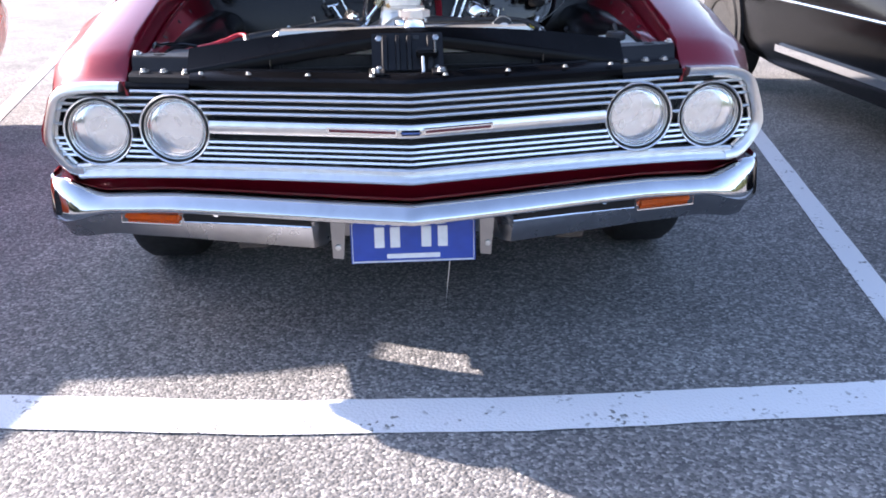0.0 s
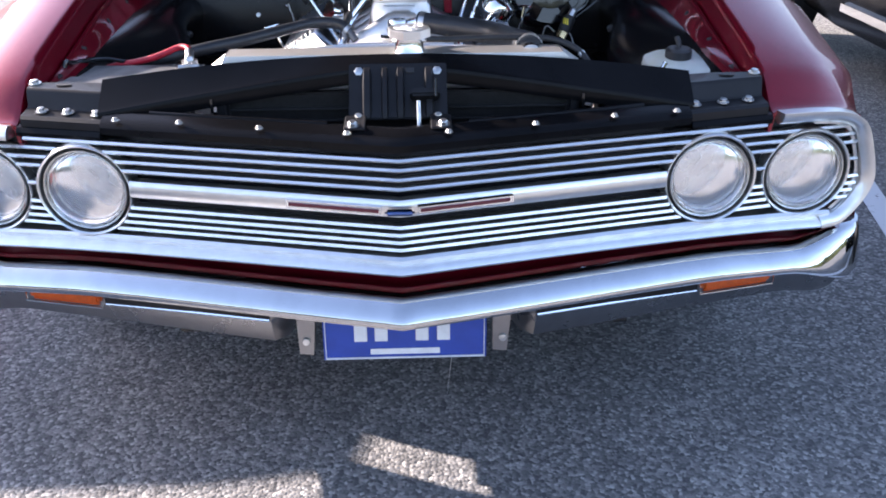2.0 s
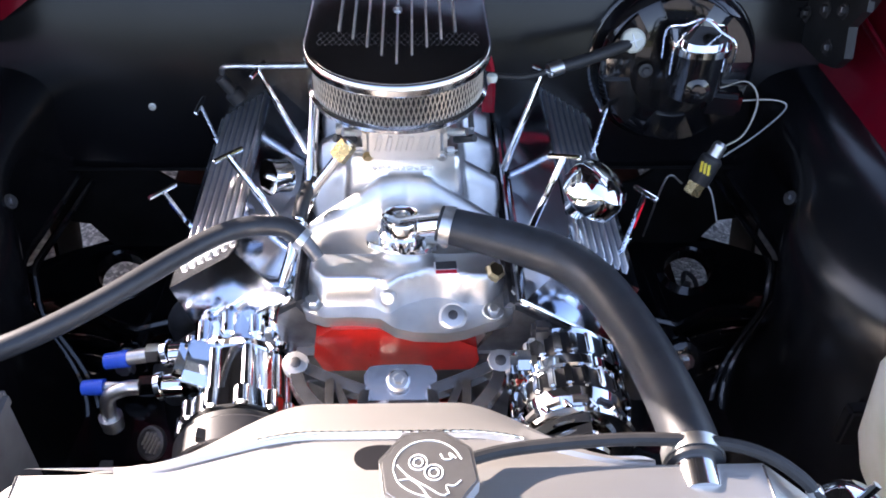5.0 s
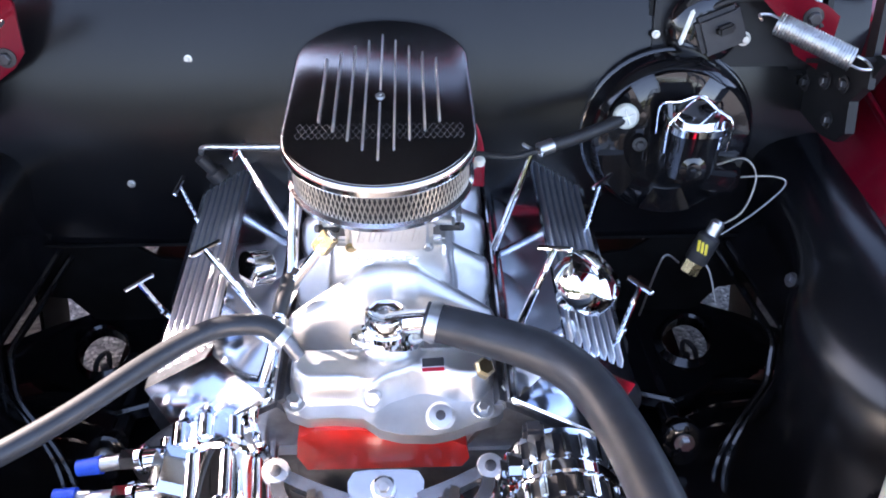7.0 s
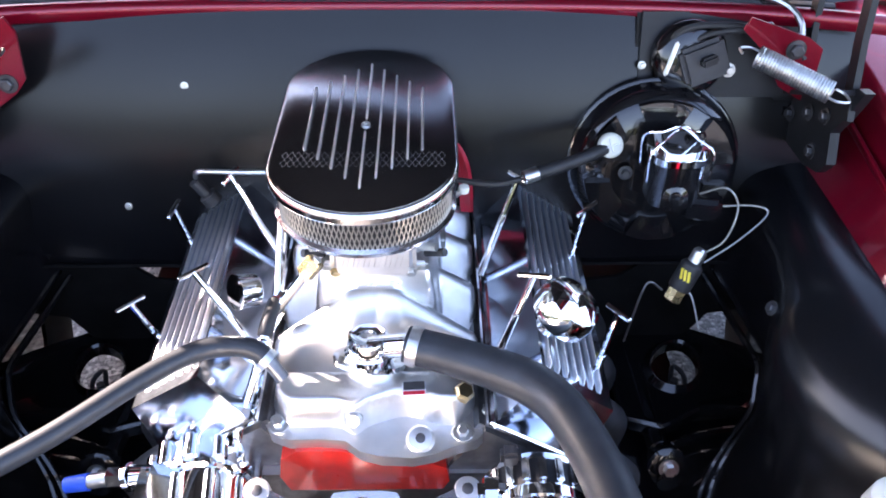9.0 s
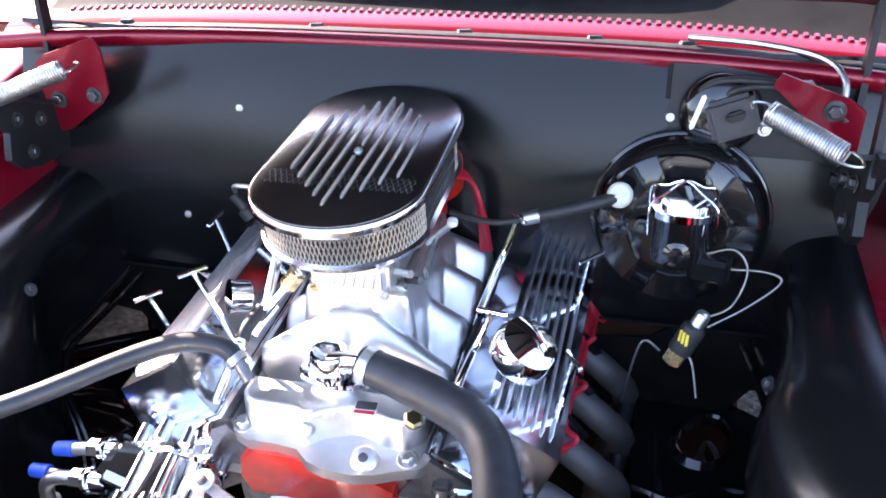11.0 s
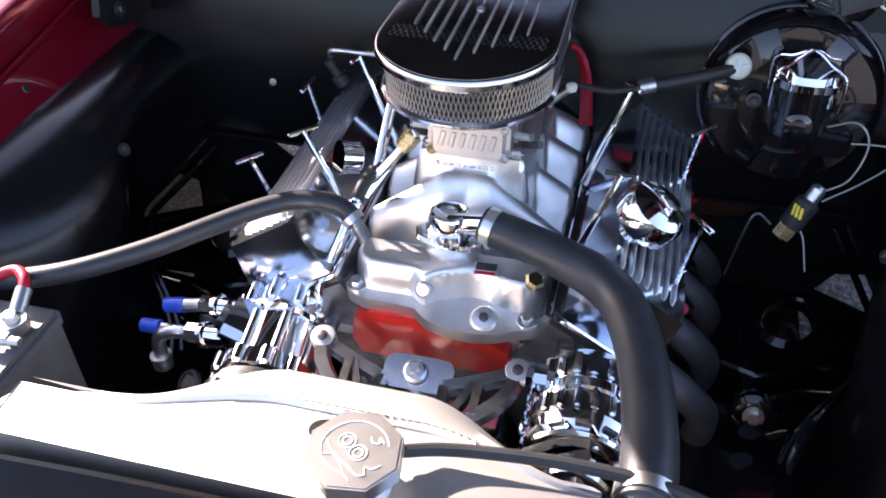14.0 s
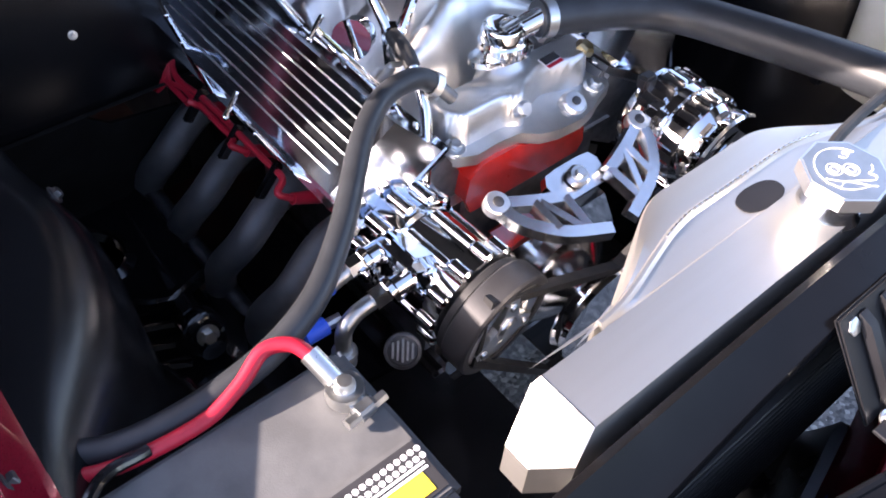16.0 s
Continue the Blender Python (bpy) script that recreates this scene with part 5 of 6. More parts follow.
part("printed_bar", box((0.024, 0.011, 0.0008), pose(0.046, 3.293, 0.7588, 6, 0, 3)), GREY_PLASTIC, sticker)
part("printed_bar", box((0.024, 0.0045, 0.0008), pose(0.046, 3.2835, 0.7578, 6, 0, 3)), PLUG_RED, sticker)
bm = None
for k in range(9):
    bm = box((0.005 + 0.003 * (k % 2), 0.003, 0.005), pose(-0.036 + 0.0082 * k, 3.394, 0.822, 20, 0, (k % 3) * 12 - 10), 0.001, 1, bm)
part("cast_lettering", bm, CAST, intake, "raised illegible lettering")

# thermostat housing, chrome, with its outlet to the side
part("thermostat_flange", prism(oval(0.042, 0.021, 32, 2.2), 0, 0.007, pose(-0.004, 3.322, 0.766, -6, 0, -8), 0.002), CHROME, eng)
neck = part("thermostat_housing", lathe([(0.024, 0.0), (0.024, 0.006), (0.0275, 0.009), (0.0275, 0.016), (0.025, 0.019), (0.025, 0.030), (0.0225, 0.035), (0.019, 0.036), (0.016, 0.033), (0.008, 0.029), (0, 0.028)], pose(-0.004, 3.322, 0.771, -4, 0, 0), 32), CHROME, eng, "chrome thermostat housing")
part("outlet", tube([(-0.002, 3.321, 0.790), (0.020, 3.318, 0.796), (0.050, 3.310, 0.806)], 0.0135, 16), CHROME, neck)

hose = thing("radiator_hose", (0.227, 2.988, 0.83), "thick grey-black upper radiator hose", "hose")
pts = [(0.038, 3.314, 0.803), (0.088, 3.300, 0.798), (0.136, 3.283, 0.794), (0.174, 3.262, 0.792), (0.201, 3.229, 0.792), (0.219, 3.180, 0.795), (0.231, 3.120, 0.803), (0.238, 3.050, 0.815), (0.239, 3.000, 0.824), (0.238, 2.972, 0.824)]
path = glide(pts, 6)
part("hose", sweep(path, circle(0.0240, 20), scale=lambda u: 0.86 + 0.14 * min(1.0, u * 3.5)), HOSE, hose)
for a, b, r in ((pts[0], pts[1], 0.0210), (pts[-1], pts[-2], 0.0242)):
    a, b = Vector(a), Vector(b)
    m = axis_to(a + (b - a).normalized() * 0.010, b - a)
    clamp = part("clamp", lathe([(r, -0.006), (r + 0.0014, -0.006), (r + 0.0014, 0.006), (r, 0.006)], m, 28, cap=False), STEEL, hose)
    part("screw", rod(m @ Vector((-0.006, -r - 0.0035, 0)), m @ Vector((0.016, -r - 0.0035, 0)), 0.005, 8), STEEL, clamp)

heater = thing("heater_hose", (-0.6, 3.2, 0.75), "black rubber heater hose looping across the engine bay", "hose")
pts = [(-0.112, 3.305, 0.785), (-0.128, 3.312, 0.797), (-0.15, 3.312, 0.803), (-0.18, 3.306, 0.805), (-0.21, 3.29, 0.803), (-0.245, 3.262, 0.800), (-0.315, 3.193, 0.796), (-0.385, 3.142, 0.792), (-0.465, 3.127, 0.778), (-0.555, 3.145, 0.756), (-0.61, 3.19, 0.745)]
part("hose", tube(pts, 0.0118, 14), HOSE, heater)
m = axis_to(pts[0], Vector(pts[1]) - Vector(pts[0]))
part("clamp", lathe([(0.0119, 0.000), (0.0134, 0.000), (0.0134, 0.009), (0.0119, 0.009)], m, 20, cap=False), STEEL, heater)
part("fitting", rod((-0.098, 3.296, 0.768), (-0.113, 3.306, 0.786), 0.0080, 12), IRON, heater)

# heads, valve covers
for side in (-1, 1):
    inner, outer = Vector((side * 0.134, 0, 0.732)), Vector((side * 0.234, 0, 0.668))
    e1 = (outer - inner).normalized()
    n = Vector((side * abs(e1.z), 0, abs(e1.x)))
    mid = (inner + outer) / 2
    y0 = 3.264 if side < 0 else 3.256
    slope = 0.018
    back = 3.672 - y0
    frame_vc = Matrix((e1, Vector((0, 1, 0)), n)).transposed().to_4x4()
    frame_vc.translation = mid + Vector((0, y0, 0))
    part("cylinder_head", box((0.135, 0.41, 0.10), frame_vc @ pose(0, 0.21, -0.058), 0.008), IRON, eng, "bare grey cylinder head")
    part("gasket_rail", box((0.136, 0.395, 0.008), frame_vc @ pose(0, 0.197, 0.0), 0.002), CHROME, eng)
    # tapered cover body
    bm = bmesh.new()
    lo = [(-0.060, 0.002), (0.060, 0.002), (0.060, back), (-0.060, back)]
    hi = [(-0.046, slope), (0.050, slope), (0.050, back - 0.012), (-0.046, back - 0.012)]
    a = [bm.verts.new((x, y, 0.004)) for x, y in lo]
    b = [bm.verts.new((x, y, 0.076)) for x, y in hi]
    bm.faces.new(a)
    bm.faces.new(b)
    for k in range(4):
        bm.faces.new((a[k], a[(k + 1) % 4], b[(k + 1) % 4], b[k]))
    bevel(bm, 0.014, 5, 20)
    bmesh.ops.transform(bm, matrix=frame_vc, verts=bm.verts)
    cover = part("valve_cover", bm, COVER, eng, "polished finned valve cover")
    for k in range(7):
        x = -0.036 + 0.0118 * k
        part("fin", sweep([frame_vc @ Vector((x, slope + 0.018, 0.075)), frame_vc @ Vector((x, slope + 0.024, 0.0795)), frame_vc @ Vector((x, back - 0.042, 0.0795)), frame_vc @ Vector((x, back - 0.034, 0.075))], [(-0.0012, -0.004), (-0.0010, 0.0004), (-0.0006, 0.0014), (0.0, 0.0017), (0.0006, 0.0014), (0.0010, 0.0004), (0.0012, -0.004)], up=n), FINNED, cover, angle=80)
    tops = ((-0.203, 3.390, 0.844), (-0.192, 3.570, 0.854), (-0.295, 3.412, 0.776), (-0.278, 3.580, 0.794)) if side < 0 else ((0.179, 3.360, 0.861), (0.176, 3.542, 0.869), (0.272, 3.335, 0.828), (0.268, 3.544, 0.817))
    for k, t in enumerate(tops):
        t = Vector(t)
        foot = frame_vc @ Vector((-0.066 if k < 2 else 0.066, t.y - y0 - (0.035 if k < 2 else 0.012), 0.004))
        hold = part("hold_down", rod(foot, foot.lerp(t, 0.62), 0.0056, 12, 0.0046), CHROME, eng, "chrome T-handled hold-down bolt")
        part("stem", rod(foot.lerp(t, 0.60), t, 0.0038, 10), CHROME, hold)
        ang = radians((35, 70, 40, 80)[k] if side < 0 else (-15, -55, -60, 40)[k])
        w = Vector((math.cos(ang), math.sin(ang), 0.12)) * 0.019
        part("handle", rod(t - w, t + w, 0.0031, 10, width=0.0012), CHROME, hold)
    for k in range(4):
        y = 3.335 + 0.095 * k
        pts = [(side * 0.185, y, 0.615), (side * 0.245, y, 0.60), (side * 0.300, y - 0.01, 0.565), (side * 0.325, y + 0.02, 0.50), (side * 0.315, y + 0.06, 0.40), (side * 0.29, 3.60 + 0.02 * k, 0.30)]
        part("header_pipe", tube(pts, 0.0205, 14), HEADER, eng, "grey coated exhaust header pipe")
        part("spark_plug_boot", rod((side * 0.215, y + 0.03, 0.636), (side * 0.262, y + 0.03, 0.660), 0.009, 12, 0.007), PLUG_RED, eng, "red silicone plug boot")
        lane = [frame_vc @ Vector((0.078 + 0.0092 * k, yy, 0.020 - 0.003 * k)) for yy in (y + 0.050 - y0, y + 0.085 - y0, 0.5 * (y + 0.12) + 1.815 - y0, 3.63 - y0)]
        pts = [(side * 0.262, y + 0.03, 0.660), (side * 0.276, y + 0.036, 0.672)] + lane + [(side * 0.20, 3.668, 0.75 + 0.004 * k), (side * 0.10, 3.662, 0.80), (side * 0.05, 3.655, 0.83)]
        part("plug_wire", tube(pts, 0.0042, 8), PLUG_RED, eng, "red spark plug lead")
    for yy in (3.40, 3.48, 3.56):
        part("wire_separator", box((0.046, 0.007, 0.014), frame_vc @ pose(0.092, yy - y0, 0.0155, 0, 18, 0), 0.002), GLOSS, eng, "black plug wire separator")
part("breather", lathe([(0.014, -0.02), (0.014, 0.0), (0.033, 0.002), (0.037, 0.006), (0.037, 0.026), (0.033, 0.034), (0.018, 0.038), (0, 0.039)], axis_to((0.207, 3.349, 0.808), (0.52, -0.12, 0.85)), 36), CHROME, eng, "chrome push-in breather cap")
part("pvc_valve", lathe([(0.013, 0), (0.013, 0.014), (0.008, 0.016), (0.008, 0.040)], axis_to((-0.226, 3.595, 0.795), (-0.55, 0.0, 0.84)), 16), RUBBER, eng)
part("vent_hose", tube([(-0.245, 3.595, 0.835), (-0.235, 3.585, 0.850), (-0.18, 3.572, 0.858), (-0.10, 3.56, 0.866)], 0.0036, 10), STEEL, eng)
part("distributor", lathe([(0.035, 0.80), (0.035, 0.84), (0.060, 0.845), (0.060, 0.885), (0.045, 0.905), (0.0, 0.906)], pose(0.02, 3.640, 0), 28), ORANGE_RED, eng, "red distributor cap")
for k in range(5):
    part("coil_lead", tube([(0.055, 3.635 - 0.004 * k, 0.870), (0.084 + 0.003 * k, 3.632 - 0.005 * k, 0.876), (0.104 + 0.003 * k, 3.624 - 0.006 * k, 0.84), (0.110 + 0.003 * k, 3.62, 0.76)], 0.0034, 8), PLUG_RED, eng)

# polished front bracket: two open trusses and a centre boss
brk = part("accessory_bracket", prism([(-0.038, -0.022), (0.038, -0.022), (0.040, 0.006), (0.034, 0.016), (0.018, 0.018), (-0.018, 0.018), (-0.034, 0.016), (-0.040, 0.006)], -0.010, 0.004, pose(-0.006, 3.186, 0.684, 24, 0, 0), 0.004, 3), BILLET, eng, "polished billet accessory bracket")
part("boss", lathe([(0.013, 0), (0.013, 0.006), (0.010, 0.008), (0.004, 0.008)], axis_to((-0.008, 3.181, 0.689), (0, -0.40, 0.91)), 22), BILLET, brk)
part("bolt", bolt((-0.008, 3.178, 0.696), (0, -0.40, 0.91), 0.0065, 0.007), STEEL, brk)
LEAN = Vector((0, -0.32, 0.947))


def bar(points, wide, steps=5):
    return sweep(glide([Vector(p) for p in points], steps), [(-wide, -0.0065), (-wide * 0.7, 0.0065), (wide * 0.7, 0.0065), (wide, -0.0065)], up=LEAN)


for side in (-1, 1):
    A = Vector((side * 0.111 - 0.008, 3.194, 0.703))
    B = Vector((-0.008 + side * 0.016, 3.110, 0.676))
    C = Vector((-0.008 + side * 0.036, 3.166, 0.690))
    edge = [A, Vector((-0.008 + side * 0.103, 3.166, 0.695)), Vector((-0.008 + side * 0.070, 3.132, 0.686)), B]
    part("arm", bar(edge, 0.0095), BILLET, brk)
    part("arm", bar([A, A.lerp(C, 0.5) + Vector((0, -0.002, 0)), C], 0.0090), BILLET, brk)
    part("web", bar([A.lerp(C, 0.50), Vector((-0.008 + side * 0.072, 3.136, 0.688))], 0.0065), BILLET, brk)
    part("web", bar([C, Vector((-0.008 + side * 0.040, 3.118, 0.680))], 0.0075), BILLET, brk)
    part("web", bar([A.lerp(C, 0.55), Vector((-0.008 + side * 0.044, 3.120, 0.681))], 0.0060), BILLET, brk)
    part("eye", lathe([(0.013, -0.007), (0.0145, -0.005), (0.0145, 0.005), (0.013, 0.007), (0.006, 0.0075), (0.006, -0.0075)], axis_to(A, LEAN), 20), CAST, brk)
    part("bolt", lathe([(0.0062, 0), (0.0062, 0.009), (0.004, 0.010)], axis_to(A, LEAN), 14), DARKSTEEL, brk)

# fuel log, gauge and line beside the carburettor
fuel = part("fuel_fitting", rod((-0.118, 3.372, 0.792), (-0.062, 3.395, 0.858), 0.0062, 10), CHROME, eng, "chrome fuel fitting")
part("tee", rod((-0.124, 3.362, 0.782), (-0.105, 3.395, 0.806), 0.011, 6), CHROME, fuel)
part("nut", lathe([(0.011, 0), (0.011, 0.022)], axis_to((-0.078, 3.389, 0.840), (0.056, 0.023, 0.066)), 6), BRASS, fuel, "brass fitting nut")
gauge = part("pressure_gauge", lathe([(0.018, -0.012), (0.020, -0.010), (0.020, 0.010), (0.0215, 0.011), (0.0215, 0.015), (0.018, 0.015)], axis_to((-0.149, 3.398, 0.808), (-0.75, -0.55, 0.30)), 28), CHROME, eng, "small chrome fuel pressure gauge")
part("dial", lathe([(0.018, 0.013), (0, 0.0132)], axis_to((-0.149, 3.398, 0.808), (-0.75, -0.55, 0.30)), 28, cap=False), WHITE, gauge)
part("fuel_rail", rod((-0.112, 3.385, 0.800), (-0.108, 3.475, 0.880), 0.0068, 12), CHROME, eng)
part("fuel_hose", tube([(-0.114, 3.380, 0.806), (-0.118, 3.352, 0.803), (-0.121, 3.336, 0.794)], 0.0088, 12), RUBBER, eng)
part("fuel_pipe", tube([(-0.120, 3.341, 0.797), (-0.122, 3.328, 0.787), (-0.131, 3.300, 0.763), (-0.145, 3.280, 0.728), (-0.155, 3.268, 0.690), (-0.160, 3.265, 0.62)], 0.0062, 12), CHROME, eng, "polished steel fuel pipe")
part("ferrule", lathe([(0.0088, -0.006), (0.0095, -0.004), (0.0095, 0.005), (0.0075, 0.008)], axis_to((-0.122, 3.329, 0.788), (-0.25, -0.75, -0.6)), 16), CHROME, eng)


# ---- carburettor and air cleaner ----
carb = thing("carburettor", (0, 3.50, 0.826), "silver four-barrel carburettor on the intake manifold", "carburettor")
part("body", box((0.105, 0.15, 0.060), pose(0, 3.495, 0.862), 0.008), CAST, carb)
part("base_plate", box((0.125, 0.16, 0.010), pose(0, 3.495, 0.830), 0.004), CAST, carb)
bowl = part("front_bowl", box((0.098, 0.040, 0.052), pose(0, 3.412, 0.856, -4, 0, 0), 0.008, 3), CAST, carb, "bright float bowl with an embossed badge")
for k in range(6):
    part("embossed_bar", box((0.0065, 0.003, 0.020), pose(-0.030 + 0.012 * k, 3.3915, 0.858, -4, 14, 0), 0.001, 1), CAST, bowl)
for x, z in ((-0.043, 0.840), (0.043, 0.840), (-0.043, 0.878), (0.043, 0.878)):
    part("screw", bolt((x, 3.3925, z), (0, -1, 0), 0.0042, 0.005), BRASS if x < 0 else STEEL, bowl)
part("rear_bowl", box((0.098, 0.040, 0.052), pose(0, 3.582, 0.858), 0.008, 3), POLISHED, carb)
part("throat", lathe([(0.060, 0.885), (0.064, 0.895), (0.064, 0.912)], pose(0, 3.495, 0), 28), CAST, carb)
for side in (-1, 1):
    part("idle_screw", rod((side * 0.052, 3.42, 0.855), (side * 0.072, 3.41, 0.862), 0.005, 10), STEEL, carb)
    part("linkage", box((0.006, 0.10, 0.018), pose(side * 0.080, 3.49, 0.850, 12, 0, 0), 0.002), STEEL, carb)
    part("lever", rod((side * 0.066, 3.50, 0.845), (side * 0.104, 3.49, 0.885), 0.004, 8), STEEL, carb)
    part("cable_ball", lathe([(0.0, -0.007), (0.006, -0.004), (0.007, 0), (0.006, 0.004), (0, 0.007)], pose(side * 0.105, 3.485, 0.890), 12), POLY, carb)
    part("vacuum_port", rod((side * 0.06, 3.43, 0.838), (side * 0.082, 3.415, 0.85), 0.005, 8), DARKSTEEL, carb)

cleaner = thing("air_cleaner", (-0.004, 3.487, 0.91), "oval air cleaner with a finned polished lid", "air cleaner")
MC = pose(-0.007, 3.502, 0.0)


def stadium(hx, hy, n=64):
    """A long oval: straight sides and round ends."""
    r = hx * 0.985
    out = []
    for k in range(n):
        a = 2 * math.pi * (k + 0.5) / n
        out.append((hx * math.cos(a), math.copysign(hy - r, math.sin(a)) + r * math.sin(a)))
    return out


def oval_rings(stack, n=64):
    own = bmesh.new()
    rings = []
    for hx, hy, z in stack:
        rings.append([own.verts.new((x, y, z)) for x, y in stadium(hx, hy, n)])
    for a, b in zip(rings, rings[1:]):
        for k in range(n):
            own.faces.new((a[k], a[(k + 1) % n], b[(k + 1) % n], b[k]))
    own.faces.new(rings[0])
    own.faces.new(rings[-1])
    bmesh.ops.transform(own, matrix=MC, verts=own.verts)
    return own


part("base", oval_rings([(0.070, 0.13, 0.898), (0.092, 0.158, 0.904), (0.101, 0.168, 0.908), (0.102, 0.169, 0.913), (0.098, 0.165, 0.916)]), POLISHED, cleaner, "polished base tray")
part("filter", oval_rings([(0.0930, 0.1600, 0.912), (0.0930, 0.1600, 0.962)]), GREY_PLASTIC, cleaner, "dark pleated filter element")
bm = bmesh.new()
fine = [Vector((x, y, 0)) for x, y in stadium(0.0955, 0.1625, 1408)]
around = [0.0]
for a, b in zip(fine, fine[1:] + fine[:1]):
    around.append(around[-1] + (b - a).length)
loop, at = [], 0
for k in range(330):
    while around[at] < around[-1] * k / 330 - 1e-9:
        at += 1
    loop.append(fine[at % 1408])
for lean in (1, -1):
    for k in range(0, 330, 2):
        own = []
        for s in range(6):
            p = loop[(k + lean * s) % 330] + Vector((0, 0, 0.914 + 0.046 * s / 5))
            own.append(p)
        tang = 0.00075
        prev = None
        for s, p in enumerate(own):
            nrm = Vector((p.x, math.copysign(max(0.0, abs(p.y) - 0.067), p.y), 0)).normalized()
            side_v = Vector((-nrm.y, nrm.x, 0)) * tang
            cur = [bm.verts.new(MC @ (p - side_v)), bm.verts.new(MC @ (p + nrm * 0.0008)), bm.verts.new(MC @ (p + side_v))]
            if prev:
                for q in range(2):
                    bm.faces.new((prev[q], prev[q + 1], cur[q + 1], cur[q]))
            prev = cur
mesh_part = part("filter_mesh", bm, MESHWIRE, cleaner, "diamond wire mesh round the filter")
mesh_part["kind"] = "stuff"
LID = material("dark_polished_lid", (0.40, 0.40, 0.41), 0.17, 1.0, grain=0.1, scale=20, rough_var=0.06)
lid = part("lid", oval_rings([(0.096, 0.163, 0.9595), (0.1020, 0.1815, 0.9600), (0.1030, 0.1828, 0.9620), (0.1030, 0.1828, 0.9680)]), POLISHED, cleaner, "smoky polished oval lid with raised fins", angle=30)
part("lid_rim", oval_rings([(0.1030, 0.1828, 0.9678), (0.1022, 0.1820, 0.9715), (0.1000, 0.1798, 0.9735), (0.0985, 0.1783, 0.9738)]), POLISHED, lid, "bright rounded rim", angle=40)
part("lid_face", oval_rings([(0.0988, 0.1786, 0.9700), (0.0988, 0.1786, 0.9742), (0.0975, 0.1773, 0.9748)]), LID, lid, "dark mirror-like flat face", angle=25)
bm = bmesh.new()
for lean in (1, -1):
    for k in range(-10, 36):
        x0 = -0.097 + 0.0070 * k
        pts = [(x0 + lean * 0.0035 * j + (0 if lean > 0 else 0.0140), -0.098 + 0.0075 * j) for j in range(5)]
        for (xa, ya), (xb, yb) in zip(pts, pts[1:]):
            if max(abs(xa), abs(xb)) < 0.090:
                join(bm, rod(MC @ Vector((xa, ya, 0.9748)), MC @ Vector((xb, yb, 0.9748)), 0.00022, 4))
weave = part("pressed_weave", bm, material("dull_weave_lines", (0.20, 0.20, 0.21), 0.5, 1.0, grain=0.2, scale=40), lid, "faint diamond weave of thin grey lines")
weave["kind"] = "stuff"
for k in range(9):
    x = -0.064 + 0.016 * k
    half = 0.137 - 0.0155 * abs(k - 4)
    spans = [(-half, -0.026), (0.002, half)] if k == 4 else [(-half + 0.010 * (abs(k - 4) / 4), half)]
    for y0, y1 in spans:
        part("fin", sweep([MC @ Vector((x, y0, 0.9742)), MC @ Vector((x, y0 + 0.004, 0.9768)), MC @ Vector((x, y1 - 0.004, 0.9768)), MC @ Vector((x, y1, 0.9742))], [(-0.0013, -0.003), (-0.0011, 0.0008), (-0.0006, 0.0017), (0.0006, 0.0017), (0.0011, 0.0008), (0.0013, -0.003)]), FINNED, lid, angle=80)
part("centre_nut", lathe([(0.0052, 0.9745), (0.0052, 0.9768), (0.0026, 0.9774), (0.0026, 0.9790), (0, 0.9793)], MC @ pose(0, -0.012, 0), 12), STEEL, cleaner)

# ---- air conditioning compressor ----
comp = thing("compressor", (-0.197, 3.19, 0.60), "chrome air conditioning compressor with capped fittings", "compressor")
AX = (-0.197, 3.275, 0.652)
PORT = (-0.276, 3.150, 0.628)
m = axis_to(AX, (0.10, -1, -0.08))
part("body", lathe([(0.030, -0.004), (0.053, 0.0), (0.056, 0.006), (0.056, 0.032), (0.060, 0.034), (0.060, 0.040), (0.053, 0.042), (0.053, 0.104), (0.060, 0.106), (0.060, 0.128), (0.050, 0.134)], m, 36), CHROME, comp)
for k in range(6):
    m_k = m @ Matrix.Rotation(radians(-10 + 41 * k), 4, "Z")
    part("rib", rod(m_k @ Vector((0.052, 0, 0.044)), m_k @ Vector((0.052, 0, 0.104)), 0.0070, 12, width=0.003), CHROME, comp)
for k in range(7):
    m_k = m @ Matrix.Rotation(radians(32 * k), 4, "Z")
    part("lug", rod(m_k @ Vector((0.057, 0, 0.002)), m_k @ Vector((0.057, 0, 0.036)), 0.0095, 14, width=0.003), CHROME, comp)
    m_k = m @ Matrix.Rotation(radians(32 * k + 14), 4, "Z")
    part("lug", rod(m_k @ Vector((0.058, 0, 0.104)), m_k @ Vector((0.058, 0, 0.130)), 0.0085, 14, width=0.003), CHROME, comp)
part("coil", lathe([(0.030, 0.132), (0.058, 0.133), (0.0605, 0.135), (0.0605, 0.142), (0.030, 0.143)], m, 44, cap=False), RUBBER, comp, "black clutch coil")
part("pulley", lathe([(0.052, 0.143), (0.064, 0.144), (0.0655, 0.146), (0.0655, 0.172), (0.0635, 0.1745), (0.0560, 0.1745), (0.0545, 0.173), (0.0545, 0.160)], m, 48, cap=False), GREY_PLASTIC, comp, "wide black pulley rim")
hub = part("clutch_plate", lathe([(0.0540, 0.160), (0.0540, 0.170), (0.0525, 0.1715), (0.036, 0.1715), (0.034, 0.166), (0.016, 0.164), (0.014, 0.178), (0.012, 0.180), (0.0, 0.1805)], m, 44), ANODISED, comp, "silver clutch plate", angle=30)
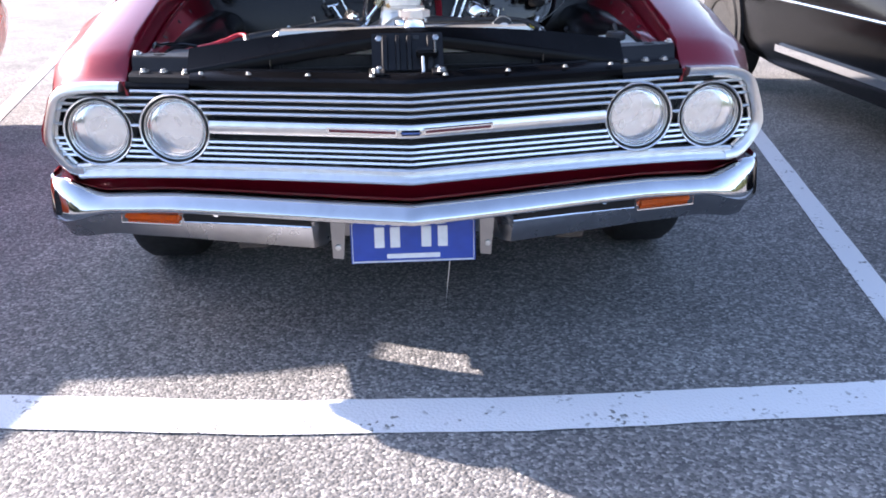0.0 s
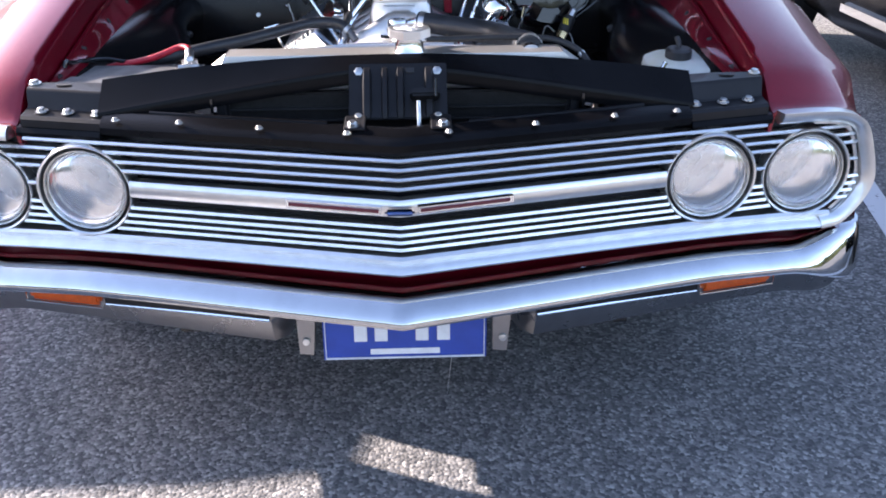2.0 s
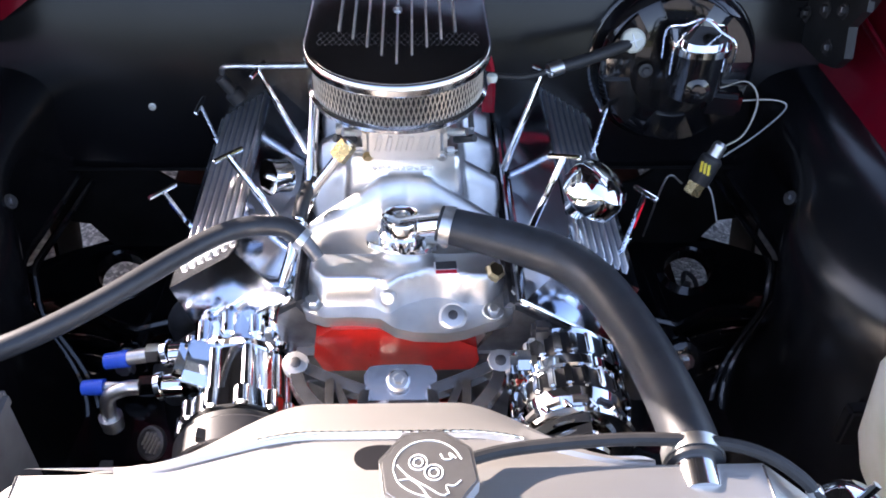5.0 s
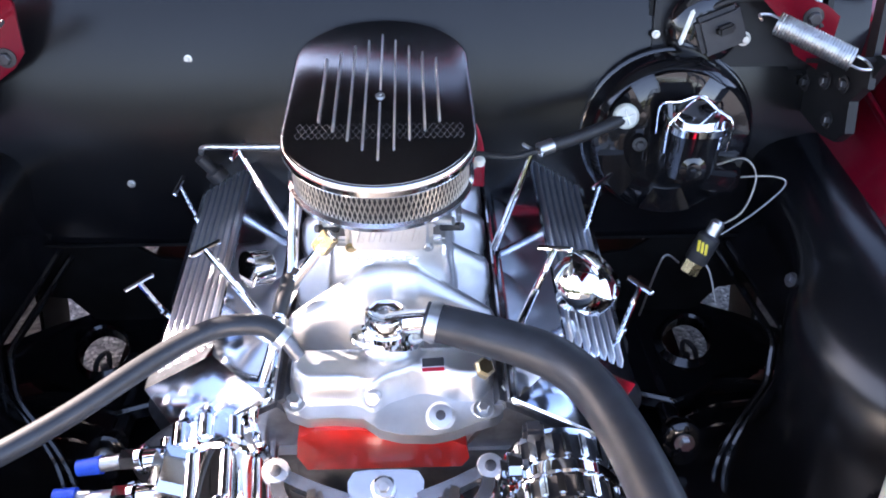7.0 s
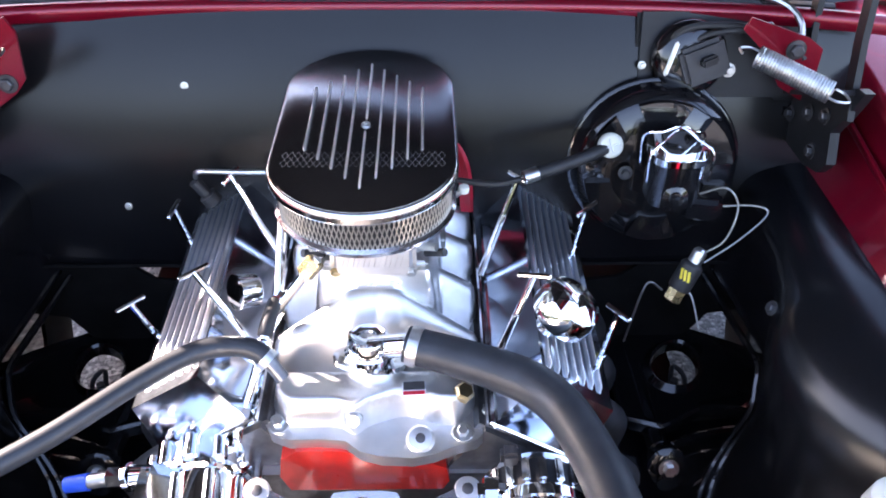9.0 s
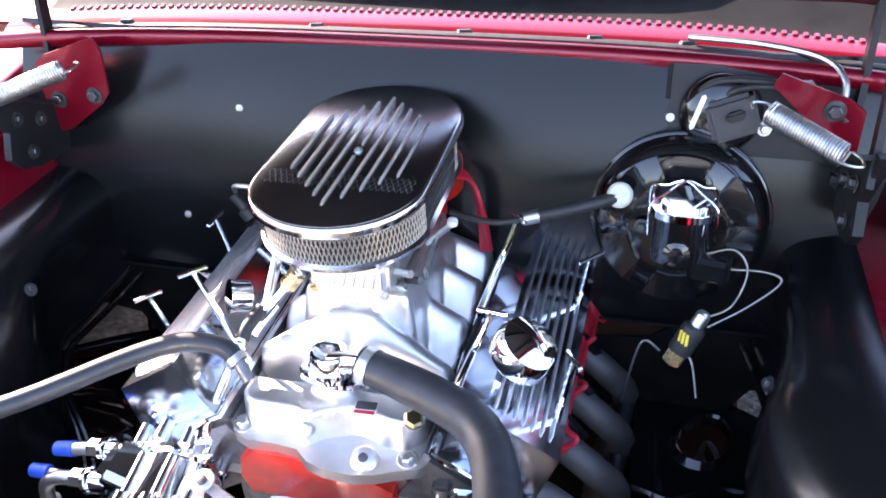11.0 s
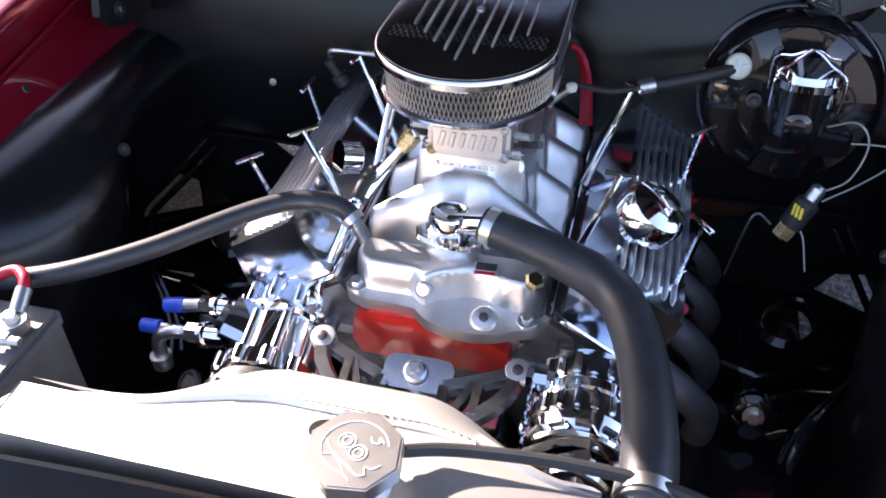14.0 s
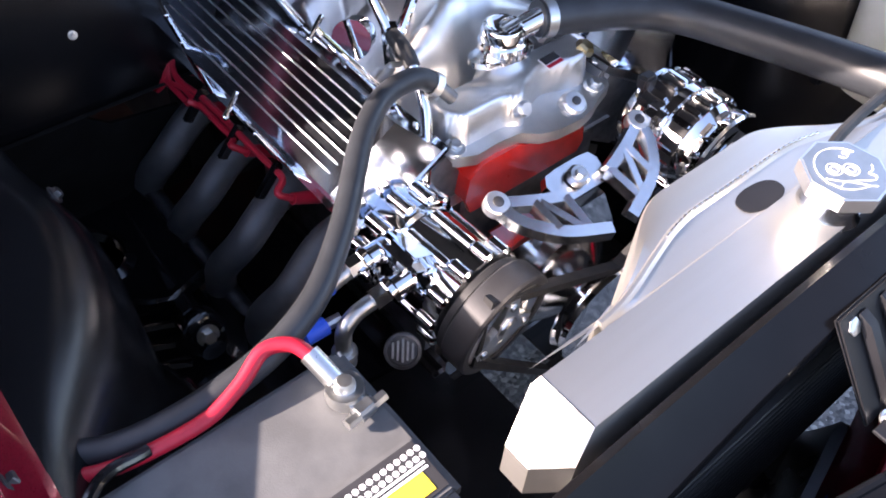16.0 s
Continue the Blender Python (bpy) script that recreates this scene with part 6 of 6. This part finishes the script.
for k in range(3):
    turn = m @ Matrix.Rotation(radians(90 + 120 * k), 4, "Z")
    part("spoke", prism([(0.006, -0.016), (0.044, -0.009), (0.046, 0.0), (0.044, 0.009), (0.006, 0.016)], 0.168, 0.1755, turn, 0.002), ANODISED, hub)
    part("rivet", lathe([(0.0050, 0.1755), (0.0045, 0.1785), (0.002, 0.1795), (0, 0.1795)], turn @ pose(0.037, 0, 0), 14), STEEL, hub)
    part("window", prism([(0.018, -0.008), (0.032, -0.010), (0.032, 0.010), (0.018, 0.008)], 0.1655, 0.1665, m @ Matrix.Rotation(radians(30 + 120 * k), 4, "Z"), 0.002), GREY_PLASTIC, hub, "dark opening between the spokes")
port = part("side_port", lathe([(0.010, 0.0), (0.0185, 0.001), (0.0195, 0.004), (0.0185, 0.007), (0.0155, 0.0075), (0.0145, 0.004), (0.0, 0.004)], axis_to(PORT, (-0.45, -0.55, 0.70)), 28), DARKSTEEL, comp, "round dark port with a finned insert", angle=40)
for k in range(5):
    part("insert_fin", box((0.0024, 0.024 - 0.004 * abs(k - 2), 0.004), axis_to(PORT, (-0.45, -0.55, 0.70)) @ pose(-0.010 + 0.005 * k, 0, 0.0055), 0.0008, 1), STEEL, port)
part("manifold", box((0.050, 0.064, 0.026), pose(-0.228, 3.206, 0.692, 0, 24, 0), 0.010, 4), CHROME, comp)
for k, (y, z, bend) in enumerate(((3.226, 0.690, False), (3.186, 0.682, True))):
    for x0, x1, r, s in ((-0.240, -0.262, 0.0135, 18), (-0.262, -0.268, 0.016, 18), (-0.268, -0.288, 0.0120, 6)):
        part("fitting", rod((x0, y, z), (x1, y, z - 0.002), r, s), CHROME, comp)
    if bend:
        part("pipe", tube([(-0.285, y, z - 0.002), (-0.310, y - 0.002, z - 0.004), (-0.326, y - 0.006, z - 0.016), (-0.328, y - 0.010, z - 0.050)], 0.0085, 14), STEEL, comp)
        part("collar", lathe([(0.013, 0), (0.013, 0.006), (0.010, 0.008), (0.012, 0.012), (0.012, 0.018), (0.008, 0.022)], axis_to((-0.328, y - 0.009, z - 0.040), (0, -0.05, -1)), 18), STEEL, comp)
        part("blue_cap", rod((-0.334, y + 0.012, z - 0.016), (-0.358, y + 0.012, z - 0.017), 0.0095, 14, 0.0085), BLUE, comp, "blue plastic shipping cap")
        part("stub", rod((-0.318, y + 0.010, z - 0.014), (-0.336, y + 0.012, z - 0.016), 0.006, 10), STEEL, comp)
    else:
        part("pipe", rod((-0.285, y, z - 0.002), (-0.312, y - 0.002, z - 0.006), 0.0085, 14), STEEL, comp)
        part("blue_cap", rod((-0.310, y - 0.002, z - 0.006), (-0.336, y - 0.003, z - 0.010), 0.0100, 14, 0.009), BLUE, comp, "blue plastic shipping cap")

# ---- alternator ----
alt = thing("alternator", (0.180, 3.16, 0.60), "chrome alternator with a vented case", "alternator")
m = axis_to((0.180, 3.235, 0.662), (0, -1, 0))
part("case", lathe([(0.020, -0.01), (0.046, -0.006), (0.058, 0.004), (0.060, 0.012), (0.060, 0.046), (0.063, 0.048), (0.063, 0.060), (0.060, 0.062), (0.060, 0.092), (0.050, 0.108), (0.034, 0.112)], m, 40), CHROME, alt)
for k in range(12):
    a = radians(30 * k)
    part("vent", prism([(0.040, -0.006), (0.0575, -0.008), (0.0575, 0.008), (0.040, 0.006)], 0.100, 0.1055, m @ Matrix.Rotation(a, 4, "Z"), 0.001, 1), DARKSTEEL, alt)
part("vent_band", lathe([(0.0603, 0.014), (0.0608, 0.016), (0.0608, 0.042), (0.0603, 0.044)], m, 40, cap=False), SATIN, alt)
part("vent_band", lathe([(0.0603, 0.065), (0.0608, 0.067), (0.0608, 0.088), (0.0603, 0.090)], m, 40, cap=False), SATIN, alt)
for k in range(22):
    a = radians(360 / 22 * k)
    part("fin", box((0.009, 0.0085, 0.030), m @ Matrix.Rotation(a + 0.1, 4, "Z") @ pose(0.0615, 0, 0.029), 0.002, 2), CHROME, alt)
    part("fin", box((0.009, 0.0080, 0.026), m @ Matrix.Rotation(a, 4, "Z") @ pose(0.0615, 0, 0.077), 0.002, 2), CHROME, alt)
for k in range(14):
    part("fan_blade", box((0.022, 0.003, 0.014), m @ Matrix.Rotation(radians(360 / 14 * k), 4, "Z") @ pose(0.050, 0, 0.112, 35, 0, 0), 0.001, 1), CHROME, alt)
part("fan", lathe([(0.012, 0.118), (0.061, 0.119), (0.064, 0.121), (0.061, 0.124), (0.044, 0.124), (0.038, 0.121), (0.012, 0.121)], m, 40), CHROME, alt)
part("pulley", lathe([(0.012, 0.122), (0.034, 0.124), (0.036, 0.128), (0.028, 0.136), (0.036, 0.144), (0.034, 0.148), (0.012, 0.148), (0.010, 0.160), (0, 0.161)], m, 36), CHROME, alt)
part("ear", box((0.030, 0.030, 0.03), pose(0.128, 3.19, 0.705), 0.008), CHROME, alt)
part("terminal_plug", box((0.022, 0.018, 0.02), pose(0.150, 3.225, 0.722), 0.004), GREY_PLASTIC, alt)

# ---- battery ----
bat = thing("battery", (-0.50, 3.03, 0.57), "grey-black car battery with a printed label", "battery")
part("case", box((0.250, 0.155, 0.185), pose(-0.503, 3.032, 0.668), 0.008), BATTERY, bat)
lidb = part("lid", box((0.252, 0.158, 0.022), pose(-0.503, 3.032, 0.759), 0.006), BATTERY, bat)
part("raised_panel", box((0.236, 0.054, 0.006), pose(-0.503, 2.984, 0.772), 0.002), BATTERY, lidb)
label_b = part("label", box((0.150, 0.044, 0.001), pose(-0.462, 2.984, 0.7758)), GREY_PLASTIC, bat, "dark printed label with illegible bars")
for r in range(2):
    for k in range(11):
        part("printed_dot", lathe([(0.0026, 0), (0, 0.0006)], pose(-0.4495 + 0.0062 * k, 2.9985 - 0.0068 * r, 0.7764), 8, cap=False), WHITE, label_b)
for k in range(2):
    part("printed_bar", box((0.058, 0.002, 0.0006), pose(-0.419, 2.9868 - 0.0040 * k, 0.7767)), WHITE, label_b)
part("printed_panel", box((0.045, 0.016, 0.0006), pose(-0.419, 2.973, 0.7767)), YELLOW, label_b)
part("printed_panel", box((0.03, 0.016, 0.0006), pose(-0.466, 2.973, 0.7767)), WHITE, label_b)
post = part("post", lathe([(0.0095, 0.766), (0.0085, 0.792), (0.006, 0.796), (0, 0.7965)], pose(-0.402, 3.068, 0), 20), STEEL, bat)
part("terminal_clamp", lathe([(0.0088, 0.774), (0.0150, 0.774), (0.0155, 0.778), (0.0150, 0.788), (0.0088, 0.788)], pose(-0.402, 3.068, 0), 24), STEEL, post)
part("clamp_jaw", box((0.022, 0.016, 0.012), pose(-0.400, 3.047, 0.781, 0, 0, 8), 0.004), STEEL, post)
part("clamp_bolt", rod((-0.418, 3.043, 0.781), (-0.380, 3.047, 0.781), 0.0048, 6), STEEL, post)
part("cable_barrel", rod((-0.404, 3.078, 0.785), (-0.409, 3.104, 0.796), 0.0085, 14), STEEL, post)
part("positive_cable", tube([(-0.408, 3.100, 0.794), (-0.416, 3.116, 0.800), (-0.436, 3.126, 0.798), (-0.465, 3.116, 0.788), (-0.50, 3.112, 0.778), (-0.56, 3.125, 0.765), (-0.60, 3.15, 0.75)], 0.0062, 12), PLUG_RED, bat, "red battery cable")
part("hold_down_rod", tube([(-0.632, 3.05, 0.60), (-0.634, 3.05, 0.775), (-0.62, 3.07, 0.785), (-0.58, 3.112, 0.782), (-0.54, 3.118, 0.775)], 0.005, 10), GLOSS, bat)
tray = thing("battery_tray", (-0.50, 3.03, 0.55), "black battery tray beside the radiator", "tray")
part("shelf", box((0.27, 0.18, 0.012), pose(-0.503, 3.032, 0.569), 0.004), SATIN, tray)
part("leg", box((0.05, 0.02, 0.22), pose(-0.47, 2.96, 0.455), 0.004), SATIN, tray)

# ---- washer bottle ----
bottle = thing("washer_bottle", (0.56, 3.09, 0.60), "translucent white plastic washer bottle with a black cap", "bottle")
bm = bmesh.new()
rings = []
for z, sx, sy, dx in ((0.60, 0.050, 0.060, 0.0), (0.64, 0.062, 0.074, 0.0), (0.735, 0.072, 0.082, 0.0), (0.758, 0.068, 0.078, 0.0), (0.770, 0.052, 0.060, 0.0)):
    rings.append([bm.verts.new((0.558 + x, 3.085 + y, z + 0.10 * y * (z > 0.7))) for x, y in oval(sx, sy, 32, 4.5)])
for a, b in zip(rings, rings[1:]):
    for k in range(32):
        bm.faces.new((a[k], a[(k + 1) % 32], b[(k + 1) % 32], b[k]))
bm.faces.new(rings[0])
bm.faces.new(rings[-1])
part("tank", bm, POLY, bottle, angle=40)
part("cap", lathe([(0.024, 0.768), (0.026, 0.772), (0.026, 0.785), (0.022, 0.790), (0, 0.791)], pose(0.552, 3.100, 0.0), 28), GREY_PLASTIC, bottle, "black screw cap")
part("cap_nipple", tube([(0.552, 3.10, 0.788), (0.551, 3.104, 0.800), (0.549, 3.112, 0.808)], 0.005, 10), GREY_PLASTIC, bottle)
part("bracket", box((0.12, 0.02, 0.06), pose(0.558, 3.17, 0.62), 0.004), SATIN, bottle)

# ---- brake booster and master cylinder ----
boost = thing("brake_booster", (0.365, 3.66, 0.83), "gloss black vacuum brake booster on the firewall", "brake booster")
BO = axis_to((0.372, 3.650, 0.824), (-0.05, -0.975, 0.20))
part("rear_shell", lathe([(0.05, -0.06), (0.100, -0.045), (0.110, -0.020), (0.1135, -0.004)], BO, 48), GLOSS, boost)
part("rim", lathe([(0.1135, -0.006), (0.117, -0.004), (0.117, 0.004), (0.1135, 0.006)], BO, 48), GLOSS, boost)
shell = part("front_shell", lathe([(0.1135, 0.004), (0.110, 0.024), (0.104, 0.036), (0.094, 0.042), (0.060, 0.045), (0.0, 0.046)], BO, 48, cap=False), GLOSS, boost)
for k in range(6):
    a0 = radians(60 * k + 30)
    poly = []
    for j in range(7):
        a = a0 - 0.36 + 0.72 * j / 6
        poly.append((0.098 * math.cos(a), 0.098 * math.sin(a)))
    for j in range(7):
        a = a0 + 0.30 - 0.60 * j / 6
        poly.append((0.064 * math.cos(a), 0.064 * math.sin(a)))
    part("pressed_pad", prism(poly, 0.036, 0.052, BO, 0.005, 3), GLOSS, shell)
part("check_valve", lathe([(0.014, -0.006), (0.016, 0.0), (0.016, 0.008), (0.013, 0.011), (0, 0.012)], axis_to((0.296, 3.586, 0.888), (-0.05, -0.9, 0.4)), 24), POLY, boost, "pale plastic check valve")
for a in (0, 90):
    part("check_valve_rib", box((0.020, 0.0025, 0.002), axis_to((0.296, 3.575, 0.8928), (-0.05, -0.9, 0.4)) @ pose(0, 0, 0, 0, 0, a + 20), 0.0006, 1), STEEL, boost)
part("shell_bolt", bolt((0.325, 3.600, 0.836), (-0.05, -0.97, 0.2), 0.0062, 0.008), DARKSTEEL, boost)
vac = thing("vacuum_hose", (0.2, 3.54, 0.87), "black vacuum hose from the carburettor to the booster", "hose")
part("hose", tube([(0.290, 3.580, 0.886), (0.26, 3.565, 0.882), (0.225, 3.552, 0.876), (0.195, 3.542, 0.872)], 0.0082, 12), RUBBER, vac)
part("adapter", rod((0.200, 3.544, 0.873), (0.182, 3.538, 0.870), 0.0092, 12), STEEL, vac)
part("thin_line", tube([(0.184, 3.538, 0.870), (0.15, 3.535, 0.863), (0.12, 3.54, 0.862), (0.085, 3.55, 0.862)], 0.004, 8), RUBBER, vac)

mast = thing("master_cylinder", (0.376, 3.55, 0.82), "black brake master cylinder with a chrome lid", "master cylinder")
part("bore", rod(BO @ Vector((0.0, 0.0, 0.045)), BO @ Vector((0.004, 0.004, 0.135)), 0.021, 20, width=0.003), GLOSS, mast)
part("flange", box((0.075, 0.012, 0.05), BO @ pose(0, 0, 0.052, 90, 0, 0), 0.004), GLOSS, mast)
part("reservoir", prism(oval(0.033, 0.034, 28, 3.2), 0.838, 0.900, pose(0.372, 3.548, 0), 0.003), GLOSS, mast)
lidm = part("chrome_lid", prism(oval(0.0365, 0.037, 32, 3.2), 0.900, 0.909, pose(0.372, 3.548, 0), 0.003), CHROME, mast, "chrome lid held by wire bails")
part("raised_pad", prism(oval(0.026, 0.027, 28, 3.0), 0.908, 0.914, pose(0.372, 3.548, 0), 0.003), CHROME, lidm)
part("clamp_bolt", rod((0.398, 3.520, 0.880), (0.398, 3.520, 0.920), 0.0028, 10), CHROME, lidm)
for dy in (-0.022, 0.022):
    part("bail", tube([(0.334, 3.548 + dy, 0.872), (0.334, 3.548 + dy, 0.912), (0.352, 3.548 + dy * 0.4, 0.924), (0.372, 3.548, 0.936), (0.392, 3.548 - dy * 0.4, 0.924), (0.410, 3.548 - dy, 0.912), (0.410, 3.548 - dy, 0.872)], 0.0016, 8), CHROME, lidm)
part("port_block", box((0.05, 0.03, 0.034), pose(0.410, 3.530, 0.832, 0, 0, -10), 0.006), GLOSS, mast)
part("end_plug", lathe([(0.016, 0), (0.016, 0.008), (0.009, 0.010), (0.009, 0.016), (0, 0.0165)], axis_to(BO @ Vector((0.004, 0.004, 0.134)), (-0.05, -0.975, 0.2)), 18), GLOSS, mast)
for k, pts in enumerate((((0.405, 3.530, 0.850), (0.435, 3.525, 0.862), (0.452, 3.515, 0.840), (0.440, 3.500, 0.800), (0.412, 3.495, 0.780)), ((0.430, 3.528, 0.832), (0.475, 3.520, 0.838), (0.490, 3.512, 0.830), (0.455, 3.497, 0.800), (0.415, 3.488, 0.772)))):
    part("brake_pipe", tube(pts, 0.0014, 8), BRAKE_LINE, mast)
valve = thing("proportioning_valve", (0.39, 3.49, 0.75), "black brake proportioning valve with yellow marks and a brass end", "valve")
m = axis_to((0.384, 3.474, 0.740), (0.42, 0.30, 0.80))
part("brass_end", lathe([(0.009, -0.018), (0.0125, -0.016), (0.0125, 0.004)], m, 6), BRASS, valve)
sleeve = part("sleeve", lathe([(0.0132, 0.0), (0.0146, 0.003), (0.0146, 0.036), (0.011, 0.040)], m, 24), RUBBER, valve)
face = m.inverted().to_3x3() @ Vector((-0.3, -0.6, 0.5))
turn = math.degrees(math.atan2(face.y, face.x))
for a in (-20, 0, 20):
    part("yellow_bar", box((0.0008, 0.0032, 0.014), m @ Matrix.Rotation(radians(turn + a), 4, "Z") @ pose(0.0149, 0, 0.022, 22, 0, 0)), YELLOW, sleeve)
part("plug", lathe([(0.009, 0.036), (0.009, 0.056), (0.006, 0.060)], m, 12), STEEL, valve)
for pts in (((0.362, 3.470, 0.742), (0.345, 3.470, 0.755), (0.335, 3.465, 0.740), (0.322, 3.46, 0.66)), ((0.385, 3.476, 0.742), (0.40, 3.465, 0.735), (0.41, 3.44, 0.70))):
    part("brake_pipe", tube(pts, 0.0014, 8), BRAKE_LINE, valve)

# ---- wiper motor, wiring ----
wip = thing("wiper_motor", (0.42, 3.69, 0.95), "black wiper motor bolted to the firewall", "wiper motor")
m = axis_to((0.408, 3.692, 0.958), (0.05, -0.97, 0.25))
part("housing", lathe([(0.050, -0.01), (0.052, 0.006), (0.050, 0.012), (0.045, 0.020), (0.040, 0.024), (0.020, 0.027)], m, 28), GLOSS, wip)
part("cover", box((0.060, 0.052, 0.020), m @ pose(0.012, 0.0, 0.030, 0, 0, 20), 0.006), GREY_PLASTIC, wip)
for k in range(3):
    part("pressed_rib", box((0.006, 0.046 - 0.008 * k, 0.006), m @ pose(-0.030 + 0.012 * k, 0.004, 0.026, 0, 0, -18), 0.002), STEEL if k == 0 else GLOSS, wip)
part("connector", box((0.022, 0.012, 0.016), m @ pose(0.014, 0.004, 0.044, 0, 0, 20), 0.003), SATIN, wip)
part("nut", bolt((0.462, 3.680, 0.945), (0.1, -0.97, 0.25), 0.006, 0.008), STEEL, wip)
loom = thing("wiring_loom", (0.47, 3.70, 0.98), "black wiring and steel pipes along the cowl", "wiring")
for k, pts in enumerate((((0.385, 3.69, 0.955), (0.378, 3.68, 0.985), (0.40, 3.68, 1.005), (0.45, 3.68, 1.008), (0.52, 3.68, 1.00)), ((0.40, 3.68, 0.98), (0.43, 3.675, 1.000), (0.48, 3.675, 1.003), (0.535, 3.67, 0.995), (0.55, 3.66, 0.97)), ((0.36, 3.76, 1.03), (0.45, 3.745, 1.03), (0.52, 3.72, 1.025), (0.545, 3.69, 1.01), (0.545, 3.67, 0.985)))):
    part("cable", tube(pts, 0.0045, 8), (RUBBER, RUBBER, STEEL)[k], loom)
part("clip", box((0.022, 0.012, 0.014), pose(0.50, 3.683, 1.003, 0, 0, 10), 0.003), STEEL, loom)
